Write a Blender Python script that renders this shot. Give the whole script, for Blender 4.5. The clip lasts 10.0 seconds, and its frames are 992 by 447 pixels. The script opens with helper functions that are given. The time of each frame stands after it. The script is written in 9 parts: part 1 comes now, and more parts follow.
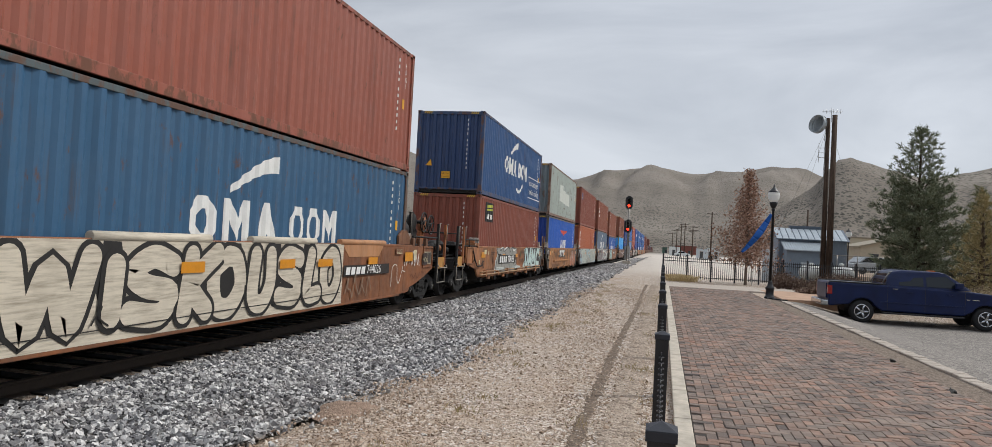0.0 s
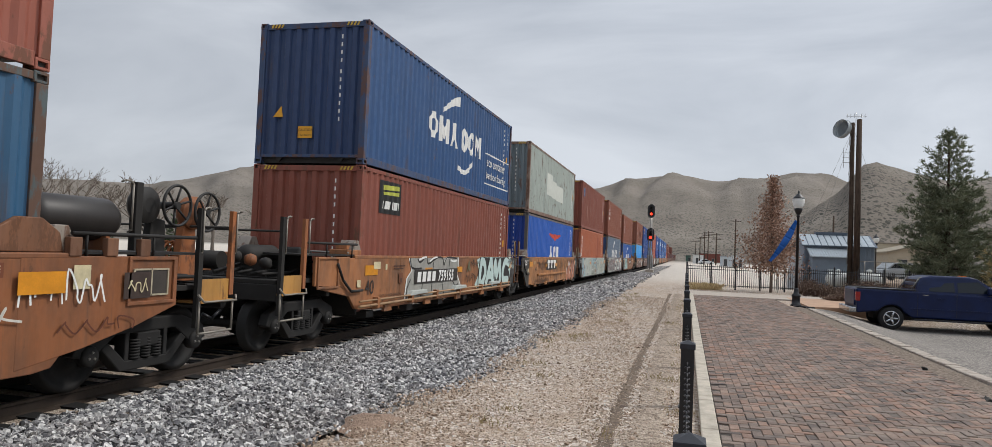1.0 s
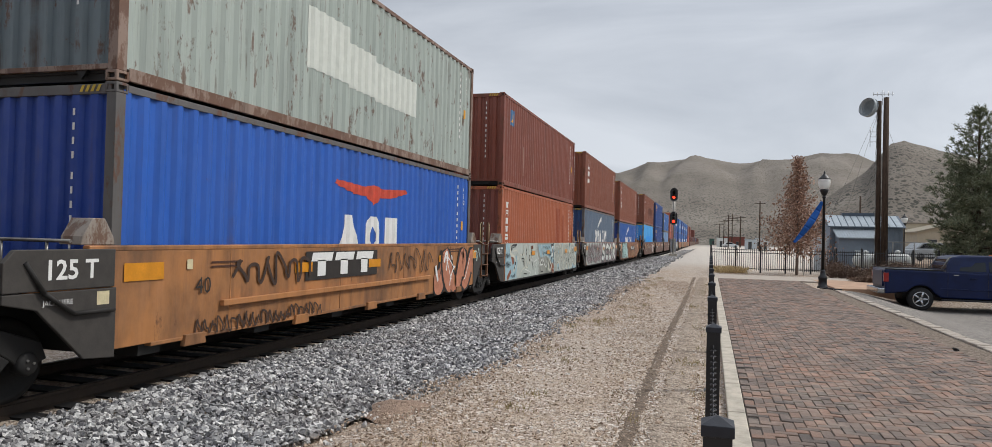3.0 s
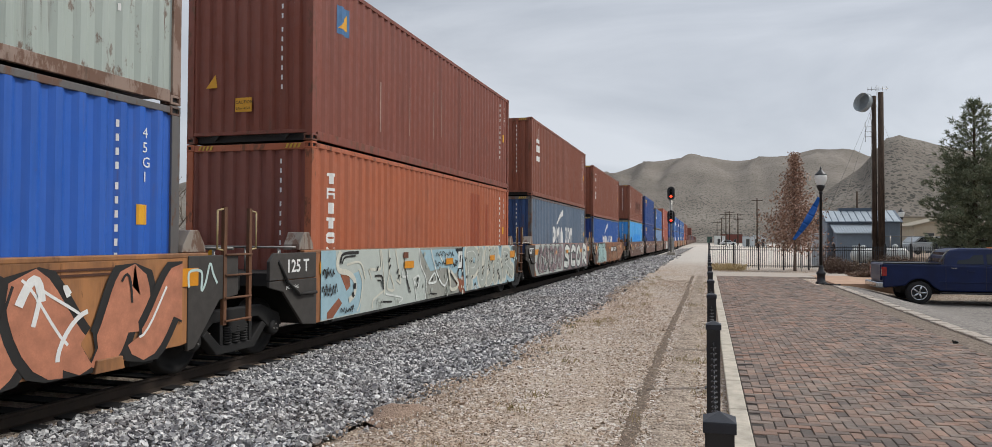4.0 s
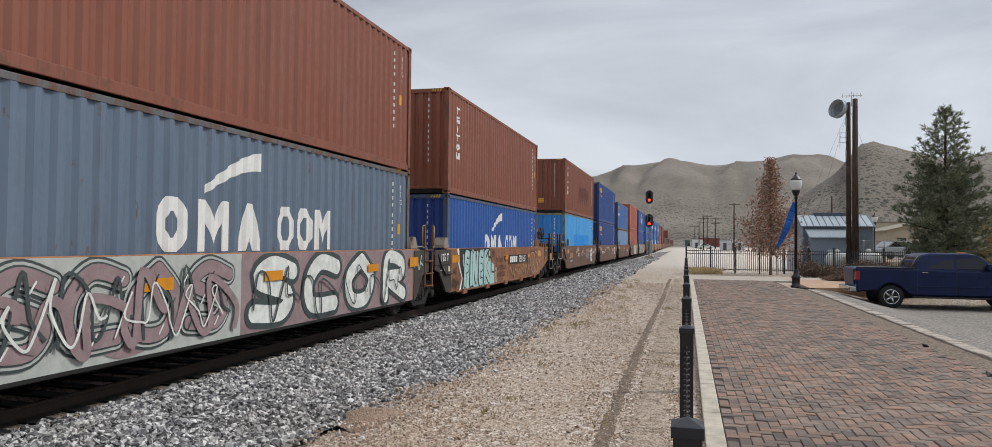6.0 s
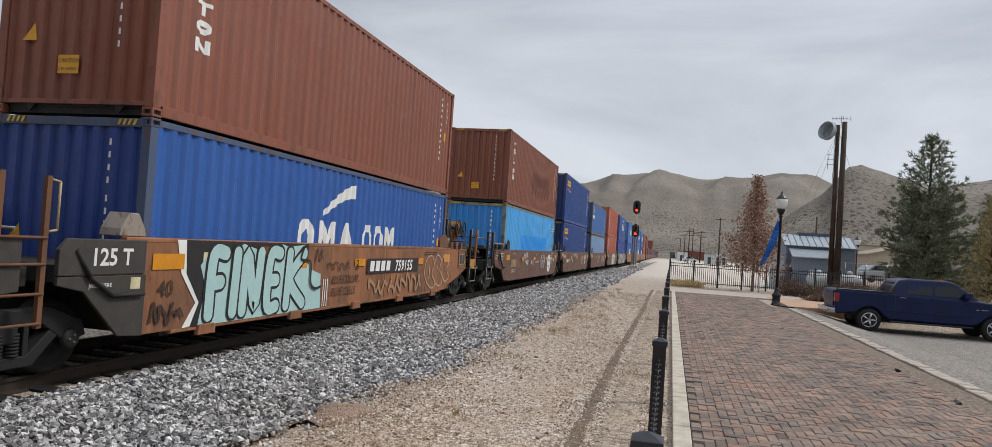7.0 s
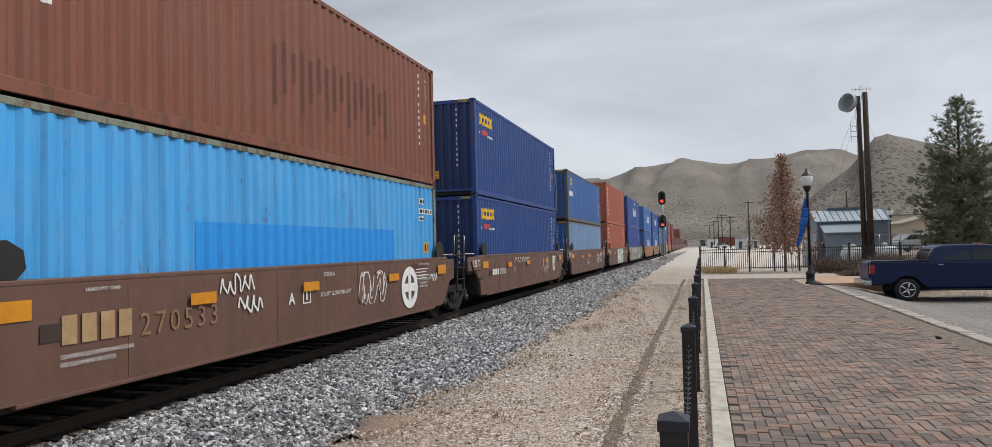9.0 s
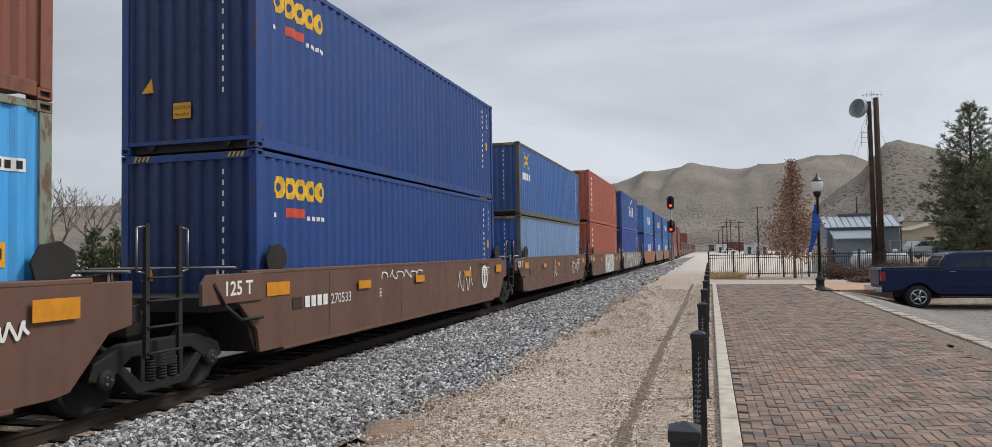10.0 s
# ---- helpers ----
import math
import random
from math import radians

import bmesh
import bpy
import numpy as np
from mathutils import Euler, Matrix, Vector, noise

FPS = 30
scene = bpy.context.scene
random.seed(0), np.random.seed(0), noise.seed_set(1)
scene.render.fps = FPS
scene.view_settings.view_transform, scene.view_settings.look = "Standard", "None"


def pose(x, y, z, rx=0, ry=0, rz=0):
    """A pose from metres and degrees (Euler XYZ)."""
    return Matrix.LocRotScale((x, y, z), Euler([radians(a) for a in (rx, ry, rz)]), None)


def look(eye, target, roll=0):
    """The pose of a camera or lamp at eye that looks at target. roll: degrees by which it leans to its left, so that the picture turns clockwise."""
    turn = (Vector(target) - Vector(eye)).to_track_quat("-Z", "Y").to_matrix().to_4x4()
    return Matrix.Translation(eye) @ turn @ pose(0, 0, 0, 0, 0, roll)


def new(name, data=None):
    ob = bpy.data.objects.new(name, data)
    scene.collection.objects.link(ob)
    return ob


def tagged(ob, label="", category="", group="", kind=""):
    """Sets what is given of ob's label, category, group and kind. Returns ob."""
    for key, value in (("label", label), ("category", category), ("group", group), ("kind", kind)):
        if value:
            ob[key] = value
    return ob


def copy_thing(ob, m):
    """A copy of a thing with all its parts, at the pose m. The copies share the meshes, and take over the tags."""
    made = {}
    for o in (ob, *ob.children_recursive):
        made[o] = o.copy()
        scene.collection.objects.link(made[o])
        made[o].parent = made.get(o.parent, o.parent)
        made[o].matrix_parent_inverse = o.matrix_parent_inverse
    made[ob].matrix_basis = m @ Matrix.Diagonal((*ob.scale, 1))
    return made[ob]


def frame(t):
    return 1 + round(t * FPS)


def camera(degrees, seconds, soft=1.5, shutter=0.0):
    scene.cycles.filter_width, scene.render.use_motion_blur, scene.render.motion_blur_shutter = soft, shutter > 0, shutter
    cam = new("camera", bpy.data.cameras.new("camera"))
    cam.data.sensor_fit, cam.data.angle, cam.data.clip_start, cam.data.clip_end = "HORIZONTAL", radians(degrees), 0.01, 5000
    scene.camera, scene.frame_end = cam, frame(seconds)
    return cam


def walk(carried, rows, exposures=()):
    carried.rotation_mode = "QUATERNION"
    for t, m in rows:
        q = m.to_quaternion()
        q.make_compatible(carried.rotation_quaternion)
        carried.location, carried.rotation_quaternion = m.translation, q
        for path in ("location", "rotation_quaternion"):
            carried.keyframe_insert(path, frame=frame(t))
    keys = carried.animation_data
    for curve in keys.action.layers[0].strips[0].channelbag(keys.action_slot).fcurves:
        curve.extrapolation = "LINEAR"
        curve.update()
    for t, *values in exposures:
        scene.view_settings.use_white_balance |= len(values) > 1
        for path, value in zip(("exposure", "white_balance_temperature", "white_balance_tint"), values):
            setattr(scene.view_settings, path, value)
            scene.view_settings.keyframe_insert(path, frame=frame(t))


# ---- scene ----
cam = camera(68.6, 10.0, soft=0.3, shutter=0.0)
walk(cam, [
    (0, pose(0.005, -0.009, 1.655, 91.40, -3.06, 12.96)),
    (0.5, pose(-0.001, 0.017, 1.646, 91.87, -3.77, 13.97)),
    (1, pose(0.000, 0.000, 1.657, 92.13, -2.35, 14.68)),
    (1.5, pose(-0.004, -0.005, 1.665, 92.64, -1.26, 15.79)),
    (2, pose(0.000, 0.007, 1.659, 92.38, -0.37, 16.10)),
    (2.5, pose(-0.005, 0.015, 1.644, 91.25, -1.80, 15.54)),
    (2.7, pose(-0.007, 0.000, 1.655, 90.97, -1.88, 16.02)),
    (3.8, pose(-0.008, -0.007, 1.649, 91.20, -0.30, 16.68)),
    (4, pose(-0.008, -0.007, 1.649, 91.20, -0.28, 16.26)),
    (4.5, pose(-0.006, 0.015, 1.646, 91.25, -0.79, 15.25)),
    (5, pose(-0.009, 0.010, 1.645, 91.11, -0.78, 15.55)),
    (5.5, pose(0.000, 0.000, 1.650, 91.31, -0.07, 15.64)),
    (5.7, pose(0.007, 0.013, 1.650, 91.46, -0.15, 15.38)),
    (6.8, pose(0.066, 0.075, 1.658, 91.13, -2.22, 12.42)),
    (7, pose(0.073, 0.050, 1.665, 91.58, -3.84, 13.56)),
    (7.5, pose(0.101, 0.041, 1.655, 92.18, -1.84, 16.44)),
    (8, pose(0.135, -0.019, 1.655, 92.06, 0.67, 16.97)),
    (8.5, pose(0.158, -0.050, 1.655, 91.45, 2.08, 16.98)),
    (9, pose(0.150, -0.050, 1.650, 91.94, 1.37, 15.79)),
    (9.5, pose(0.135, -0.020, 1.653, 92.46, 0.77, 15.92)),
    (10, pose(0.136, -0.013, 1.657, 92.23, 0.95, 16.40)),
])

# ---- light: overcast sky with a soft sun ahead and to the right ----
SUN_EL, SUN_AZ = 47.0, 64.0          # degrees; azimuth from +y towards +x


def make_world():
    world = bpy.data.worlds.new("overcast_sky")
    scene.world = world
    world.use_nodes = True
    n, l = world.node_tree.nodes, world.node_tree.links
    n.clear()
    out = n.new("ShaderNodeOutputWorld")
    sky = n.new("ShaderNodeTexSky")
    sky.sky_type, sky.sun_disc = "NISHITA", False
    sky.sun_elevation, sky.sun_rotation = radians(SUN_EL), radians(SUN_AZ)
    b_sky = n.new("ShaderNodeBackground")
    b_sky.inputs["Strength"].default_value = 0.09
    l.new(sky.outputs[0], b_sky.inputs["Color"])
    co = n.new("ShaderNodeTexCoord")
    mp = n.new("ShaderNodeMapping")
    mp.inputs["Scale"].default_value = (1.1, 1.1, 3.6)
    mp.inputs["Rotation"].default_value = (0.0, 0.16, 0.0)
    l.new(co.outputs["Generated"], mp.inputs["Vector"])
    cloud = n.new("ShaderNodeTexNoise")
    cloud.inputs["Scale"].default_value = 1.7
    cloud.inputs["Detail"].default_value = 7.0
    cloud.inputs["Roughness"].default_value = 0.52
    cloud.inputs["Distortion"].default_value = 0.5
    l.new(mp.outputs[0], cloud.inputs["Vector"])
    ramp = n.new("ShaderNodeValToRGB")
    e = ramp.color_ramp.elements
    e[0].position, e[0].color = 0.34, (0.53, 0.575, 0.65, 1)
    e[1].position, e[1].color = 0.66, (0.86, 0.905, 0.98, 1)
    l.new(cloud.outputs["Fac"], ramp.inputs["Fac"])
    # the cloud deck is brighter overhead than at the rim
    sep = n.new("ShaderNodeSeparateXYZ")
    l.new(co.outputs["Generated"], sep.inputs[0])
    up = n.new("ShaderNodeMapRange")
    up.inputs["From Min"].default_value, up.inputs["From Max"].default_value = 0.25, 0.9
    up.inputs["To Min"].default_value, up.inputs["To Max"].default_value = 0.86, 1.35
    l.new(sep.outputs["Z"], up.inputs["Value"])
    west = n.new("ShaderNodeMapRange")
    west.inputs["From Min"].default_value, west.inputs["From Max"].default_value = -0.85, 0.0
    west.inputs["To Min"].default_value, west.inputs["To Max"].default_value = 0.8, 1.0
    l.new(sep.outputs["X"], west.inputs["Value"])
    both = n.new("ShaderNodeMath")
    both.operation = "MULTIPLY"
    l.new(up.outputs[0], both.inputs[0])
    l.new(west.outputs[0], both.inputs[1])
    b_cloud = n.new("ShaderNodeBackground")
    l.new(ramp.outputs["Color"], b_cloud.inputs["Color"])
    l.new(both.outputs[0], b_cloud.inputs["Strength"])
    mix = n.new("ShaderNodeMixShader")
    mix.inputs[0].default_value = 0.9
    l.new(b_sky.outputs[0], mix.inputs[1])
    l.new(b_cloud.outputs[0], mix.inputs[2])
    l.new(mix.outputs[0], out.inputs["Surface"])


make_world()
sun = new("sun", bpy.data.lights.new("sun", "SUN"))
sun.data.energy, sun.data.angle, sun.data.color = 2.3, radians(12), (1.0, 0.965, 0.915)
_el, _az = radians(SUN_EL), radians(SUN_AZ)
sun.matrix_world = look((60 * math.sin(_az) * math.cos(_el), 60 * math.cos(_az) * math.cos(_el), 60 * math.sin(_el)), (0, 0, 0))
scene.view_settings.exposure = 0.0


# ---- materials ----
def lin(hexa):
    v = [int(hexa[i:i + 2], 16) / 255 for i in (0, 2, 4)]
    return tuple(c / 12.92 if c < 0.04045 else ((c + 0.055) / 1.055) ** 2.4 for c in v) + (1,)


class Nodes:
    """A short hand for node materials."""

    def __init__(self, name, rough=0.6, metal=0.0, spec=0.5):
        self.m = bpy.data.materials.new(name)
        self.m.use_nodes = True
        self.t = self.m.node_tree
        self.b = self.t.nodes["Principled BSDF"]
        self.b.inputs["Roughness"].default_value = rough
        self.b.inputs["Metallic"].default_value = metal
        self.b.inputs["Specular IOR Level"].default_value = spec
        self.co = self.t.nodes.new("ShaderNodeTexCoord").outputs["Object"]
        self.oi = self.t.nodes.new("ShaderNodeObjectInfo").outputs["Random"]

    def put(self, value, socket):
        if hasattr(value, "is_output"):
            self.t.links.new(value, socket)
        else:
            socket.default_value = value

    def maths(self, op, a, b=0.0, clamp=False):
        n = self.t.nodes.new("ShaderNodeMath")
        n.operation, n.use_clamp = op, clamp
        self.put(a, n.inputs[0])
        self.put(b, n.inputs[1])
        return n.outputs[0]

    def coords(self, scale=(1, 1, 1), shift=True):
        """Object coordinates, scaled, and moved apart from object to object."""
        mp = self.t.nodes.new("ShaderNodeMapping")
        self.put(self.co, mp.inputs["Vector"])
        mp.inputs["Scale"].default_value = scale
        if shift:
            comb = self.t.nodes.new("ShaderNodeCombineXYZ")
            v = self.maths("MULTIPLY", self.oi, 37.0)
            for i in range(3):
                self.put(v, comb.inputs[i])
            self.put(comb.outputs[0], mp.inputs["Location"])
        return mp.outputs[0]

    def noise(self, scale, detail=4.0, rough=0.55, stretch=(1, 1, 1), shift=True, distort=0.0):
        n = self.t.nodes.new("ShaderNodeTexNoise")
        self.put(self.coords(stretch, shift), n.inputs["Vector"])
        n.inputs["Scale"].default_value, n.inputs["Detail"].default_value = scale, detail
        n.inputs["Roughness"].default_value, n.inputs["Distortion"].default_value = rough, distort
        return n.outputs["Fac"]

    def voronoi(self, scale, out="Distance", feature="F1", stretch=(1, 1, 1), shift=False):
        n = self.t.nodes.new("ShaderNodeTexVoronoi")
        n.feature = feature
        self.put(self.coords(stretch, shift), n.inputs["Vector"])
        n.inputs["Scale"].default_value = scale
        return n.outputs[out]

    def ramp(self, fac, *stops):
        n = self.t.nodes.new("ShaderNodeValToRGB")
        e = n.color_ramp.elements
        while len(e) < len(stops):
            e.new(0.5)
        for k, (p, c) in zip(e, stops):
            k.position = p
            k.color = c if len(c) == 4 else (*c, 1)
        self.put(fac, n.inputs["Fac"])
        return n.outputs["Color"]

    def span(self, fac, lo, hi, a=0.0, b=1.0):
        n = self.t.nodes.new("ShaderNodeMapRange")
        self.put(fac, n.inputs["Value"])
        for k, v in (("From Min", lo), ("From Max", hi), ("To Min", a), ("To Max", b)):
            self.put(v, n.inputs[k])
        return n.outputs[0]

    def mix(self, fac, a, b, mode="MIX"):
        n = self.t.nodes.new("ShaderNodeMix")
        n.data_type, n.blend_type = "RGBA", mode
        self.put(fac, n.inputs[0])
        self.put(a, n.inputs[6])
        self.put(b, n.inputs[7])
        return n.outputs[2]

    def bump(self, height, strength=0.3, distance=0.02):
        n = self.t.nodes.new("ShaderNodeBump")
        n.inputs["Strength"].default_value, n.inputs["Distance"].default_value = strength, distance
        self.put(height, n.inputs["Height"])
        self.put(n.outputs[0], self.b.inputs["Normal"])

    def colour(self, c):
        self.put(c, self.b.inputs["Base Color"])
        return self

    def rough(self, v):
        self.put(v, self.b.inputs["Roughness"])
        return self


MATS = {}


def shade(c, k):
    return (c[0] * k, c[1] * k, c[2] * k, 1)


def paint(hexa, rust=0.25, fade=0.2, rough=0.5, dirt=0.0):
    """Weathered paint on steel: faded patches, streaks down the sheet, flecks of rust."""
    key = ("paint", hexa, rust, fade, rough, dirt)
    if key in MATS:
        return MATS[key]
    k = Nodes("weathered_paint", rough)
    c = lin(hexa)
    grey = sum(c[:3]) / 3
    pale = tuple(v * 0.86 + grey * 0.14 + 0.022 for v in c[:3]) + (1,)
    a = k.mix(k.span(k.noise(0.9, 5, 0.6), 0.35, 0.75, 0.0, fade * 2.2), c, pale)
    streak = k.noise(3.0, 5, 0.65, (1, 1, 0.07))
    a = k.mix(k.span(streak, 0.48, 0.76, 0.0, 0.7), a, shade(c, 0.55))
    if dirt:
        a = k.mix(k.span(k.noise(1.1, 6, 0.65, (1, 1, 0.5)), 0.42, 0.72, 0.0, dirt), a, (0.05, 0.032, 0.022, 1))
        a = k.mix(k.span(k.noise(2.6, 6, 0.7, (1, 1, 0.12)), 0.5, 0.75, 0.0, dirt), a, (0.12, 0.055, 0.028, 1))
    a = k.mix(k.span(k.noise(9.0, 4, 0.6, (1, 1, 0.25)), 0.35, 0.7, 0.0, 0.22), a, pale)
    spots = k.span(k.noise(4.5, 8, 0.72, (1, 1, 0.4)), 0.71 - 0.26 * rust, 0.77 - 0.26 * rust, 0.0, 0.8)
    a = k.mix(spots, a, (0.11, 0.045, 0.02, 1))
    runs = k.maths("MULTIPLY", k.span(k.noise(5.5, 6, 0.7, (1, 1, 0.035)), 0.56, 0.68), k.span(k.noise(1.7, 4, 0.6), 0.45, 0.6))
    a = k.mix(k.maths("MULTIPLY", runs, min(0.9, 0.25 + rust)), a, (0.085, 0.05, 0.032, 1))
    k.colour(a)
    k.rough(k.span(k.noise(6.0, 3), 0.3, 0.7, rough - 0.08, rough + 0.18))
    k.bump(k.noise(14.0, 4, 0.6, (1, 1, 0.4)), 0.12, 0.01)
    MATS[key] = k.m
    return k.m


def plain(name, hexa, rough=0.6, metal=0.0, vary=0.25, scale=6.0, bump=0.1):
    """One colour with blotches and grain."""
    key = (name, hexa, rough, metal)
    if key in MATS:
        return MATS[key]
    k = Nodes(name, rough, metal)
    c = lin(hexa)
    a = k.mix(k.span(k.noise(scale, 5, 0.6), 0.3, 0.7), shade(c, 1 - vary), shade(c, 1 + vary))
    a = k.mix(k.span(k.noise(scale * 9, 3, 0.6), 0.3, 0.7, 0.0, 0.35), a, shade(c, 0.75))
    k.colour(a)
    k.bump(k.noise(scale * 6, 4, 0.6), bump, 0.01)
    MATS[key] = k.m
    return k.m


def glow(name, hexa, strength):
    k = Nodes(name, 0.4)
    k.colour(lin(hexa))
    k.b.inputs["Emission Color"].default_value = lin(hexa)
    k.b.inputs["Emission Strength"].default_value = strength
    return k.m


def m_gravel():
    k = Nodes("tan_gravel", 0.95, spec=0.2)
    peb = k.voronoi(38.0, "Color")
    sep = k.t.nodes.new("ShaderNodeSeparateColor")
    k.put(peb, sep.inputs[0])
    stones = k.ramp(sep.outputs[0], (0.0, lin("7d6e62")), (0.45, lin("a8998a")), (0.8, lin("bcaea0")), (1.0, lin("d2c9c0")))
    sand = k.ramp(k.noise(7.0, 6, 0.7), (0.3, lin("94826f")), (0.7, lin("b5a08b")))
    a = k.mix(k.span(k.noise(1.3, 6, 0.65), 0.35, 0.65, 0.15, 0.75), stones, sand)
    a = k.mix(k.span(k.noise(0.35, 4, 0.6), 0.42, 0.68, 0.0, 0.5), a, lin("a48a74"))
    a = k.mix(k.span(k.noise(0.12, 5, 0.6), 0.5, 0.7, 0.0, 0.35), a, lin("8d8479"))
    k.colour(a)
    h = k.maths("ADD", k.span(k.voronoi(38.0), 0.0, 0.6, 1.0, 0.0), k.maths("MULTIPLY", k.noise(5.0, 6, 0.7), 1.6))
    k.bump(h, 0.75, 0.02)
    return k.m


def m_stone(dark, mid, light, name):
    """Loose stones, each of its own grey."""
    k = Nodes(name, 0.9, spec=0.25)
    isl = k.t.nodes.new("ShaderNodeNewGeometry").outputs["Random Per Island"]
    a = k.ramp(isl, (0.0, lin(dark)), (0.45, lin(mid)), (0.85, lin(light)), (1.0, lin("e2e0dc")))
    a = k.mix(k.span(k.noise(0.5, 4, 0.6, shift=False), 0.42, 0.7, 0.0, 0.3), a, lin("8f8172"))
    a = k.mix(k.span(k.noise(30.0, 4, 0.6, shift=False), 0.4, 0.7, 0.0, 0.4), a, lin(dark))
    k.colour(a)
    k.bump(k.noise(60.0, 4, 0.6, shift=False), 0.3, 0.01)
    return k.m


def m_brick():
    """Clay pavers, each of its own tone between red-brown and charcoal."""
    k = Nodes("clay_pavers", 0.85, spec=0.3)
    isl = k.t.nodes.new("ShaderNodeNewGeometry").outputs["Random Per Island"]
    r = k.maths("FRACT", k.maths("ADD", isl, k.oi))
    patch = k.noise(0.55, 4, 0.6, shift=False)
    f = k.maths("ADD", k.maths("MULTIPLY", r, 0.72), k.span(patch, 0.25, 0.75, -0.12, 0.42), True)
    a = k.ramp(f, (0.0, lin("474545")), (0.16, lin("605752")), (0.45, lin("7a6b62")), (0.75, lin("8d7263")), (1.0, lin("a07a66")))
    a = k.mix(k.span(k.noise(45.0, 5, 0.65, shift=False), 0.35, 0.7, 0.0, 0.5), a, lin("574d47"))
    a = k.mix(k.span(k.noise(2.2, 6, 0.7, shift=False), 0.45, 0.75, 0.0, 0.5), a, lin("b0a395"))
    k.colour(a)
    k.bump(k.noise(70.0, 4, 0.65, shift=False), 0.6, 0.008)
    return k.m


def m_leaf(name, a, b, c, rough=0.7):
    k = Nodes(name, rough, spec=0.25)
    isl = k.t.nodes.new("ShaderNodeNewGeometry").outputs["Random Per Island"]
    k.colour(k.ramp(isl, (0.0, lin(a)), (0.5, lin(b)), (1.0, lin(c))))
    return k.m


def m_bark(name, hexa):
    k = Nodes(name, 0.9, spec=0.2)
    c = lin(hexa)
    k.colour(k.mix(k.span(k.noise(9.0, 6, 0.7, (1, 1, 0.15)), 0.35, 0.65), shade(c, 0.55), shade(c, 1.25)))
    k.bump(k.noise(14.0, 5, 0.7, (1, 1, 0.12)), 0.6, 0.03)
    return k.m


def m_glass(name, hexa, rough=0.05):
    k = Nodes(name, rough, spec=0.35)
    k.colour(lin(hexa))
    return k.m


def m_stones_flat(name, dark, mid, light, scale):
    """Packed fine stones, seen as a speckled surface."""
    k = Nodes(name, 0.95, spec=0.2)
    sep = k.t.nodes.new("ShaderNodeSeparateColor")
    k.put(k.voronoi(scale, "Color"), sep.inputs[0])
    a = k.ramp(sep.outputs[0], (0.0, lin(dark)), (0.5, lin(mid)), (1.0, lin(light)))
    a = k.mix(k.span(k.noise(0.6, 5, 0.65, shift=False), 0.4, 0.7, 0.0, 0.4), a, lin(mid))
    a = k.mix(k.span(k.noise(0.9, 6, 0.7, (0.3, 1, 1), shift=False), 0.55, 0.75, 0.0, 0.5), a, lin(dark))
    k.colour(a)
    k.bump(k.span(k.voronoi(scale), 0.0, 0.6, 1.0, 0.0), 0.7, 0.02)
    return k.m


GRAVEL, BRICK = m_gravel(), m_brick()
BALLAST = m_stone("525155", "949392", "cfcdca", "grey_ballast")
PEBBLE = m_stone("85715f", "b29c88", "d3c3b0", "tan_pebbles")
BLACK = plain("black_enamel", "15161a", 0.4, vary=0.3, bump=0.05)
DARK = plain("sooty_steel", "1d1a17", 0.75, vary=0.4, scale=3.0)
GRIME = plain("greasy_iron", "1b1917", 0.65, vary=0.4, scale=3.0)
RAILSTEEL = plain("worn_rail_steel", "33281f", 0.7, 0.1)
BOGIE_IRON = plain("oily_cast_iron", "141210", 0.75, vary=0.4, scale=3.0)
# ties near black: creosote, plus the train's shade put into the colour
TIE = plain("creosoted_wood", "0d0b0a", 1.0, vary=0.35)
STEEL = plain("bare_steel", "8a8782", 0.4, 0.8)
CONCRETE = plain("weathered_concrete", "b4ab9c", 0.95, vary=0.32, scale=4.5, bump=0.6)
CONCRETE_WHITE = plain("pale_concrete", "a99e92", 0.95, vary=0.2, scale=7.0, bump=0.9)
ASPHALT = m_stones_flat("old_asphalt", "5e5a56", "827c76", "a09990", 26.0)
DIRT = plain("reddish_dirt", "ad8e76", 0.95, vary=0.2, scale=2.0, bump=0.6)
WHITE = plain("white_paint", "e2e2de", 0.55, vary=0.08)
ORANGE_TAPE = plain("amber_reflective_tape", "d0891c", 0.4, vary=0.15)
YELLOW = plain("yellow_label", "dca021", 0.5, vary=0.1)


# ---- mesh helpers ----
def box(bm, x0, x1, y0, y1, z0, z1):
    v = [bm.verts.new((x, y, z)) for x in (x0, x1) for y in (y0, y1) for z in (z0, z1)]
    for f in ((0, 1, 3, 2), (4, 6, 7, 5), (0, 4, 5, 1), (2, 3, 7, 6), (0, 2, 6, 4), (1, 5, 7, 3)):
        bm.faces.new([v[i] for i in f])


def prism(bm, poly, a0, a1, axis="x"):
    """A polygon of (y, z) (axis x), (x, z) (axis y) or (x, y) (axis z), extruded from a0 to a1."""
    def at(p, a):
        return (a, *p) if axis == "x" else (p[0], a, p[1]) if axis == "y" else (*p, a)
    lo = [bm.verts.new(at(p, a0)) for p in poly]
    hi = [bm.verts.new(at(p, a1)) for p in poly]
    n = len(poly)
    fs = [bm.faces.new(lo), bm.faces.new(hi)]
    for i in range(n):
        fs.append(bm.faces.new((lo[i], lo[(i + 1) % n], hi[(i + 1) % n], hi[i])))
    bmesh.ops.recalc_face_normals(bm, faces=fs)


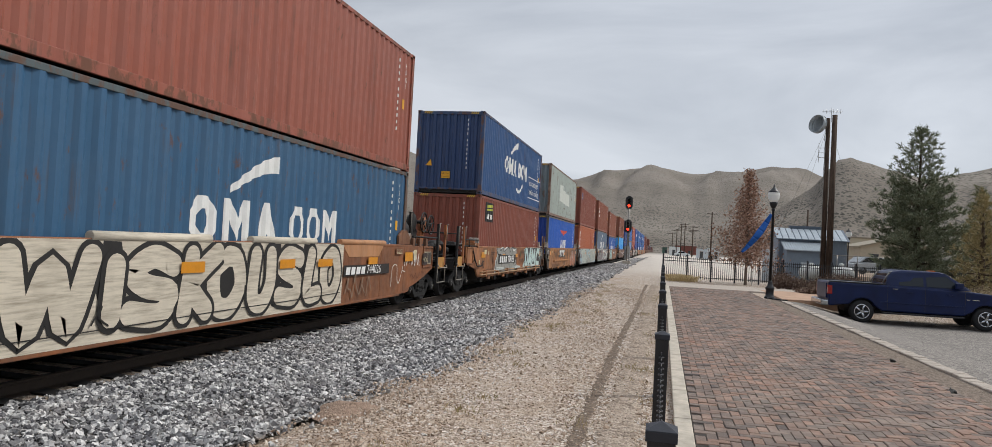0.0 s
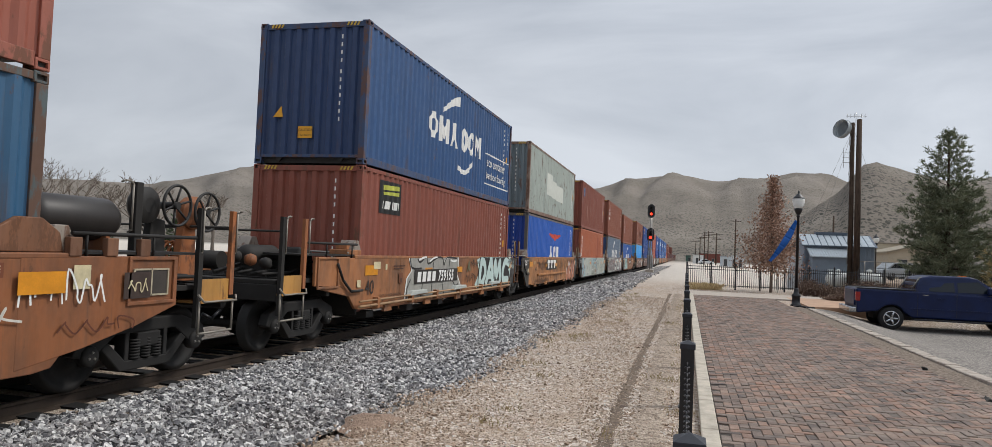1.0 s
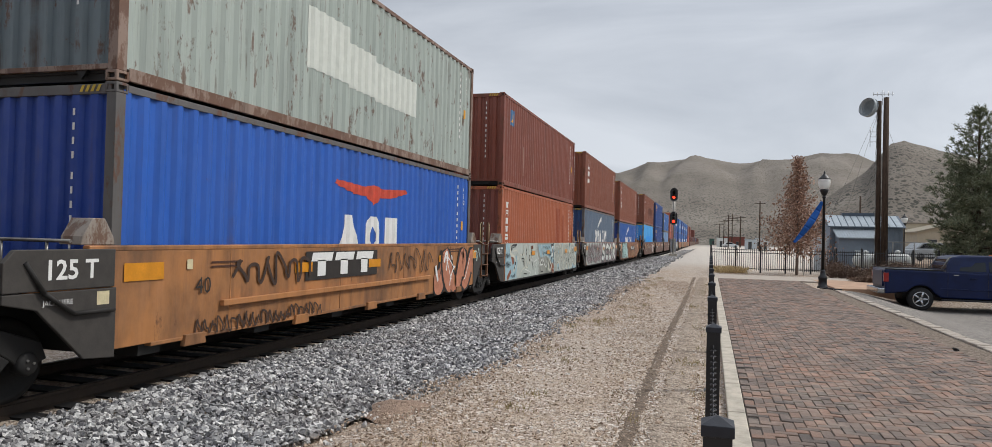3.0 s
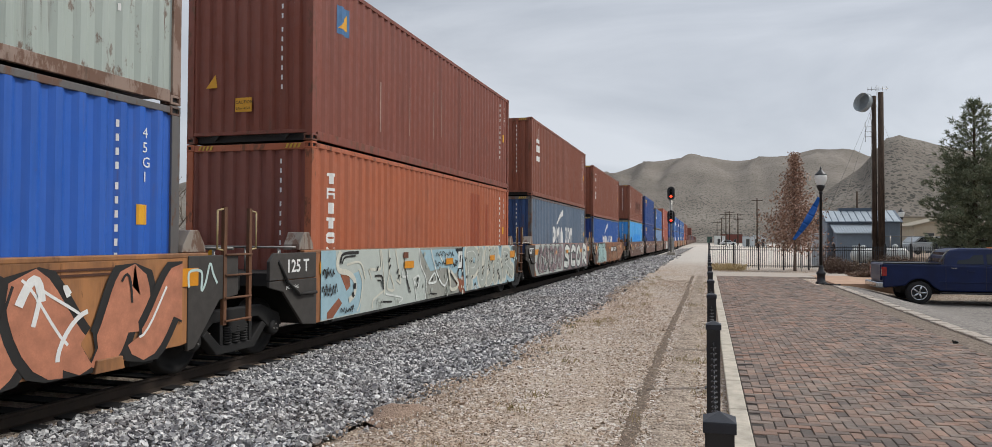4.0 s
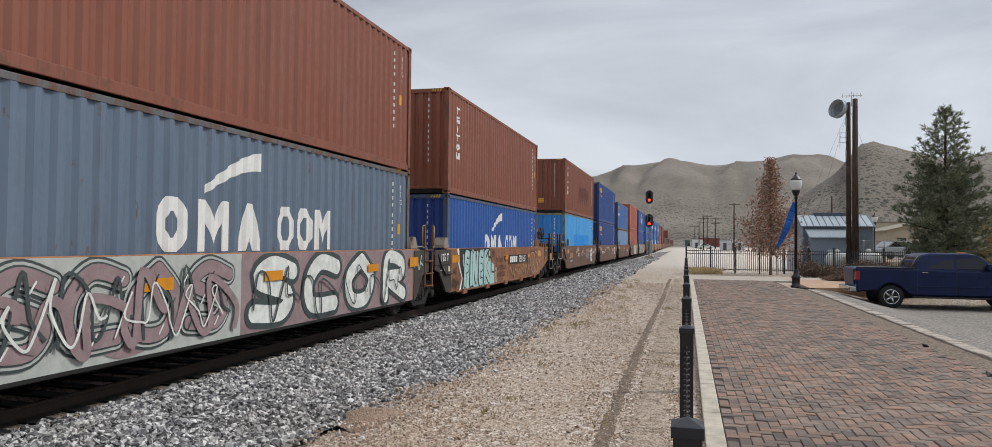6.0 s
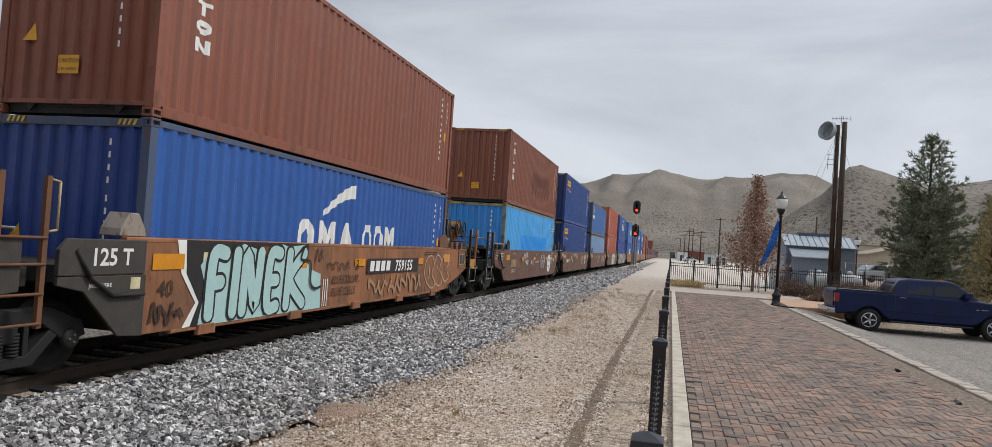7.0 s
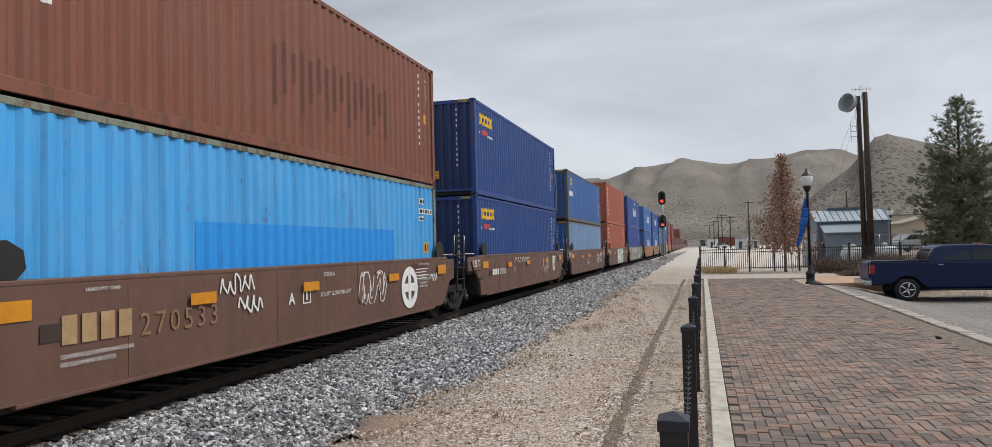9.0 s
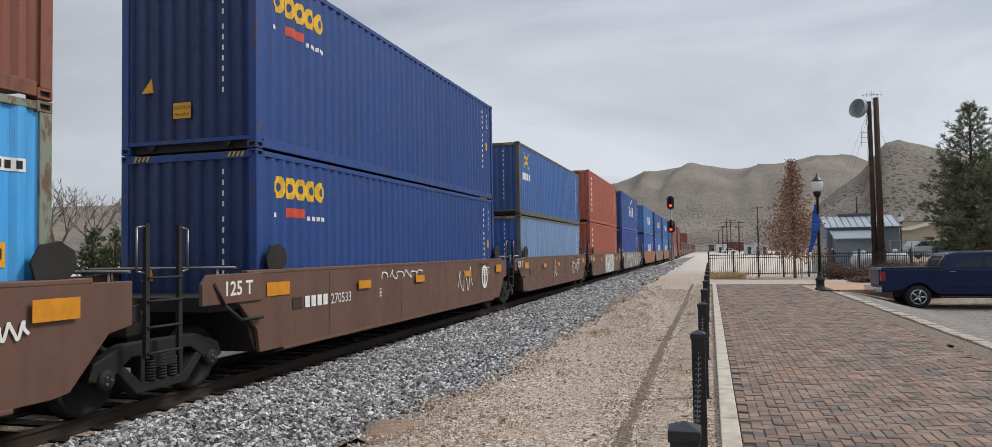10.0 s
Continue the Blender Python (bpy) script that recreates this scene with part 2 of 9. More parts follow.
def tube(bm, p, q, r0, r1=None, seg=10, caps=True):
    """A round bar from p to q."""
    r1 = r0 if r1 is None else r1
    p, q = Vector(p), Vector(q)
    d = (q - p).normalized()
    u = d.orthogonal().normalized()
    w = d.cross(u)
    rings = []
    for c, r in ((p, r0), (q, r1)):
        rings.append([bm.verts.new(c + (u * math.cos(a) + w * math.sin(a)) * r) for a in (2 * math.pi * i / seg for i in range(seg))])
    for i in range(seg):
        f = bm.faces.new((rings[0][i], rings[0][(i + 1) % seg], rings[1][(i + 1) % seg], rings[1][i]))
        f.smooth = True
    if caps:
        bm.faces.new(rings[0][::-1])
        bm.faces.new(rings[1])


def path_tube(bm, pts, r, seg=8):
    for a, b in zip(pts, pts[1:]):
        tube(bm, a, b, r, seg=seg)


def lathe(bm, profile, centre=(0, 0, 0), seg=20, axis="z", caps=True):
    """Turns a profile of (radius, height) about an axis."""
    c = Vector(centre)
    rings = []
    for r, h in profile:
        ring = []
        for i in range(seg):
            a = 2 * math.pi * i / seg
            u, w = r * math.cos(a), r * math.sin(a)
            ring.append(bm.verts.new(c + Vector((u, w, h) if axis == "z" else (h, u, w) if axis == "x" else (u, h, w))))
        rings.append(ring)
    fs = []
    for lo, hi in zip(rings, rings[1:]):
        for i in range(seg):
            f = bm.faces.new((lo[i], lo[(i + 1) % seg], hi[(i + 1) % seg], hi[i]))
            f.smooth = True
            fs.append(f)
    if caps:
        fs += [bm.faces.new(rings[0]), bm.faces.new(rings[-1])]
    bmesh.ops.recalc_face_normals(bm, faces=fs)


def torus(bm, c, R_, r, axis="x", seg=24, ring=8):
    c = Vector(c)
    grid = []
    for i in range(seg):
        a = 2 * math.pi * i / seg
        row = []
        for j in range(ring):
            b = 2 * math.pi * j / ring
            u, w, h = (R_ + r * math.cos(b)) * math.cos(a), (R_ + r * math.cos(b)) * math.sin(a), r * math.sin(b)
            row.append(bm.verts.new(c + Vector((h, u, w) if axis == "x" else (u, h, w) if axis == "y" else (u, w, h))))
        grid.append(row)
    for i in range(seg):
        for j in range(ring):
            f = bm.faces.new((grid[i][j], grid[(i + 1) % seg][j], grid[(i + 1) % seg][(j + 1) % ring], grid[i][(j + 1) % ring]))
            f.smooth = True


def made(name, bm, material, bevel=0.0, seg=2):
    me = bpy.data.meshes.new(name)
    bm.to_mesh(me)
    bm.free()
    if material:
        me.materials.append(material)
    ob = new(name, me)
    if bevel:
        mod = ob.modifiers.new("bevel", "BEVEL")
        mod.width, mod.segments, mod.limit_method = bevel, seg, "ANGLE"
    return ob


def part(name, bm, material, parent, label="", bevel=0.0):
    ob = made(name, bm, material, bevel)
    ob.parent = parent
    return tagged(ob, label)


def same_part(name, source, parent, loc=(0, 0, 0), rot=None, label=""):
    """One more part on the mesh of another."""
    ob = new(name, source.data)
    ob.parent = parent
    ob.location = loc
    if rot:
        ob.rotation_euler = rot
    return tagged(ob, label)


def thing(name, loc, label, category, group="", kind="", rz=0.0):
    ob = new(name)
    ob.empty_display_size = 0.2
    ob.location = loc
    ob.rotation_euler = (0, 0, radians(rz))
    return tagged(ob, label, category, group, kind)


# ---- the land: one sheet from the yard to the hills ----
FAR = [(-180, 4.0), (-120, 3.6), (-75, 4.2), (-55, 3.2), (-40, 3.7), (-34, 5.3), (-30, 6.6), (-22, 6.9), (-14, 5.0), (-7, 5.1), (-5, 5.75), (-1, 6.35),
       (1.8, 5.85), (5.3, 6.1), (7.5, 6.6), (10.2, 6.2), (11.5, 5.6), (16, 5.4), (20, 6.0), (35, 5.0), (90, 4.0), (180, 4.0)]
NEAR = [(-180, 0), (4.5, 0), (6, 1.4), (8, 3.4), (10.4, 5.2), (12.0, 7.0), (12.8, 7.15), (15.5, 6.3), (17.5, 5.75), (20, 6.2), (23, 7.0), (30, 6.2), (45, 2.0), (60, 0), (180, 0)]


def along(table, a):
    for (a0, v0), (a1, v1) in zip(table, table[1:]):
        if a <= a1:
            f = (a - a0) / (a1 - a0)
            return v0 + (v1 - v0) * f
    return table[-1][1]


def ease(v):
    v = min(1.0, max(0.0, v))
    return v * v * (3 - 2 * v)


def lot_drop(x, y):
    """The car park falls away from the paved walk."""
    return -0.52 * ease((x - 4.8) / 2.6) * ease((y + 4) / 30) * (1 - ease((y - 29.6) / 2.4))


def land_height(x, y):
    r = math.hypot(x, y)
    if r < 140:
        z = -0.07 + lot_drop(x, y)
        if x < -2.5:
            z -= 0.22 * ease((-2.4 - x) / 1.6)
        return z
    a = math.degrees(math.atan2(x, y))
    g = noise.fractal(Vector((x * 0.004, y * 0.004, 0.3)), 1.0, 2.1, 6)
    gully = abs(noise.fractal(Vector((a * 0.22 + 3, r * 0.0011, 5.0)), 0.9, 2.0, 4))
    d = 1650.0
    far = math.tan(radians(along(FAR, a))) * d * ease((r - 620) / (d - 620)) ** 0.8
    far *= 1 - 0.24 * gully * (1 - ease((r - d + 260) / 260))
    d2 = 640.0
    s = (r - 300) / (d2 - 300)
    near = math.tan(radians(along(NEAR, a))) * d2 * (ease(s) ** 0.8 if s < 1 else 1 - ease((r - d2) / 800))
    near *= 1 - 0.22 * gully * (1 - ease((r - d2 + 90) / 90))
    h = max(far, near)
    return -0.3 + 0.6 * ease((r - 140) / 200) + h + g * min(1.6, 0.02 * h + 0.05)


def m_ground():
    k = Nodes("dry_ground", 0.95, spec=0.2)
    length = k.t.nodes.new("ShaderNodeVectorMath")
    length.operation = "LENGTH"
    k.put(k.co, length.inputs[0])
    # gravel yard
    sep = k.t.nodes.new("ShaderNodeSeparateColor")
    k.put(k.voronoi(29.0, "Color"), sep.inputs[0])
    stones = k.ramp(sep.outputs[0], (0.0, lin("5c5148")), (0.35, lin("a8998b")), (0.75, lin("cbbfb3")), (1.0, lin("f0eae2")))
    sand = k.ramp(k.noise(7.0, 6, 0.7, shift=False), (0.3, lin("a08e7c")), (0.7, lin("c2b09c")))
    a = k.mix(k.span(k.noise(1.3, 6, 0.65, shift=False), 0.35, 0.65, 0.1, 0.75), stones, sand)
    a = k.mix(k.span(k.noise(0.45, 4, 0.6, (1, 0.3, 1), shift=False), 0.45, 0.7, 0.0, 0.5), a, lin("ab9077"))
    a = k.mix(k.span(k.noise(0.13, 5, 0.6, shift=False), 0.5, 0.7, 0.0, 0.3), a, lin("8d8479"))
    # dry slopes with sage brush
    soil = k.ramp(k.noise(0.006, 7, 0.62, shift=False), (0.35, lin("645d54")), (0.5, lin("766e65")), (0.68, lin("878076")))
    # aerial haze put into the soil colour and brush strength past 760 m
    far_haze = k.span(length.outputs["Value"], 760.0, 1050.0)
    soil = k.mix(far_haze, soil, k.ramp(k.noise(0.004, 6, 0.6, shift=False), (0.35, lin("6c655c")), (0.65, lin("837b72"))))
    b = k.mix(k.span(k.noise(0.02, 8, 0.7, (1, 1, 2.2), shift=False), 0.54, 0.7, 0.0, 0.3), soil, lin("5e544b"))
    dense = k.maths("MULTIPLY", k.span(k.noise(0.011, 5, 0.6, shift=False), 0.36, 0.58, 0.5, 1.0), k.span(far_haze, 0.0, 1.0, 1.0, 0.5))
    dots = k.span(k.voronoi(0.3, stretch=(1, 0.4, 1)), 0.3, 0.38, 0.9, 0.0)
    b = k.mix(k.maths("MULTIPLY", dots, dense), b, lin("30312a"))
    dots2 = k.span(k.voronoi(0.62, stretch=(1, 0.4, 1)), 0.27, 0.35, 0.9, 0.0)
    b = k.mix(k.maths("MULTIPLY", dots2, dense), b, lin("34342c"))
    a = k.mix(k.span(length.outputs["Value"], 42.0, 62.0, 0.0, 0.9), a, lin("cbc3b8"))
    far = k.span(length.outputs["Value"], 230.0, 330.0)
    k.colour(k.mix(far, a, b))
    peb = k.maths("ADD", k.span(k.voronoi(34.0), 0.0, 0.6, 1.0, 0.0), k.maths("MULTIPLY", k.noise(5.0, 6, 0.7, shift=False), 1.6))
    near_b = k.t.nodes.new("ShaderNodeBump")
    near_b.inputs["Strength"].default_value, near_b.inputs["Distance"].default_value = 1.0, 0.025
    k.put(peb, near_b.inputs["Height"])
    far_b = k.t.nodes.new("ShaderNodeBump")
    far_b.inputs["Distance"].default_value = 9.0
    k.put(k.maths("MULTIPLY", far, 0.7), far_b.inputs["Strength"])
    k.put(k.noise(0.012, 9, 0.6, shift=False), far_b.inputs["Height"])
    k.put(near_b.outputs[0], far_b.inputs["Normal"])
    k.put(far_b.outputs[0], k.b.inputs["Normal"])
    return k.m


def build_ground():
    angles = []
    a = -180.0
    while a < 180:
        angles.append(a)
        a += 0.4 if -62 <= a < 34 else 3.0
    radii = [1.5 + 0.9 * i for i in range(50)] + [46.5 + 6 * 1.09 ** i - 6 for i in range(1, 32)]
    r = radii[-1]
    while r < 1750:
        r += max(9.0, r * 0.018)
        radii.append(r)
    while r < 4200:
        r *= 1.25
        radii.append(r)
    verts, faces, n = [(0, 0, -0.07)], [], len(angles)
    for r in radii:
        for a in angles:
            x, y = r * math.sin(radians(a)), r * math.cos(radians(a))
            verts.append((x, y, land_height(x, y)))
    for i in range(n):
        faces.append((0, 1 + (i + 1) % n, 1 + i))
    for k in range(len(radii) - 1):
        for i in range(n):
            p, q = 1 + k * n + i, 1 + k * n + (i + 1) % n
            faces.append((p, q, q + n, p + n))
    me = bpy.data.meshes.new("ground")
    me.from_pydata(verts, [], faces)
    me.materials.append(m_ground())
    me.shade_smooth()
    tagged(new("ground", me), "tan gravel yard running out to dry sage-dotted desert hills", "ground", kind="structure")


build_ground()


# ---- track ----
TRACK_X, RAIL_Z = -7.445, -0.12


def build_track():
    for name, x in (("rail_near", TRACK_X + 0.72), ("rail_far", TRACK_X - 0.72)):
        bm = bmesh.new()
        prof = [(-0.07, -0.17), (0.07, -0.17), (0.07, -0.155), (0.012, -0.135), (0.012, -0.045), (0.036, -0.032), (0.036, -0.004), (0.028, 0.0),
                (-0.028, 0.0), (-0.036, -0.004), (-0.036, -0.032), (-0.012, -0.045), (-0.012, -0.135), (-0.07, -0.155)]
        prism(bm, [(x + u, RAIL_Z + w) for u, w in prof], -40, 420, "y")
        tagged(made(name, bm, RAILSTEEL), "worn steel rail spiked to dark wooden ties", "rail", kind="structure")
    bm = bmesh.new()
    box(bm, -1.28, 1.28, -0.115, 0.115, -0.18, 0.0)
    me = bpy.data.meshes.new("tie")
    bm.to_mesh(me)
    bm.free()
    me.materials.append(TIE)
    rnd = random.Random(4)
    bed = tagged(new("track_bed"), "dark creosoted ties carrying the rails in ballast", "track", kind="structure")
    y = -8.0
    for i in range(150):
        ob = new("tie", me)
        ob.parent = bed
        ob.location = (TRACK_X + rnd.uniform(-0.05, 0.06), y, RAIL_Z - 0.145)
        ob.rotation_euler = (0, 0, rnd.uniform(-0.02, 0.02))
        y += 0.53 + rnd.uniform(-0.02, 0.02)
    bm = bmesh.new()
    while y < 420:
        box(bm, TRACK_X - 1.28, TRACK_X + 1.28, y - 0.115, y + 0.115, RAIL_Z - 0.35, RAIL_Z - 0.145)
        y += 0.53
    tagged(part("distant_tie", bm, TIE, bed), kind="stuff")


build_track()


# ---- ballast: loose grey stones ----
def stones(name, spots, sizes, material, seed, label, flat=0.7):
    """Many broken stones in one mesh: squashed, jittered octahedra with cut corners."""
    rng = np.random.default_rng(seed)
    base = np.array([(1, 0, 0.2), (-1, 0.2, 0), (0, 1, -0.1), (0.1, -1, 0), (0.2, 0.1, 1), (-0.1, 0, -1),
                     (0.75, 0.7, 0.45), (-0.7, 0.7, 0.5), (-0.7, -0.75, 0.4), (0.7, -0.7, 0.5)])
    tri = np.array([(4, 0, 6), (4, 6, 2), (4, 2, 7), (4, 7, 1), (4, 1, 8), (4, 8, 3), (4, 3, 9), (4, 9, 0),
                    (5, 2, 0), (5, 1, 2), (5, 3, 1), (5, 0, 3), (0, 2, 6), (2, 1, 7), (1, 3, 8), (3, 0, 9)])
    n = len(spots)
    p = np.repeat(base[None], n, 0) * (1 + rng.uniform(-0.34, 0.3, (n, 10, 3)))
    p *= rng.uniform(0.65, 1.2, (n, 1, 3)) * np.array([1, 1, flat])
    q = rng.normal(size=(n, 4)) * np.array([1, 0.35, 0.35, 1])
    q /= np.linalg.norm(q, axis=1, keepdims=True)
    w, x, y, z = q.T
    rot = np.stack([1 - 2 * (y * y + z * z), 2 * (x * y - z * w), 2 * (x * z + y * w), 2 * (x * y + z * w), 1 - 2 * (x * x + z * z), 2 * (y * z - x * w),
                    2 * (x * z - y * w), 2 * (y * z + x * w), 1 - 2 * (x * x + y * y)], 1).reshape(n, 3, 3)
    p = np.einsum("nij,nkj->nki", rot, p) * sizes[:, None, None] + spots[:, None, :]
    f = (tri[None] + (np.arange(n) * 10)[:, None, None]).reshape(-1, 3)
    me = bpy.data.meshes.new(name)
    me.vertices.add(n * 10)
    me.vertices.foreach_set("co", p.reshape(-1))
    me.loops.add(len(f) * 3)
    me.loops.foreach_set("vertex_index", f.reshape(-1).astype(np.int32))
    me.polygons.add(len(f))
    me.polygons.foreach_set("loop_start", np.arange(0, len(f) * 3, 3, dtype=np.int32))
    me.update(calc_edges=True)
    me.shade_flat()
    me.materials.append(material)
    return tagged(new(name, me), label, "gravel", kind="stuff")


def edge_x(y):
    """The wavering foot of the ballast."""
    return -2.78 - 0.1 * np.sin(y * 0.55) - 0.08 * np.sin(y * 1.7 + 1) - 0.05 * np.sin(y * 4.1) - 0.010 * np.clip(y - 12, 0, 60) - 0.75 * np.clip((10 - y) / 5, 0, 1.2)


def build_ballast():
    rng = np.random.default_rng(11)
    out, size = [], []
    for y0, y1, pitch in ((-6, 1.5, 0.11), (1.5, 15, 0.047), (15, 34, 0.062), (34, 85, 0.11)):
        n = int((y1 - y0) * 4.32 / pitch ** 2 * 1.25)
        y = rng.uniform(y0, y1, n)
        x = rng.uniform(-6.38, -2.3, n)
        keep = x < edge_x(y) + rng.normal(0, 0.07, n) + np.where(rng.random(n) < 0.05, rng.uniform(0, 0.55, n), 0)
        x, y = x[keep], y[keep]
        zz = -0.09 - 0.15 * np.clip((-2.6 - x) / 1.6, 0, 1) - 0.045 * np.clip((-5.6 - x) / 0.6, 0, 1) + rng.uniform(-0.004, 0.034, len(x))
        out.append(np.stack([x, y, zz], 1))
        size.append(pitch * rng.uniform(0.3, 0.95, len(x)))
    stones("ballast", np.concatenate(out), np.concatenate(size), BALLAST, 3, "crushed grey ballast stones heaped along the track")
    bm = bmesh.new()
    rows = []
    for i in range(90):
        y = -10 + 430 * (i / 89) ** 1.8
        e = float(edge_x(np.array(y)))
        rows.append([bm.verts.new((x, y, z)) for x, z in ((-40, -0.40), (-9.2, -0.345), (-6.4, -0.33), (-5.6, -0.275), (-4.2, -0.268), (-3.6, -0.205), (e + 0.05, -0.135))])
    for a, b in zip(rows, rows[1:]):
        for i in range(6):
            bm.faces.new((a[i], a[i + 1], b[i + 1], b[i]))
    k = Nodes("ballast_bed", 0.95, spec=0.2)
    sep = k.t.nodes.new("ShaderNodeSeparateColor")
    k.put(k.voronoi(15.0, "Color"), sep.inputs[0])
    c = k.ramp(sep.outputs[0], (0.0, lin("3e3d3e")), (0.5, lin("787673")), (1.0, lin("b8b6b3")))
    k.colour(k.mix(k.span(k.noise(0.4, 5, 0.6, shift=False), 0.45, 0.7, 0.0, 0.35), c, lin("8c8072")))
    k.bump(k.span(k.voronoi(15.0), 0.0, 0.7, 1.0, 0.0), 0.9, 0.04)
    tagged(made("ballast_bed", bm, k.m), "grey crushed-stone bed of the railway", "ground", kind="structure")


build_ballast()


def build_oily_shaded_bed():
    """Ballast between and beside rails, black from oil, brake dust and painted train shade."""
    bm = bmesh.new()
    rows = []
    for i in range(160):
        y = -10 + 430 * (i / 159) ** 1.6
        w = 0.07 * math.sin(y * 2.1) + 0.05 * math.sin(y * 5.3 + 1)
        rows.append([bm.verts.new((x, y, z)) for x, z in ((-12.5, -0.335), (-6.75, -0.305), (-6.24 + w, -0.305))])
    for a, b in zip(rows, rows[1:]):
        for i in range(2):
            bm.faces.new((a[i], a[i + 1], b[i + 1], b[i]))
    k = Nodes("oily_shaded_ballast", 0.9, spec=0.2)
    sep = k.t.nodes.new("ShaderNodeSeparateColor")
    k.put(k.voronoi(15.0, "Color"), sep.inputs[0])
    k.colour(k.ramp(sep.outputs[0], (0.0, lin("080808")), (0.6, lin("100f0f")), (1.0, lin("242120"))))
    k.bump(k.span(k.voronoi(15.0), 0.0, 0.7, 1.0, 0.0), 0.9, 0.04)
    tagged(made("oiled_bed", bm, k.m), "oily stone bed under the rails with the train's shade painted in", "ground", kind="structure")


build_oily_shaded_bed()


def build_yard():
    rng = np.random.default_rng(5)
    n = 46000
    y = 2.0 + 30 * rng.random(n) ** 1.7
    x = rng.uniform(-3.2, 0.15, n)
    keep = (x > edge_x(y) - 0.1) & (rng.random(n) < 0.35 + 0.65 * (np.sin(x * 3.1 + y * 0.4) > -0.2))
    x, y = x[keep], y[keep]
    stones("loose_pebbles", np.stack([x, y, np.full(len(x), -0.068)], 1), rng.uniform(0.005, 0.019, len(x)) * (1 + 0.9 * (rng.random(len(x)) < 0.04)), PEBBLE, 8,
           "loose tan pebbles scattered over the gravel yard", 0.6)
    # a worn wheel rut along the walk, and the churned tread marks beside it
    rut = m_stones_flat("packed_rut", "5a4d43", "716356", "8b7c6d", 40.0)
    tread = m_stones_flat("churned_gravel", "7c6f63", "9b8c7d", "b8aa9a", 34.0)
    wob = random.Random(14)
    for name, x0, w, lump, mat_, label in (("wheel_rut", -0.69, 0.075, 0.0, rut, "dark worn wheel rut pressed into the gravel"),
                                           ("tread_marks", -0.32, 0.2, 0.035, tread, "row of churned tyre treads in the gravel")):
        bm = bmesh.new()
        last = None
        for i in range(420):
            yy = 2 + 34 * i / 419
            c = x0 + 0.02 * math.sin(yy * 0.35) + wob.uniform(-0.012, 0.012)
            wl, wr = w * wob.uniform(0.7, 1.2), w * wob.uniform(0.7, 1.2)
            up = -0.062 + lump * (1 if i % 3 == 0 else 0) * wob.random()
            row = [bm.verts.new((c + u, yy, z)) for u, z in ((-wl, -0.071), (-0.5 * wl, up), (0.5 * wr, up), (wr, -0.071))]
            if last:
                for j in range(3):
                    bm.faces.new((last[j], last[j + 1], row[j + 1], row[j]))
            last = row
        tagged(made(name, bm, mat_), label, "rut", kind="structure")
    # a bare patch of fine sand at the ballast's foot
    bm = bmesh.new()
    rings = []
    for k in range(6):
        f = k / 5
        ring_ = []
        for i in range(30):
            a = 2 * math.pi * i / 30
            wob = 1 + 0.16 * math.sin(3 * a) + 0.1 * math.sin(5 * a + 1)
            x, y = -2.95 + 0.34 * f * wob * math.cos(a), 6.75 + 0.46 * f * wob * math.sin(a)
            ring_.append(bm.verts.new((x, y, -0.03 - 0.09 * f * f + 0.006 * math.sin(9 * a + 7 * f))))
        rings.append(ring_)
    for p, q in zip(rings, rings[1:]):
        for i in range(30):
            f_ = bm.faces.new((p[i], p[(i + 1) % 30], q[(i + 1) % 30], q[i]))
            f_.smooth = True
    tagged(made("sand_patch", bm, m_stones_flat("fine_sand", "7d6a5c", "937d6c", "a8917f", 60.0)), "small mound of bare reddish sand", "sand", kind="structure")


build_yard()


def blades(bm, x, y, z, n, h, spread, rnd):
    for _ in range(n):
        a = rnd.uniform(0, 6.28)
        px, py = x + rnd.gauss(0, spread), y + rnd.gauss(0, spread)
        l = h * rnd.uniform(0.5, 1.2)
        lean = rnd.uniform(0.2, 0.9) * l
        w = 0.004
        s, c = math.sin(a), math.cos(a)
        p = [bm.verts.new((px - s * w, py + c * w, z)), bm.verts.new((px + s * w, py - c * w, z)),
             bm.verts.new((px + c * lean * 0.5, py + s * lean * 0.5, z + l * 0.7)), bm.verts.new((px + c * lean, py + s * lean, z + l))]
        bm.faces.new((p[0], p[1], p[2]))
        bm.faces.new((p[2], p[1], p[3]))


def build_weeds():
    rnd = random.Random(21)
    dry = m_leaf("dry_grass", "8c7a52", "a8946a", "6f6b3c", 0.9)
    for name, spots, h, label in (
            ("dry_weeds", [(-2.2 + rnd.gauss(0, 0.35), rnd.uniform(4, 34)) for _ in range(46)] + [(-0.15 + rnd.gauss(0, 0.12), rnd.uniform(4, 30)) for _ in range(26)]
             + [(-0.75, 7.0), (-1.9, 5.4), (-2.1, 5.6), (-1.6, 5.2)], 0.07, "sparse dry weeds at the foot of the ballast"),
            ("dry_grass", [(0.3 + abs(rnd.gauss(0, 0.9)), 43.2 + rnd.gauss(0, 0.3)) for _ in range(44)], 0.36, "straw-coloured dry grass along the iron fence")):
        bm = bmesh.new()
        for x, y in spots:
            blades(bm, x, y, -0.07, rnd.randint(14, 34), h, 0.09 if h < 0.2 else 0.14, rnd)
        tagged(made(name, bm, dry if h < 0.2 else m_leaf("straw", "9c8660", "c2ac80", "d6c49c", 0.9)), label, "grass", kind="stuff")


build_weeds()


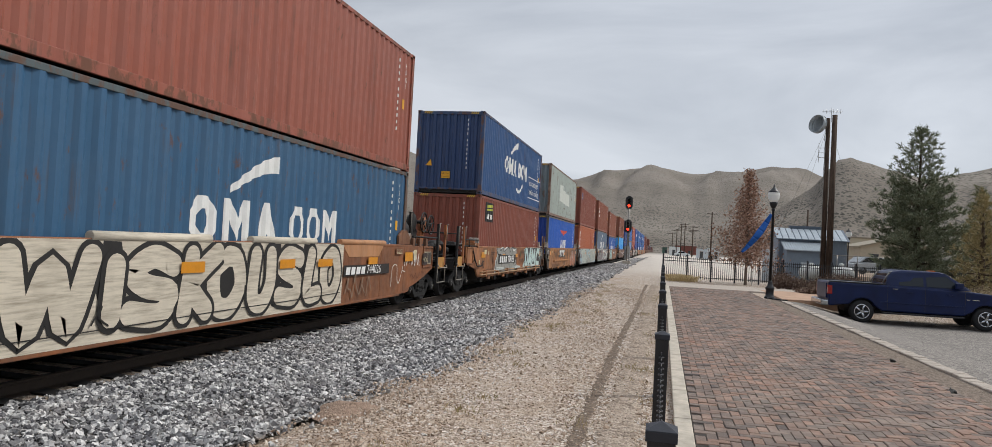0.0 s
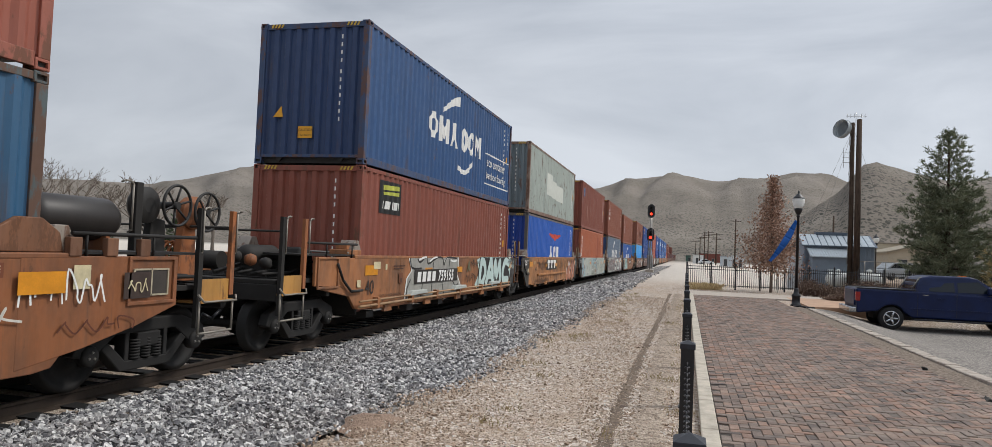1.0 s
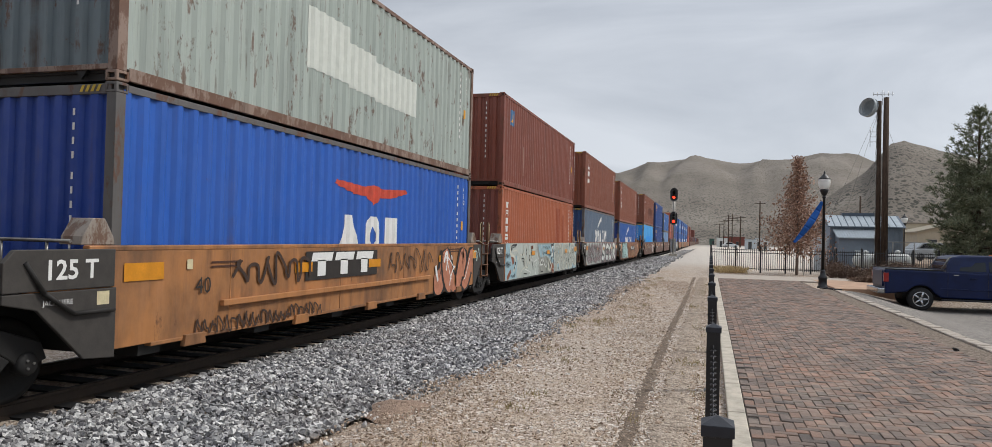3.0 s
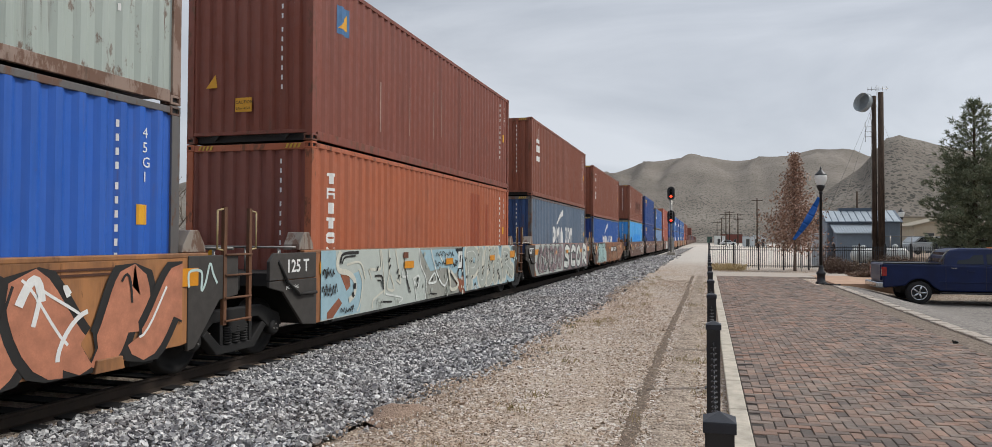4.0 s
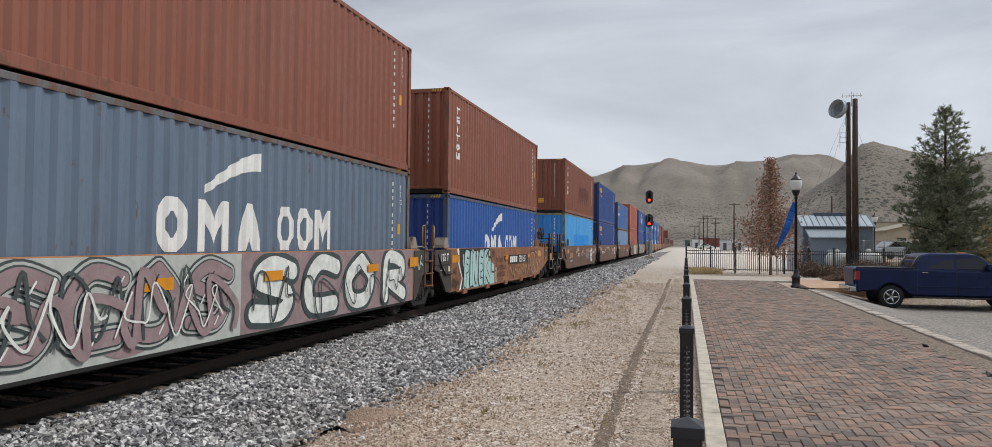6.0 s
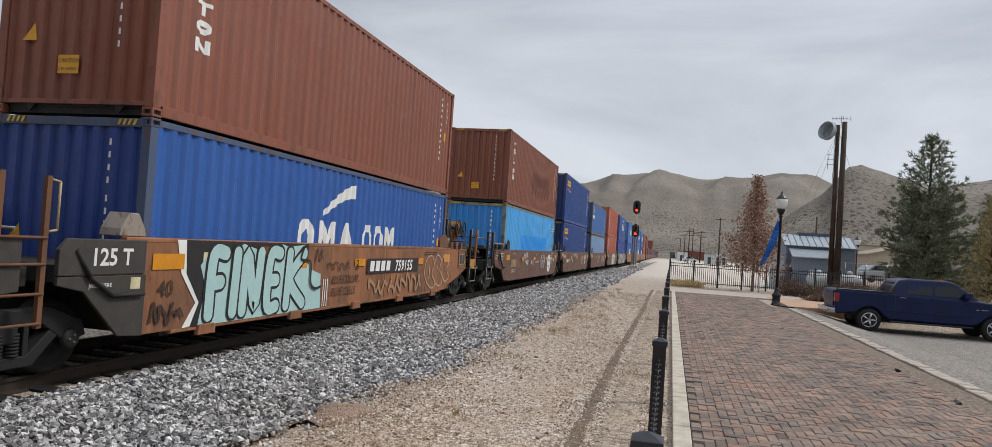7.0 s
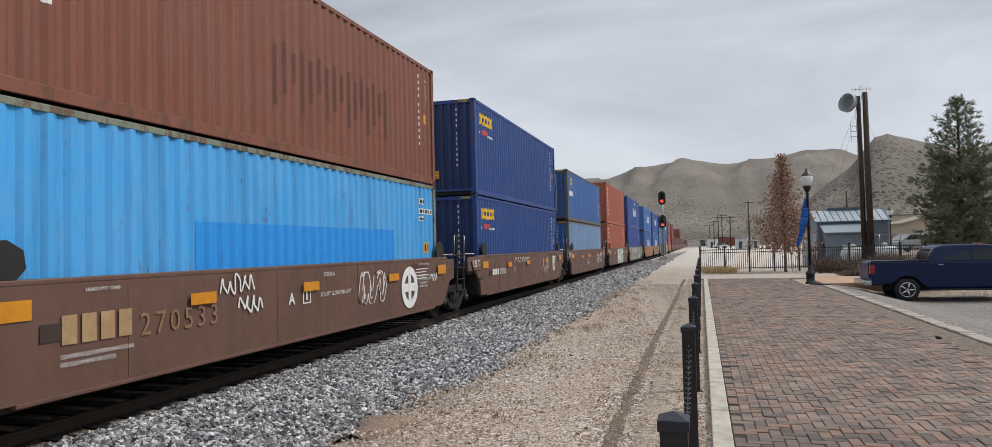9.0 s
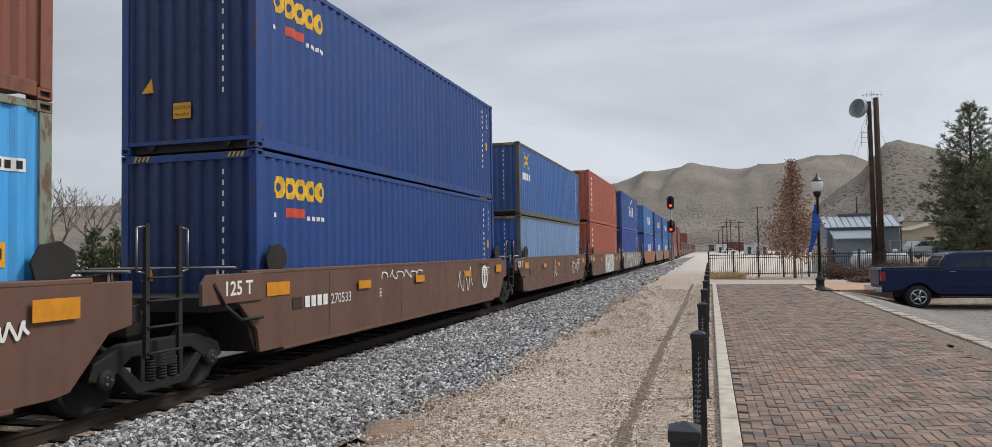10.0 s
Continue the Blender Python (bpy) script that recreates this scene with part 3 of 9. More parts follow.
# ---- paved walk ----
def build_walk():
    bm = bmesh.new()
    box(bm, 0.36, 3.86, -3, 35.0, -0.12, -0.012)
    tagged(made("paving_bed", bm, plain("joint_sand", "3a332e", 0.95, vary=0.2, scale=8.0, bump=0.5)), "dark sand-filled bed under the pavers", "pavement", kind="structure")
    # concrete edging strip beside the posts
    bm = bmesh.new()
    y = -3.0
    while y < 35.2:
        box(bm, 0.185, 0.355, y + 0.006, y + 1.494, -0.12, 0.004)
        y += 1.5
    tagged(made("edging_strip", bm, CONCRETE, 0.012), "rough poured concrete edging strip along the walk", "kerb", kind="structure")
    bm = bmesh.new()
    box(bm, -0.02, 4.6, 35.06, 39.5, -0.12, 0.0)
    box(bm, 4.61, 12.5, 37.0, 39.5, -0.12, 0.0)
    tagged(made("concrete_apron", bm, CONCRETE_WHITE, 0.01), "pale concrete apron at the end of the brick walk", "pavement", kind="structure")
    # sandy strip between pavers and kerb
    bm = bmesh.new()
    prism(bm, [(3.865, -3), (4.33, -3), (4.33, 29.6), (3.865, 29.6)], -0.12, -0.016, "z")
    tagged(made("sand_strip", bm, m_stones_flat("sandy_strip", "554c45", "786b60", "968879", 34.0)), "gritty sand strip between pavers and kerb", "ground", kind="structure")
    # kerb of pale cut blocks
    kerb = tagged(new("kerb"), "pale concrete block kerb between walk and car park", "kerb", kind="structure")
    bm = bmesh.new()
    box(bm, -0.12, 0.12, -0.138, 0.138, -0.3, 0.05)
    bmesh.ops.bevel(bm, geom=bm.edges[:], offset=0.012, segments=1, affect="EDGES")
    me = bpy.data.meshes.new("kerb_block")
    bm.to_mesh(me)
    bm.free()
    me.materials.append(CONCRETE_WHITE)
    rnd = random.Random(9)
    y = -2.8
    while y < 29.6:
        ob = new("kerb_block", me)
        ob.parent = kerb
        ob.location = (4.46 + rnd.uniform(-0.008, 0.008), y, rnd.uniform(-0.04, -0.015))
        ob.rotation_euler = (rnd.uniform(-0.03, 0.03), rnd.uniform(-0.02, 0.02), rnd.uniform(-0.04, 0.04))
        y += 0.3
    # dirt bed behind the lamp, held by a low edge of stones
    bm = bmesh.new()
    prism(bm, [(4.62, 30.2), (13.5, 31.6), (13.5, 37.0), (4.62, 37.0)], -0.6, 0.0, "z")
    tagged(made("planting_bed", bm, DIRT), "bare reddish dirt planting bed", "ground", kind="structure")
    bm = bmesh.new()
    rows = []
    for i in range(40):
        y = -3 + 33 * i / 39
        rows.append([bm.verts.new((x, y, lot_drop(x, y) - 0.05)) for x in (4.61, 5.2, 5.8, 6.4, 7.0, 7.6, 9, 12, 16, 24, 40)])
    for a, b in zip(rows, rows[1:]):
        for i in range(10):
            bm.faces.new((a[i], a[i + 1], b[i + 1], b[i]))
    tagged(made("car_park", bm, ASPHALT), "worn grey asphalt car park", "asphalt", kind="structure")


build_walk()


# ---- pavers: a square herringbone of clay bricks ----
def build_pavers():
    W_, L_ = 0.1, 0.2
    rnd = random.Random(2)
    shapes = []
    for w, l in ((L_, W_), (W_, L_)):
        bm = bmesh.new()
        g = 0.0035
        box(bm, g, w - g, g, l - g, -0.05, 0.0)
        top = [e for e in bm.edges if all(v.co.z > -0.01 for v in e.verts)]
        bmesh.ops.bevel(bm, geom=top, offset=0.005, segments=1, affect="EDGES")
        me = bpy.data.meshes.new("paver")
        bm.to_mesh(me)
        bm.free()
        me.materials.append(BRICK)
        shapes.append(me)
    walk_ob = tagged(new("brick_walk"), "herringbone walk of worn red-brown and charcoal clay pavers", "pavement", kind="structure")
    x0, x1, y0, y1 = 0.36, 3.87, -3.0, 35.0
    near, rest = [], []
    nx, ny = int((x1 - x0) / W_), int((y1 - y0) / W_)
    for j in range(ny):
        for i in range(nx):
            k = (i - j) % 4
            if k == 0:
                spot = (0, x0 + i * W_, y0 + j * W_)
            elif k == 3:
                spot = (1, x0 + i * W_, y0 + j * W_)
            else:
                continue
            if spot[0] == 0 and i + 1 >= nx:
                continue
            (near if len(near) < 300 and spot[2] > 5.2 else rest).append(spot)
    for s, x, y in near:
        ob = new("paver", shapes[s])
        ob.parent = walk_ob
        ob.location = (x, y, rnd.uniform(-0.006, 0.004))
        ob.rotation_euler = (rnd.uniform(-0.025, 0.025), rnd.uniform(-0.025, 0.025), rnd.uniform(-0.02, 0.02))
    verts, faces = [], []
    data = []
    for me in shapes:
        data.append(([tuple(v.co) for v in me.vertices], [tuple(p.vertices) for p in me.polygons]))
    for s, x, y in rest:
        vs, fs = data[s]
        o, z = len(verts), rnd.uniform(-0.006, 0.004)
        tx, ty = rnd.uniform(-0.03, 0.03), rnd.uniform(-0.03, 0.03)
        verts += [(a + x, b + y, c + z + tx * (a - 0.07) + ty * (b - 0.07)) for a, b, c in vs]
        faces += [tuple(q + o for q in f) for f in fs]
    me = bpy.data.meshes.new("pavers_beyond")
    me.from_pydata(verts, [], faces)
    me.materials.append(BRICK)
    ob = new("pavers_beyond", me)
    ob.parent = walk_ob
    tagged(ob, kind="stuff")


# ---- the train ----
SIDE_X = 1.219            # half a container's width
CON_L = 12.192
MOVERS = []               # (thing, y in the train, x, z)
SPINNERS = []             # wheelsets
PITCH = 0.278


def corr(y):
    """How far the corrugated side stands in at y."""
    u = ((y - 0.14) % PITCH) / PITCH
    if u < 0.27:
        return 0.0
    if u < 0.5:
        return 0.036 * (u - 0.27) / 0.23
    if u < 0.77:
        return 0.036
    return 0.036 * (1 - (u - 0.77) / 0.23)


def corr_breaks(a, b):
    out, k = [], math.floor((a - 0.14) / PITCH)
    while 0.14 + k * PITCH < b:
        out += [0.14 + (k + u) * PITCH for u in (0.0, 0.27, 0.5, 0.77)]
        k += 1
    return [v for v in out if a + 1e-4 < v < b - 1e-4]


def sheet(bm, polys, cut=True, out=SIDE_X - 0.006, lift=0.005):
    """Flat painted shapes of (y, z) laid on a container's side, following its corrugation."""
    for poly in polys:
        vs = [bm.verts.new((0, y, z)) for y, z in poly]
        f = bm.faces.new(vs)
        bmesh.ops.triangulate(bm, faces=[f])
    if cut:
        ys = [v.co.y for v in bm.verts]
        for y in corr_breaks(min(ys), max(ys)):
            bmesh.ops.bisect_plane(bm, geom=bm.verts[:] + bm.edges[:] + bm.faces[:], plane_co=(0, y, 0), plane_no=(0, 1, 0))
    for v in bm.verts:
        v.co.x = out - (corr(v.co.y) if cut else 0.0) + lift
    bmesh.ops.recalc_face_normals(bm, faces=bm.faces[:])
    if bm.faces and sum(f.normal.x for f in bm.faces) < 0:
        bmesh.ops.reverse_faces(bm, faces=bm.faces[:])


def rect(y0, y1, z0, z1, slant=0.0):
    return [(y0, z0), (y1, z0), (y1 + slant, z1), (y0 + slant, z1)]


def ring(y, z, w, h, t, gap=0.0):
    """A thick octagonal ring as eight quads, with an optional gap on the far side."""
    def pt(k, s):
        c = 0.3
        o = [(0, c), (c, 0), (1 - c, 0), (1, c), (1, 1 - c), (1 - c, 1), (c, 1), (0, 1 - c)][k % 8]
        return y + w / 2 + (o[0] - 0.5) * (w - 2 * t * s), z + h / 2 + (o[1] - 0.5) * (h - 2 * t * s)
    return [[pt(k, 0), pt(k + 1, 0), pt(k + 1, 1), pt(k, 1)] for k in range(8) if not (gap and k == 3)]


def block_letters(kinds, y, z, h, w, step):
    """A row of bold plain shapes: r ring, m comb, a wedge, b block."""
    polys = []
    for ch in kinds:
        if ch == "r":
            polys += ring(y, z, w, h, 0.3 * w)
        elif ch == "m":
            ww = w * 1.2
            polys += [rect(y, y + 0.27 * ww, z, z + h), rect(y + 0.73 * ww, y + ww, z, z + h)]
            polys += [[(y + 0.27 * ww, z + h), (y + 0.27 * ww, z + 0.55 * h), (y + 0.5 * ww, z + 0.1 * h), (y + 0.5 * ww, z + 0.6 * h)],
                      [(y + 0.5 * ww, z + 0.6 * h), (y + 0.5 * ww, z + 0.1 * h), (y + 0.73 * ww, z + 0.55 * h), (y + 0.73 * ww, z + h)]]
            y += 0.2 * w
        elif ch == "a":
            polys += [[(y, z), (y + 0.32 * w, z), (y + 0.5 * w, z + 0.3 * h), (y + 0.5 * w, z + h), (y + 0.34 * w, z + h)],
                      [(y + 0.5 * w, z + h), (y + 0.5 * w, z + 0.3 * h), (y + 0.68 * w, z), (y + w, z), (y + 0.66 * w, z + h)]]
        elif ch == "b":
            polys.append(rect(y, y + w, z, z + h))
        y += step
    return polys


def swoosh(y, z, w, h):
    """A tapering curved flick."""
    polys, n = [], 10
    for i in range(n):
        q = []
        for f in (i / n, (i + 1) / n):
            yy, zz = y + w * f, z + h * math.sin(f * 1.45)
            q.append((yy, zz, 0.03 + 0.17 * h * (0.3 + f)))
        (ya, za, ta), (yb, zb, tb) = q
        polys.append([(ya, za - ta), (yb, zb - tb), (yb, zb + tb), (ya, za + ta)])
    return polys


def logo_wave(y, z, k=1.0, h=0.7):
    """Six bold white plain shapes with a flick above."""
    return (block_letters("rma", y, z, h, 0.6 * k, 0.78 * k) + block_letters("rrm", y + 2.72 * k, z, h, 0.52 * k, 0.6 * k)
            + swoosh(y + 0.95 * k, z + h + 0.14, 1.3 * k, 0.5 * k))


def column_shapes(y, z1, step, w, n):
    """Bold plain shapes one under another."""
    out, h = [], step * 0.74
    for i in range(n):
        z = z1 - i * step - h
        kind = i % 6
        if kind in (0, 3):
            out += [rect(y, y + w, z + 0.7 * h, z + h), rect(y + 0.34 * w, y + 0.66 * w, z, z + 0.7 * h)]
        elif kind == 1:
            out += [rect(y, y + 0.3 * w, z, z + h), rect(y + 0.3 * w, y + 0.9 * w, z + 0.72 * h, z + h), rect(y + 0.3 * w, y + 0.9 * w, z + 0.34 * h, z + 0.54 * h), rect(y + 0.65 * w, y + 0.95 * w, z, z + 0.34 * h)]
        elif kind == 2:
            out += [rect(y + 0.3 * w, y + 0.7 * w, z, z + h)]
        elif kind == 4:
            out += ring(y, z, w, h, 0.24 * w)
        else:
            out += [rect(y, y + 0.28 * w, z, z + h), rect(y + 0.72 * w, y + w, z, z + h), [(y + 0.28 * w, z + h), (y + 0.28 * w, z + 0.6 * h), (y + 0.72 * w, z), (y + 0.72 * w, z + 0.4 * h)]]
    return out


def column_marks(y, z1, n, h=0.08, w=0.03, gap=0.075):
    """A column of small plain bars, as a number would stand."""
    out = []
    for i in range(n):
        if i in (4, 11):
            z1 -= 0.07
        out.append(rect(y, y + w, z1 - (i + 1) * (h + gap) + gap, z1 - i * (h + gap)))
    return out


def text_mesh(body, size, material, parent, loc, facing="x", label="", name="lettering", bold=0.0, slant=0.0, wide=1.0):
    """Words in the built-in font, turned into a flat mesh that faces +x (reading towards +y) or -y."""
    cu = bpy.data.curves.new(name, "FONT")
    cu.body, cu.size, cu.resolution_u = body, size, 2
    cu.offset, cu.shear, cu.space_character = bold, slant, wide
    ob = bpy.data.objects.new(name, cu)
    me = bpy.data.meshes.new_from_object(ob)
    bpy.data.objects.remove(ob)
    me.materials.clear()
    me.materials.append(material)
    o = new(name, me)
    o.parent = parent
    o.location = loc
    o.rotation_euler = (radians(90), 0, radians(90)) if facing == "x" else (radians(90), 0, 0)
    return tagged(o, label)


def corrugated(bm, a0, a1, z0, z1, place, depth_at, brk):
    """A folded sheet: place(a, d) gives x, y for the run a and depth d."""
    last = None
    for a in [a0] + brk + [a1]:
        x, y = place(a, depth_at(a))
        row = (bm.verts.new((x, y, z0)), bm.verts.new((x, y, z1)))
        if last:
            bm.faces.new((last[0], row[0], row[1], last[1]))
        last = row


CASTING = {}


def casting_mesh(material):
    """A corner casting with its two oval slots sunk in."""
    key = material.name_full
    if key not in CASTING:
        bm = bmesh.new()
        box(bm, -0.081, 0.081, 0, 0.178, 0, 0.118)
        bmesh.ops.bevel(bm, geom=bm.edges[:], offset=0.008, segments=1, affect="EDGES")
        slots = []
        for f in bm.faces[:]:
            if f.calc_area() > 0.01 and (f.normal.x > 0.9 or f.normal.y < -0.9):
                r = bmesh.ops.inset_region(bm, faces=[f], thickness=0.032)
                bmesh.ops.inset_region(bm, faces=[f], thickness=0.003, depth=-0.03)
                # slot faces painted dark iron for the shade inside the holes
                f.material_index = 1
        me = bpy.data.meshes.new("corner_casting")
        bm.to_mesh(me)
        bm.free()
        me.materials.append(material)
        me.materials.append(GRIME)
        CASTING[key] = me
    return CASTING[key]


def hazard(parent, y_side=True, x_end=True, H=2.9):
    """Black and yellow striped strips beside the upper corners."""
    if "hazard" not in MATS:
        MATS["hazard"] = plain("hazard_yellow", "c9a83a", 0.6)
    bm = bmesh.new()
    for x in (-0.98, 0.72):
        for i in range(4):
            a = x + i * 0.075
            vs = [bm.verts.new(p) for p in ((a, -0.004, H - 0.105), (a + 0.04, -0.004, H - 0.105), (a + 0.075, -0.004, H - 0.03), (a + 0.035, -0.004, H - 0.03))]
            bm.faces.new(vs)
    tagged(part("hazard_strip", bm, MATS["hazard"], parent, "black and yellow hazard strip"), kind="stuff")


def container(y, z, H, hexa, label, rust=0.25, fade=0.2, frame_hex=None, marks=("num",), near=True, end_shade_hex=None, shadecol=None):
    """A forty-foot steel box: origin under the middle of its near end."""
    c = thing("shipping_container", (TRACK_X, y, z), label, "shipping container", "containers on the train")
    m = paint(hexa, rust, fade)
    mf = paint(frame_hex or hexa, min(1.0, rust + 0.55), fade)
    # end walls: their shade is put into this darker colour
    me_ = paint(end_shade_hex, rust, fade) if end_shade_hex else m
    xo = SIDE_X - 0.006
    for s in (1, -1):
        bm = bmesh.new()
        corrugated(bm, 0.12, CON_L - 0.12, 0.15, H - 0.07, lambda a, d: (s * (xo - d), a), corr, corr_breaks(0.12, CON_L - 0.12))
        part("side_panel", bm, m, c)
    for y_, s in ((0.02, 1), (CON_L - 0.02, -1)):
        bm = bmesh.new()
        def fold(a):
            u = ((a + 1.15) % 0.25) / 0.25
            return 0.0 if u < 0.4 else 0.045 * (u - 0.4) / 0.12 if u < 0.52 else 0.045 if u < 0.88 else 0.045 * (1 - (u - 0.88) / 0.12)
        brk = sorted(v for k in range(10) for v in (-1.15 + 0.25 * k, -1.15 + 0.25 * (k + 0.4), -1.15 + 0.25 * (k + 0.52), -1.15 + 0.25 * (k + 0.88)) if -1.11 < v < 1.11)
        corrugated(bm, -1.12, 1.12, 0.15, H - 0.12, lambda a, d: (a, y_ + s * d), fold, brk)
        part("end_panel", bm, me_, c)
    bm = bmesh.new()
    for sx in (-1, 1):
        for yy in (0, CON_L - 0.14):
            box(bm, min(sx * SIDE_X, sx * (SIDE_X - 0.13)), max(sx * SIDE_X, sx * (SIDE_X - 0.13)), yy, yy + 0.14, 0.118, H - 0.118)
        x0, x1 = sorted((sx * (SIDE_X - 0.002), sx * (SIDE_X - 0.06)))
        box(bm, x0, x1, 0.178, CON_L - 0.178, 0.022, 0.17)
        box(bm, x0, x1, 0.178, CON_L - 0.178, H - 0.095, H - 0.014)
    for yy in (0.008, CON_L - 0.068):
        box(bm, -1.14, 1.14, yy, yy + 0.06, 0.13, 0.19)
        box(bm, -1.14, 1.14, yy, yy + 0.06, H - 0.13, H - 0.02)
    part("frame", bm, mf, c, bevel=0.006)
    bm = bmesh.new()
    box(bm, -1.16, 1.16, 0.07, CON_L - 0.07, H - 0.05, H - 0.022)
    part("roof", bm, m, c)
    bm = bmesh.new()
    box(bm, -1.15, 1.15, 0.07, CON_L - 0.07, 0.1, 0.14)
    # dark plate stands in for the shaded recess under the near end
    box(bm, -1.1, 1.1, 0.09, 0.13, 0.02, 0.14)
    for xx in (-0.75, 0.62):
        prism(bm, [(xx, 0.13), (xx + 0.16, 0.13), (xx + 0.08, 0.03)], 0.03, 0.06, "y")
    part("floor", bm, GRIME, c)
    if near:
        src = casting_mesh(mf)
        for sx in (-1, 1):
            for yy in (0.0, CON_L):
                for zz in (0.0, H - 0.118):
                    ob = new("corner_casting", src)
                    ob.parent = c
                    ob.location = (sx * (SIDE_X - 0.078), yy if yy == 0 else CON_L, zz)
                    ob.location.y += -0.004 if yy == 0 else 0.004
                    if yy:
                        ob.rotation_euler = (0, 0, radians(180))
                    if (sx < 0) != (yy > 0):
                        ob.scale = (-1, 1, 1)
        hazard(c, H=H)
    if "num" in marks:
        bm = bmesh.new()
        sheet(bm, column_marks(CON_L - 0.98, H - 0.3, 11 if near else 9) + ([] if near else column_marks(CON_L - 0.62, H - 0.3, 4)))
        tagged(part("number_marking", bm, WHITE, c, "column of small white marks"), kind="stuff")
        bm = bmesh.new()
        for q in column_marks(0.62, H - 0.28, 11, 0.08, 0.032, 0.08):
            bm.faces.new([bm.verts.new((a, 0.012, b)) for a, b in q])
        tagged(part("number_marking", bm, WHITE, c, "column of small white marks"), kind="stuff")
        bm = bmesh.new()
        sheet(bm, [rect(CON_L - 0.68, CON_L - 0.5, H - 1.45, H - 1.22)])
        part("height_label", bm, YELLOW, c, "small yellow height label")
        if near:
            text_mesh("4\n5\nG\n1" if H > 2.7 else "4\n2\nG\n1", 0.17, WHITE, c, (SIDE_X + 0.003, CON_L - 0.62, H - 0.45), label="column of small white figures")
    if "tri" in marks:
        bm = bmesh.new()
        bm.faces.new([bm.verts.new((a, 0.012, b)) for a, b in ((-0.85, 0.95), (-0.62, 0.95), (-0.66, 1.18))])
        part("warning_label", bm, YELLOW, c, "yellow warning triangle")
    if "end_label" in marks:
        bm = bmesh.new()
        bm.faces.new([bm.verts.new((a, 0.012, b)) for a, b in ((-0.26, 0.52), (0.06, 0.52), (0.06, 0.76), (-0.26, 0.76))])
        lab = part("caution_label", bm, YELLOW, c, "yellow caution label")
        text_mesh("CAUTION", 0.075, BLACK, lab, (-0.255, 0.008, 0.66), "y", "small black words")
        text_mesh("2.9m HIGH", 0.06, BLACK, lab, (-0.25, 0.008, 0.56), "y", "small black words")
    MOVERS.append((c, y, TRACK_X, z))
    return c


def clusters(polys):
    """Groups of polygons that share a corner."""
    groups = []
    for poly in polys:
        keys = {(round(a, 3), round(b, 3)) for a, b in poly}
        hit = [g for g in groups if g[0] & keys]
        rest = [g for g in groups if not g[0] & keys]
        for g in hit:
            keys |= g[0]
        groups = rest + [(keys, [q for g in hit for q in g[1]] + [poly])]
    return [g[1] for g in groups]


def painted(c, polys, material, name="emblem", label="", lift=0.005):
    """Painted shapes on the side, each a part of its own."""
    for group in clusters(polys):
        bm = bmesh.new()
        sheet(bm, group, lift=lift)
        bmesh.ops.remove_doubles(bm, verts=bm.verts[:], dist=0.0005)
        part(name, bm, material, c, label)


# ---- well cars ----
OCHRE, OXIDE = "a2683c", "654638"

def ribbon(pts, w):
    """Quads along a path of (y, z) with a width, mitred so that they share their corners."""
    edge = []
    n = len(pts)
    for i in range(n):
        (y0, z0), (y1, z1) = pts[max(0, i - 1)], pts[min(n - 1, i + 1)]
        d = math.hypot(y1 - y0, z1 - z0) or 1
        ny, nz = -(z1 - z0) / d * w / 2, (y1 - y0) / d * w / 2
        edge.append(((pts[i][0] + ny, pts[i][1] + nz), (pts[i][0] - ny, pts[i][1] - nz)))
    return [[a[0], a[1], b[1], b[0]] for a, b in zip(edge, edge[1:])]


def flat_part(name, polys, x, material, parent, label="", clip=None, split=True):
    """Polygons in the plane x, in (y, z); joined ones make one part. Each stands a hair prouder along the run, so that overlaps stay clean."""
    last = None
    for group in (clusters(polys) if split else [polys]):
        bm = bmesh.new()
        seen = {}
        for i, poly in enumerate(group):
            if clip:
                poly = [(min(max(a, clip[0]), clip[1]), min(max(b, clip[2]), clip[3])) for a, b in poly]
            vs = []
            for a, b in poly:
                key = (round(a, 4), round(b, 4), i // 6)
                if key not in seen:
                    old = seen.get((key[0], key[1], key[2] - 1)) if clip is None else None
                    seen[key] = old or bm.verts.new((x + 0.00012 * i, a, b))
                if seen[key] not in vs:
                    vs.append(seen[key])
            if len(vs) > 2:
                try:
                    bm.faces.new(vs)
                except ValueError:
                    pass
        for f in bm.faces:
            f.normal_update()
            if f.normal.x < 0:
                f.normal_flip()
        if bm.faces:
            last = part(name, bm, material, parent, label)
            if not split:
                tagged(last, kind="stuff")
        else:
            bm.free()
    return last


def curl(rnd, y, z, w, h):
    """A looping abstract stroke inside a cell."""
    fa, fb = rnd.choice((0.5, 0.75, 1.0)), rnd.choice((0.75, 1.0, 1.25, 1.5))
    pa, pb = rnd.uniform(0, 6.28), rnd.uniform(0, 6.28)
    n = 16
    p = [(0.5 + 0.46 * math.sin(fa * t + pa), 0.5 + 0.47 * math.sin(fb * t + pb)) for t in (4.6 * i / n for i in range(n + 1))]
    return [(y + w * a, z + h * b) for a, b in p]


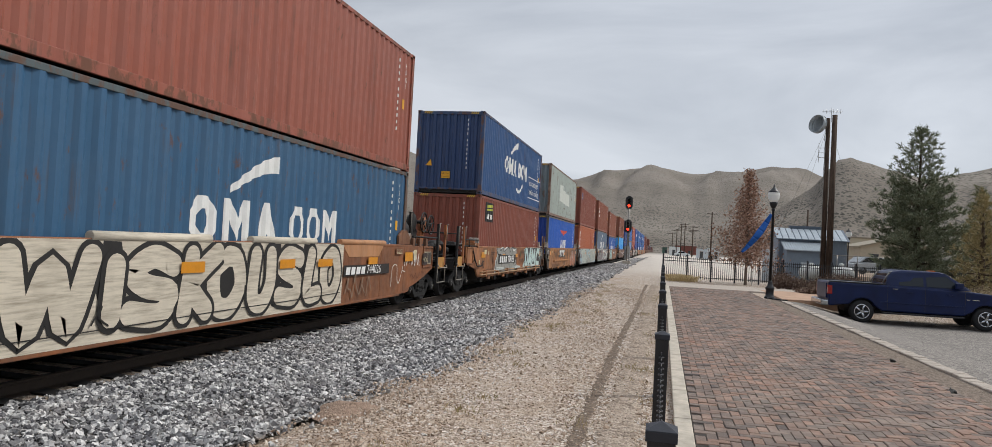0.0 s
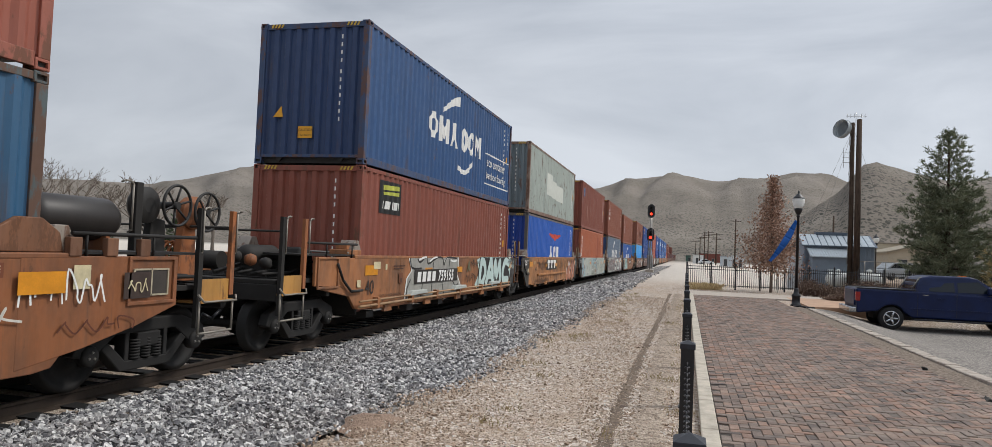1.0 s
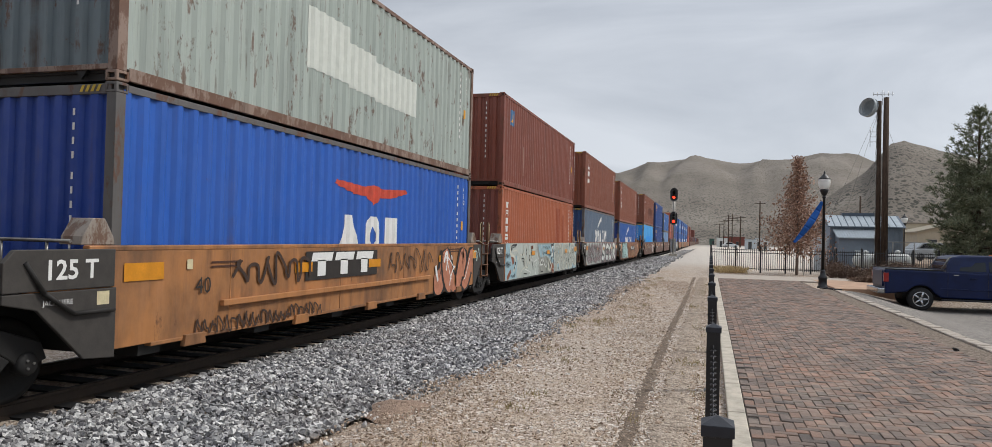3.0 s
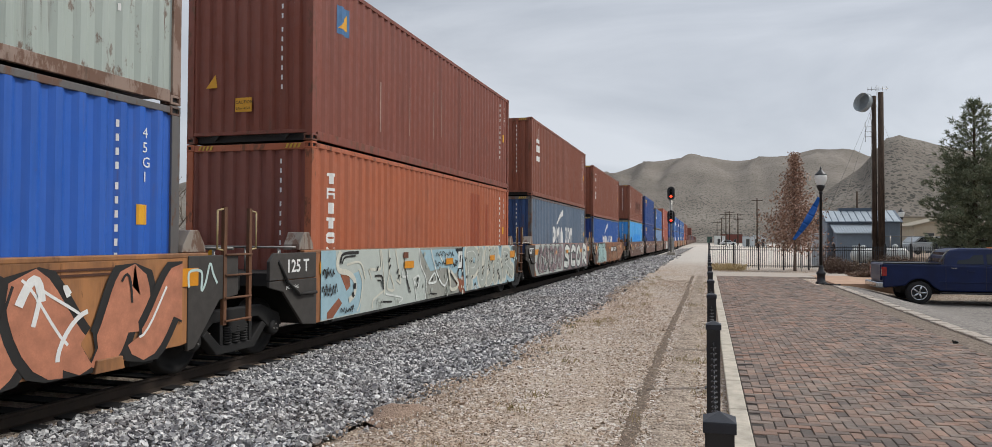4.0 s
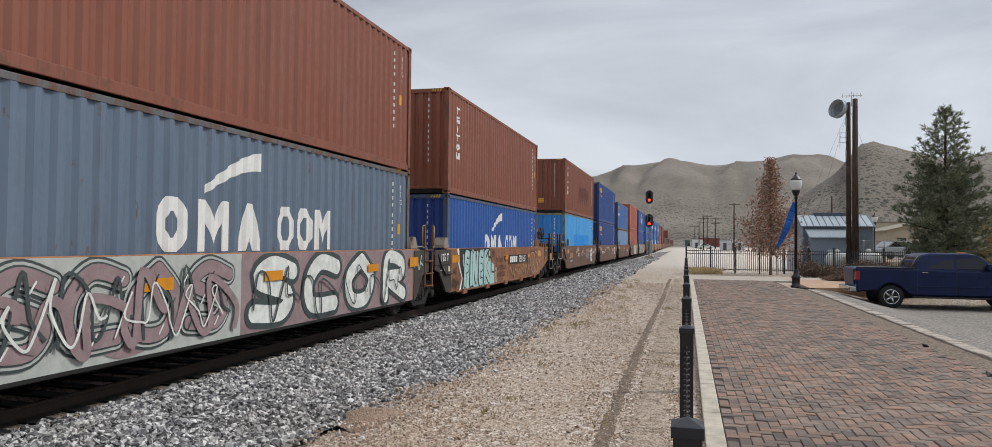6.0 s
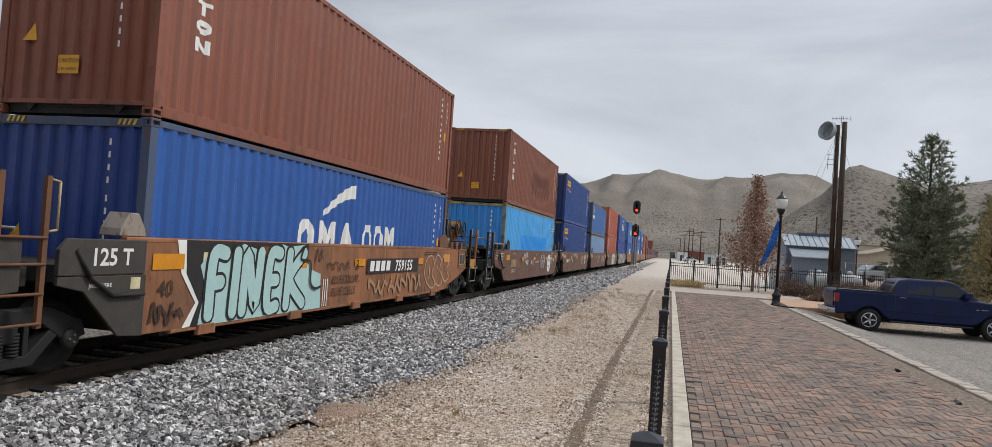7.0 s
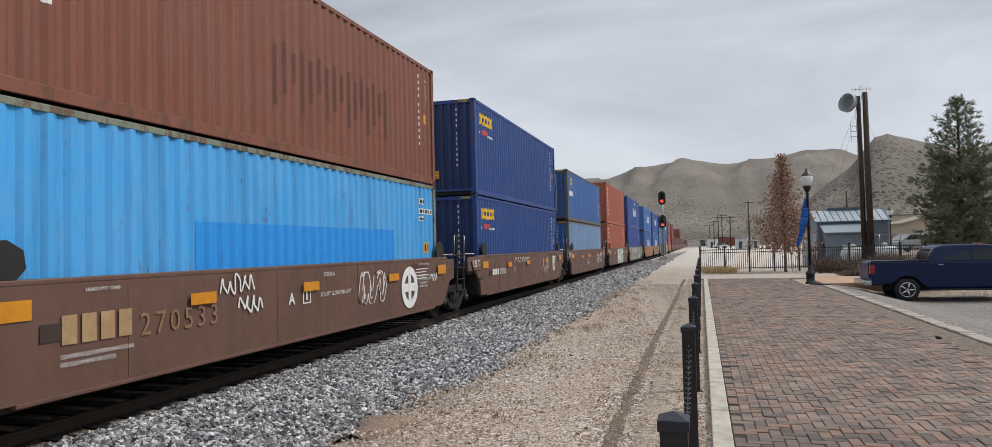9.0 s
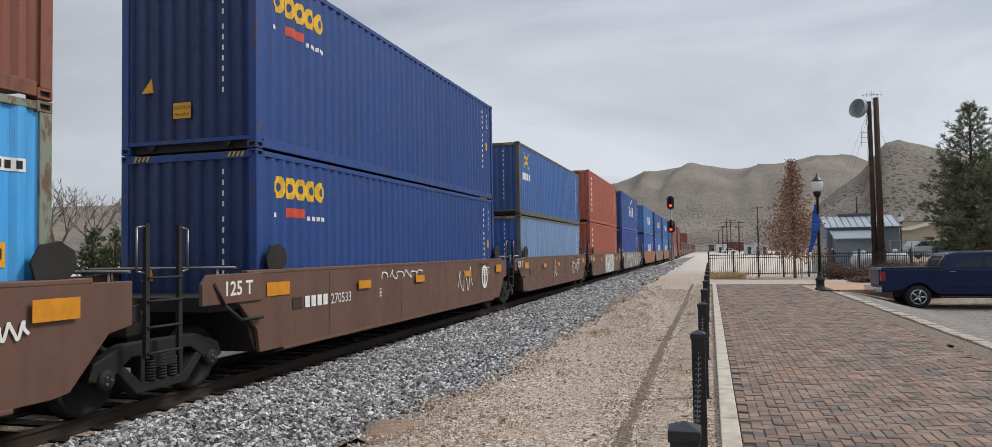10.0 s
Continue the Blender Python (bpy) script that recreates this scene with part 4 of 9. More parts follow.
def mural(parent, y0, y1, z0, z1, fill, line, seed, x, back=None, label="", fat=0.17, cells=None, accents=(), rim=0.11):
    """Sprayed bubble shapes: a ground colour, fat strokes and their dark outlines."""
    rnd = random.Random(seed)
    clip = (y0, y1, z0, z1)
    if back:
        n = 24
        up = [z1 - 0.05 * rnd.random() for _ in range(n + 1)]
        edge = [[(y0 + (y1 - y0) * i / n, z0), (y0 + (y1 - y0) * (i + 1) / n, z0), (y0 + (y1 - y0) * (i + 1) / n, up[i + 1]), (y0 + (y1 - y0) * i / n, up[i])] for i in range(n)]
        flat_part("mural_ground", edge, x, back, parent, label)
    n = cells or max(3, int((y1 - y0) / 0.95))
    w = (y1 - y0) / n
    for i in range(n):
        c = curl(rnd, y0 + i * w - 0.04 * w, z0 + fat * 0.6, w * 1.08, (z1 - z0) - fat * 1.2)
        f = fat * rnd.uniform(0.85, 1.2)
        dx = 0.0035 * (i % 2)
        flat_part("mural_outline", ribbon(c, f * 1.35 + rim), x + 0.003 + dx, line, parent, label, clip)
        flat_part("mural_shape", ribbon(c, f * 1.35), x + 0.006 + dx, fill, parent, label, clip)
        hi = c[2:9]
        flat_part("mural_stroke", ribbon([(a - f * 0.3, b + f * 0.3) for a, b in hi], 0.03), x + 0.0125, WHITE if i % 2 else line, parent, label, clip)
    for k, mat_ in enumerate(accents):
        for i in range(n + 2):
            c = curl(rnd, y0 + rnd.random() * (y1 - y0 - 0.8), z0 + rnd.random() * (z1 - z0) * 0.5, 0.7, (z1 - z0) * 0.5)
            flat_part("mural_stroke", ribbon(c[:9], rnd.choice((0.03, 0.05, 0.09))), x + 0.0145 + 0.003 * k, mat_, parent, label, clip)


def smooth(pts, n=6):
    """A rounded path through the given (y, z) points."""
    out = []
    for i in range(len(pts) - 1):
        p = [pts[max(0, i - 1)], pts[i], pts[i + 1], pts[min(len(pts) - 1, i + 2)]]
        for q in range(n):
            t = q / n
            out.append(tuple(0.5 * (2 * p[1][k] + (p[2][k] - p[0][k]) * t + (2 * p[0][k] - 5 * p[1][k] + 4 * p[2][k] - p[3][k]) * t * t
                                    + (3 * p[1][k] - p[0][k] - 3 * p[2][k] + p[3][k]) * t ** 3) for k in (0, 1)))
    return out + [pts[-1]]


def scribble(parent, y0, y1, z0, z1, material, seed, x, w=0.035, label="thin sprayed scrawl", n=None):
    rnd = random.Random(seed)
    n = n or max(3, int((y1 - y0) / ((z1 - z0) * 0.6)))
    cw, h = (y1 - y0) / n, z1 - z0
    # two or three runs of a wandering line, now sharp, now looped
    runs, pts = [], []
    for i in range(n):
        up, down = rnd.uniform(0.6, 1.0), rnd.uniform(0.0, 0.35)
        back = rnd.uniform(-0.3, 0.25)
        pts += [(y0 + cw * (i + 0.1), z0 + h * down), (y0 + cw * (i + 0.35 + back), z0 + h * up), (y0 + cw * (i + 0.6 - back), z0 + h * rnd.uniform(0.35, 0.7)), (y0 + cw * (i + 0.85), z0 + h * rnd.uniform(0.0, 0.5))]
        if rnd.random() < 0.35 or i == n - 1:
            runs.append(pts)
            pts = []
    for k, run in enumerate(runs):
        flat_part("scrawl", ribbon(smooth(run, 5), w * rnd.uniform(0.8, 1.1)), x + 0.002 * (k % 2), material, parent, label, split=False)


def oval(y, z, a, b, n=16):
    return [(y + a * math.cos(2 * math.pi * i / n), z + b * math.sin(2 * math.pi * i / n)) for i in range(n)]


def bubble_strokes(parent, strokes, fat, layers, x, clip, label):
    """Fat rounded strokes laid over wider ones of other colours."""
    for k, (extra, mat_) in enumerate(layers):
        for j, s_ in enumerate(strokes):
            c_ = smooth(s_)
            w = fat + extra
            polys = ribbon(c_, w) + [oval(*c_[0], w / 2, w / 2), oval(*c_[-1], w / 2, w / 2)]
            flat_part("mural_shape", polys, x + 0.0055 * k + 0.0002 * j, mat_, parent, label, clip, split=False)


BOLD = {  # strokes of bold sprayed shapes, in a unit box
    "D": [[(0.1, 1), (0.1, 0.0), (0.65, 0.08), (0.95, 0.5), (0.6, 0.94), (0.1, 1)]], "A": [[(0, 0), (0.45, 1), (0.6, 1), (1, 0)], [(0.3, 0.36), (0.75, 0.36)]],
    "M": [[(0, 0), (0.12, 1), (0.45, 0.3), (0.8, 1), (1, 0)]], "C": [[(1, 0.88), (0.4, 1), (0.05, 0.6), (0.2, 0.1), (1, 0.06)]], "F": [[(1, 1), (0.1, 0.95), (0.1, 0)], [(0.1, 0.5), (0.8, 0.52)]],
    "I": [[(0.5, 1), (0.5, 0)]], "N": [[(0.05, 0), (0.1, 1), (0.8, 0.05), (0.95, 1)]], "E": [[(1, 1), (0.1, 0.95), (0.1, 0.05), (1, 0)], [(0.1, 0.5), (0.8, 0.5)]],
    "K": [[(0.1, 1), (0.1, 0)], [(0.9, 1), (0.2, 0.5), (1, 0)]], "S": [[(1, 0.85), (0.4, 1), (0.05, 0.72), (0.9, 0.4), (0.75, 0.05), (0, 0.1)]],
    "O": [[(0.5, 1), (0.05, 0.6), (0.2, 0.08), (0.75, 0.05), (0.95, 0.55), (0.5, 1)]], "R": [[(0.1, 0), (0.1, 1), (0.8, 0.9), (0.8, 0.55), (0.15, 0.48), (1, 0)]]}


def sprayed_row(parent, spans, z0, z1, fat, layers, x, clip, label, lean=0.0):
    """Bold shapes side by side; spans of (key, from, to)."""
    for k, (key, y0, y1) in enumerate(spans):
        strokes = [[(y0 + a * (y1 - y0) + lean * b, z0 + b * (z1 - z0)) for a, b in st] for st in BOLD[key]]
        bubble_strokes(parent, strokes, fat, layers, x + 0.006 * (k % 2), clip, label)


WELL_X = 1.335
LADDER_OCHRE, LADDER_BROWN = 0.68, 1.12     # where the ladders stand past the wells


def loop_iron(bm, x, y0, y1, z0, z1, r=0.013):
    """A bent grab iron standing in a plane along the train."""
    path_tube(bm, [(x - 0.04, y0, z0), (x + 0.02, y0, z0 + 0.03), (x + 0.02, y0, z1 - 0.04), (x + 0.02, y0 + (y1 - y0) * 0.3, z1), (x + 0.02, y1, z1), (x - 0.04, y1, z1 - 0.02)], r, 6)


def coupler_end(c, yy, s, m, brown):
    """The open platform between two cars: deck, draft gear, posts, brake gear and piping. s is the way outwards."""
    def at(d0, d1):
        return sorted((yy + s * d0, yy + s * d1))
    rusty = paint("9a5a2c", 0.7, 0.2, 0.7, 0.7)
    amber = paint("b5833c", 0.45, 0.2, 0.6, 0.5)
    iron = plain("worn_handrail", "8a847a", 0.5, 0.3)
    bm = bmesh.new()
    box(bm, -1.25, 1.25, *at(1.1, 3.0), 0.98, 1.05)
    for d in (1.4, 1.8, 2.2, 2.6):
        box(bm, -1.22, 1.24, *at(d, d + 0.05), 1.05, 1.075)
    part("end_deck", bm, DARK, c, bevel=0.01)
    bm = bmesh.new()
    box(bm, -0.3, 0.3, *at(0.6, 3.0), 0.55, 0.98)
    part("draft_sill", bm, GRIME, c, bevel=0.02)
    bm = bmesh.new()
    box(bm, -0.1, 0.1, *at(3.0, 3.3), 0.64, 0.82)
    box(bm, -0.17, 0.17, *at(3.24, 3.5), 0.58, 0.9)
    part("coupler", bm, GRIME, c, bevel=0.03)
    for d in (1.25, 2.9):
        bm = bmesh.new()
        box(bm, -1.28, 1.28, *at(d, d + 0.12), 0.72, 0.98)
        part("cross_beam", bm, GRIME, c, bevel=0.01)
    # skirts closing the car's flanks up to the platform
    for sx in (1, -1):
        x0, x1 = sorted((sx * (WELL_X - 0.05), sx * (WELL_X + 0.004)))
        bm = bmesh.new()
        if s > 0:
            prism(bm, [(yy - 0.3, 0.32), (yy + 0.5, 0.45), (yy + 1.25, 0.62), (yy + 1.92, 0.82), (yy + 1.92, 1.42), (yy - 0.3, 1.42)], x0, x1)
        else:
            prism(bm, [(yy - 1.92, 0.92), (yy - 0.6, 0.86), (yy - 0.6, 1.42), (yy - 1.92, 1.42)], x0, x1)
        part("end_skirt", bm, m, c, bevel=0.01)
    lo, hi = at(1.08, 1.86)
    bm = bmesh.new()
    box(bm, WELL_X, WELL_X + 0.03, lo, hi, 0.86, 0.9)
    box(bm, WELL_X, WELL_X + 0.03, lo, hi, 1.38, 1.42)
    for q in (lo, hi - 0.04):
        box(bm, WELL_X, WELL_X + 0.03, q, q + 0.04, 0.9, 1.38)
    rim = part("panel_rim", bm, m, c, bevel=0.006)
    if s > 0:
        flat_part("data_plate", [rect(lo + 0.1, hi - 0.12, 0.98, 1.26)], WELL_X + 0.012, plain("plate_dark", "3c3631", 0.6), c, "dark framed data plate")
        bm = bmesh.new()
        for q in (lo + 0.08, lo + 0.36, hi - 0.14):
            box(bm, WELL_X + 0.01, WELL_X + 0.024, q, q + 0.022, 0.96, 1.28)
        for q in (0.96, 1.26):
            box(bm, WELL_X + 0.01, WELL_X + 0.024, lo + 0.1, hi - 0.14, q, q + 0.02)
        part("plate_frame", bm, plain("pale_frame", "a89d86", 0.6), c, "pale plate frame")
        for q in (0.25, 0.75, 1.25):
            bm = bmesh.new()
            box(bm, WELL_X - 0.06, WELL_X + 0.02, yy + q, yy + q + 0.16, 1.42, 1.62)
            part("rail_bracket", bm, paint("7a5034", 0.8, 0.2, 0.7, 0.9), c, bevel=0.01)
        bm = bmesh.new()
        prism(bm, [(yy - 0.55, 1.46), (yy + 0.25, 1.46), (yy + 0.2, 1.66), (yy - 0.02, 1.8), (yy - 0.3, 1.8), (yy - 0.55, 1.66)], WELL_X - 0.12, WELL_X - 0.06)
        part("gusset", bm, paint("7a5034", 0.8, 0.2, 0.7, 0.9), c, bevel=0.01)
    elif brown:
        for word, zz in (("RETAINING", 1.2), ("VALVE", 1.1)):
            text_mesh(word, 0.09, WHITE, rim, (WELL_X + 0.008, yy - 1.8, zz), label="small white words")
        bm = bmesh.new()
        box(bm, WELL_X - 0.01, WELL_X + 0.02, yy - 1.3, yy - 1.14, 1.0, 1.3)
        part("valve_cover", bm, GRIME, c, bevel=0.01)
        flat_part("stencil", [rect(yy - 1.0, yy - 0.5 - 0.06 * (i % 3), 1.3 - 0.055 * i, 1.314 - 0.055 * i) for i in range(5)], WELL_X + 0.01, WHITE, c, "lines of small white marks", split=False)
    # air reservoir and its cradle
    bm = bmesh.new()
    if s > 0:
        lathe(bm, [(0.05, -0.66), (0.2, -0.6), (0.26, -0.5), (0.26, 0.5), (0.2, 0.6), (0.05, 0.66)], (0.5, yy + 1.05, 1.84), 24, "y")
    else:
        lathe(bm, [(0.04, -0.5), (0.13, -0.46), (0.17, -0.38), (0.17, 0.38), (0.13, 0.46), (0.04, 0.5)], (0.35, yy - 2.1, 1.42), 20, "y")
    part("air_tank", bm, plain("sooty_tank", "26211e", 0.5) if s > 0 else plain("sooty_steel", "1d1a17", 0.75), c, "sooty cylindrical air tank")
    for d in ((0.7, 1.4) if s > 0 else (1.8, 2.4)):
        bm = bmesh.new()
        box(bm, 0.25, 0.72, *at(d, d + 0.06), 1.05, 1.66 if s > 0 else 1.34)
        part("tank_cradle", bm, rusty if s > 0 and not brown else DARK, c)
    if s > 0:
        # two hand brakes: a dark one and one on a rusty gear case
        for k, (d, hz, mat_) in enumerate(((2.45, 2.08, GRIME), (3.08, 2.03, rusty))):
            hy = yy + d
            bm = bmesh.new()
            torus(bm, (0.86, hy, hz), 0.27, 0.02, seg=28)
            for i in range(6):
                a_ = i * math.pi / 3 + 0.3
                tube(bm, (0.82, hy, hz), (0.86, hy + 0.27 * math.cos(a_), hz + 0.27 * math.sin(a_)), 0.015, seg=6)
            tube(bm, (0.6, hy, hz), (0.88, hy, hz), 0.05, seg=10)
            part("hand_brake_wheel", bm, GRIME, c, "black spoked hand brake wheel")
            bm = bmesh.new()
            lathe(bm, [(0.06, 0.5), (0.2, 0.52), (0.24, 0.58), (0.24, 0.68), (0.1, 0.72)], (0, hy - (0.34 if k == 0 else 0.04), hz - 0.02), 18, "x")
            part("gear_case", bm, mat_, c, bevel=0.01)
            bm = bmesh.new()
            prism(bm, [(hy - 0.3, 1.05), (hy + 0.1, 1.05), (hy + 0.06, hz - 0.2), (hy - 0.2, hz - 0.16)], 0.52, 0.64)
            part("gear_stand", bm, DARK if k == 0 else rusty, c, "rusty gear stand" if k else "", bevel=0.02)
        bm = bmesh.new()
        box(bm, 0.62, 0.72, yy + 1.86, yy + 1.98, 1.05, 2.34)
        part("stanchion", bm, DARK, c, bevel=0.01)
        bm = bmesh.new()
        loop_iron(bm, 0.7, yy + 1.8, yy + 1.66, 1.7, 2.34)
        part("grab_iron", bm, iron, c)
        bm = bmesh.new()
        for i in range(4):
            torus(bm, (0.4 + 0.02 * i, yy + 2.72 + 0.1 * i, 1.36), 0.24, 0.018, seg=20, ring=6)
        part("brake_hose", bm, rusty, c, "rusty coiled brake piping")
    else:
        bm = bmesh.new()
        prism(bm, [(yy - 1.75, 1.05), (yy - 1.1, 1.05), (yy - 1.15, 1.52), (yy - 1.6, 1.58)], 0.5, 0.85)
        part("brake_valve", bm, DARK, c, bevel=0.04)
        bm = bmesh.new()
        box(bm, 0.9, 1.28, yy - 0.62, yy - 0.02, 1.42, 1.56)
        box(bm, 0.96, 1.2, yy - 0.5, yy - 0.1, 1.56, 1.66)
        part("corner_block", bm, m if not brown else DARK, c, bevel=0.015)
        for k in range(3):
            bm = bmesh.new()
            lathe(bm, [(0.02, -0.09), (0.08, -0.07), (0.1, 0.0), (0.08, 0.07), (0.02, 0.09)], (0.9 - 0.2 * k, yy - 2.75 - 0.12 * k, 1.3 + 0.05 * k), 12, "x")
            part("valve_body", bm, DARK if k != 1 or brown else rusty, c)
    # two posts with grab irons, a step plate between them and a stirrup below
    near_post, far_post = 2.28, 2.96
    for k, d in enumerate((near_post, far_post)):
        bm = bmesh.new()
        box(bm, WELL_X - 0.03, WELL_X + 0.03, *at(d, d + 0.085), 0.5 if (k == 0) == (s > 0) else 0.9, 2.05)
        part("end_post", bm, rusty if (k == 1) == (s > 0) and not (brown and s < 0) else DARK, c)
        bm = bmesh.new()
        y0 = yy + s * (d + (0.04 if k else 0.0))
        loop_iron(bm, WELL_X + 0.02, y0 + 0.05, y0 + 0.17, 1.45, 2.06)
        part("grab_iron", bm, iron, c, "thin pale grab iron")
    bm = bmesh.new()
    box(bm, WELL_X - 0.04, WELL_X + 0.012, *at(near_post + 0.1, far_post), 0.84, 1.12)
    box(bm, WELL_X - 0.4, WELL_X + 0.05, *at(near_post + 0.05, far_post + 0.05), 0.81, 0.845)
    part("step_plate", bm, amber if not brown else DARK, c, "worn amber step plate" if not brown else "")
    bm = bmesh.new()
    lo, hi = at(near_post + 0.05, far_post + 0.08)
    path_tube(bm, [(WELL_X + 0.03, lo, 0.84), (WELL_X + 0.03, lo, 0.42), (WELL_X + 0.03, hi, 0.42), (WELL_X + 0.03, hi, 0.84)], 0.016, 6)
    path_tube(bm, [(WELL_X + 0.05, lo - 0.05, 0.93), (WELL_X + 0.09, lo + 0.02, 0.83), (WELL_X + 0.09, hi, 0.83), (WELL_X + 0.05, hi + 0.04, 0.9)], 0.014, 6)
    part("stirrup", bm, iron, c)
    bm = bmesh.new()
    tube(bm, (-1.2, yy + s * 2.95, 1.82), (1.3, yy + s * 2.95, 1.82), 0.018, seg=6)
    tube(bm, (WELL_X - 0.02, yy + s * 0.3, 1.66), (WELL_X - 0.02, yy + s * 2.35, 1.66), 0.022, seg=8)
    for d in (0.5, 1.5):
        tube(bm, (WELL_X - 0.02, yy + s * d, 1.4), (WELL_X - 0.02, yy + s * d, 1.66), 0.014, seg=6)
    part("handrail", bm, DARK if not brown else iron, c)
    bm = bmesh.new()
    box(bm, 0.55, 1.3, *at(0.35, 2.3), 1.44, 1.47)
    part("running_plank", bm, GRIME, c)
    bm = bmesh.new()
    for i in range(5):
        path_tube(bm, [(0.0 + 0.22 * i, yy + s * 1.2, 1.12 + 0.05 * i), (0.1 + 0.2 * i, yy + s * 2.0, 1.3 - 0.04 * i), (0.05 + 0.22 * i, yy + s * 2.9, 1.13)], 0.026, 6)
    box(bm, -0.5, 0.1, *at(1.3, 1.75), 1.05, 1.5)
    tube(bm, (-0.9, yy + s * 2.2, 1.3), (-0.3, yy + s * 2.2, 1.3), 0.16, seg=14)
    part("brake_piping", bm, DARK, c)
    bm = bmesh.new()
    path_tube(bm, [(0.35, yy + s * 3.0, 0.8), (0.4, yy + s * 3.15, 0.55), (0.35, yy + s * 3.3, 0.42), (0.25, yy + s * 3.4, 0.5)], 0.028, 8)
    part("air_hose", bm, BLACK, c)


def well_unit(y, hexa, label, near_end="joint", far_end="joint", rust=0.35, ribs=True, detail=True, dark_ends=False, foot=0.27):
    """One well of an articulated container car: origin level with the container's near end, on the track's axis."""
    c = thing("well_car", (TRACK_X, y, 0), label, "railway wagon", "well cars of the train")
    m = paint(hexa, rust, 0.15, 0.6, 0.95 if hexa != OXIDE else 0.4)
    L = CON_L
    tail = [(L - 0.1, foot), (L + 0.12, foot + 0.03), (L + 0.62, 0.84), (L + 0.95, 0.9), (L + 0.95, 1.40)]
    if near_end == "coupler":
        nose = [(-1.64, 1.40), (-1.64, 0.84), (-1.5, 0.82), (-0.58, 0.68), (-0.3, 0.43), (-0.1, foot)]
    elif dark_ends:
        nose = [(-1.1, 1.40), (-1.1, 0.92), (-0.9, 0.84), (-0.42, 0.34), (0.0, foot)]
    else:
        nose = [(-1.1, 1.40), (-1.1, 1.04), (-0.62, 1.04), (-0.16, 0.6), (-0.1, foot)]
    prof = nose + tail
    for s in (1, -1):
        bm = bmesh.new()
        prism(bm, prof, *sorted((s * WELL_X, s * (WELL_X - 0.06))))
        part("side_sill", bm, m, c, bevel=0.01)
        bm = bmesh.new()
        prism(bm, [(-0.4, 1.392), (L + 0.4, 1.392), (L + 0.4, 1.455), (-0.4, 1.455)], *sorted((s * (WELL_X + 0.006), s * (WELL_X - 0.09))))
        part("top_chord", bm, m, c, bevel=0.015)
        bm = bmesh.new()
        prism(bm, [(0.5, foot - 0.04), (L - 0.5, foot - 0.04), (L - 0.5, foot + 0.01), (0.5, foot + 0.01)], *sorted((s * (WELL_X + 0.006), s * (WELL_X - 0.3))))
        part("bottom_chord", bm, GRIME if hexa == OCHRE and not ribs else m, c, bevel=0.01)
    for i in range(6):
        bm = bmesh.new()
        box(bm, -1.25, 1.25, 0.4 + i * 2.2, 0.75 + i * 2.2, 0.2, 0.33)
        part("floor_beam", bm, GRIME, c)
    for yy, s in ((0.0, -1), (L, 1)):
        bm = bmesh.new()
        prism(bm, [(yy + s * 0.08, 0.3), (yy + s * 0.14, 0.3), (yy + s * 0.42, 0.92), (yy + s * 1.15, 0.92), (yy + s * 1.15, 1.12), (yy + s * 0.08, 1.12)], -1.27, 1.27)
        part("end_platform", bm, DARK, c, bevel=0.01)
        bm = bmesh.new()
        box(bm, -0.35, 0.35, *sorted((yy + s * 1.1, yy + s * 1.55)), 0.62, 0.95)
        part("articulation_arm", bm, GRIME, c, bevel=0.03)
    if not detail:
        MOVERS.append((c, y, TRACK_X, 0))
        return c
    if ribs:
        for i in range(5):
            yy = 1.2 + i * (L - 2.4) / 4
            bm = bmesh.new()
            prism(bm, [(yy - 0.2, foot - 0.11), (yy + 0.2, foot - 0.11), (yy + 0.17, foot + 0.03), (yy - 0.17, foot + 0.03)], WELL_X - 0.02, WELL_X + 0.05)
            part("sill_bracket", bm, m, c, bevel=0.01)
    # seams of the sill's plates
    for yy in (1.9, 4.9, 7.6, 10.4):
        bm = bmesh.new()
        box(bm, WELL_X - 0.01, WELL_X + 0.005, yy, yy + 0.02, 0.3, 1.38)
        part("weld_seam", bm, m, c)
    # corner guides, four squat wedges
    for yy in ((0.35, L - 0.06) if hexa == OXIDE else ()):
        for sx in (1, -1):
            bm = bmesh.new()
            for q in (0.0, 0.16):
                prism(bm, [(yy - 0.22, 1.45), (yy + 0.16, 1.45), (yy + 0.27, 1.56), (yy + 0.24, 1.74), (yy + 0.06, 1.84), (yy - 0.16, 1.8), (yy - 0.27, 1.62)], *sorted((sx * (1.335 - q), sx * (1.3 - q))))
            part("corner_guide", bm, plain("sooty_steel", "1d1a17", 0.75), c, "dark upright guide plates", bevel=0.008)
    for yy in (() if hexa == OXIDE else (-0.22, L + 0.22)):
        for sx in (1, -1):
            bm = bmesh.new()
            prism(bm, [(yy - 0.22, 1.46), (yy + 0.22, 1.46), (yy + 0.2, 1.55), (yy + 0.08, 1.74), (yy - 0.08, 1.74), (yy - 0.2, 1.55)], *sorted((sx * 0.98, sx * 1.27)))
            part("corner_guide", bm, m if not dark_ends else paint("8d8378", 0.8, 0.3), c, bevel=0.01)
    dark = plain("dark_end_panel", "3b3733", 0.7, vary=0.25)
    if near_end == "joint":
        bm = bmesh.new()
        prism(bm, [(-1.37, 1.02), (-0.08, 1.02), (-0.08, 1.42), (-1.25, 1.42), (-1.37, 1.3)], WELL_X - 0.03, WELL_X + 0.03)
        panel = part("jacking_panel", bm, m if not dark_ends else dark, c, "panel stencilled with a load figure", bevel=0.01)
        text_mesh("125 T", 0.27, WHITE, panel, (WELL_X + 0.034, -0.95, 1.13), label="white stencilled figure", bold=0.006)
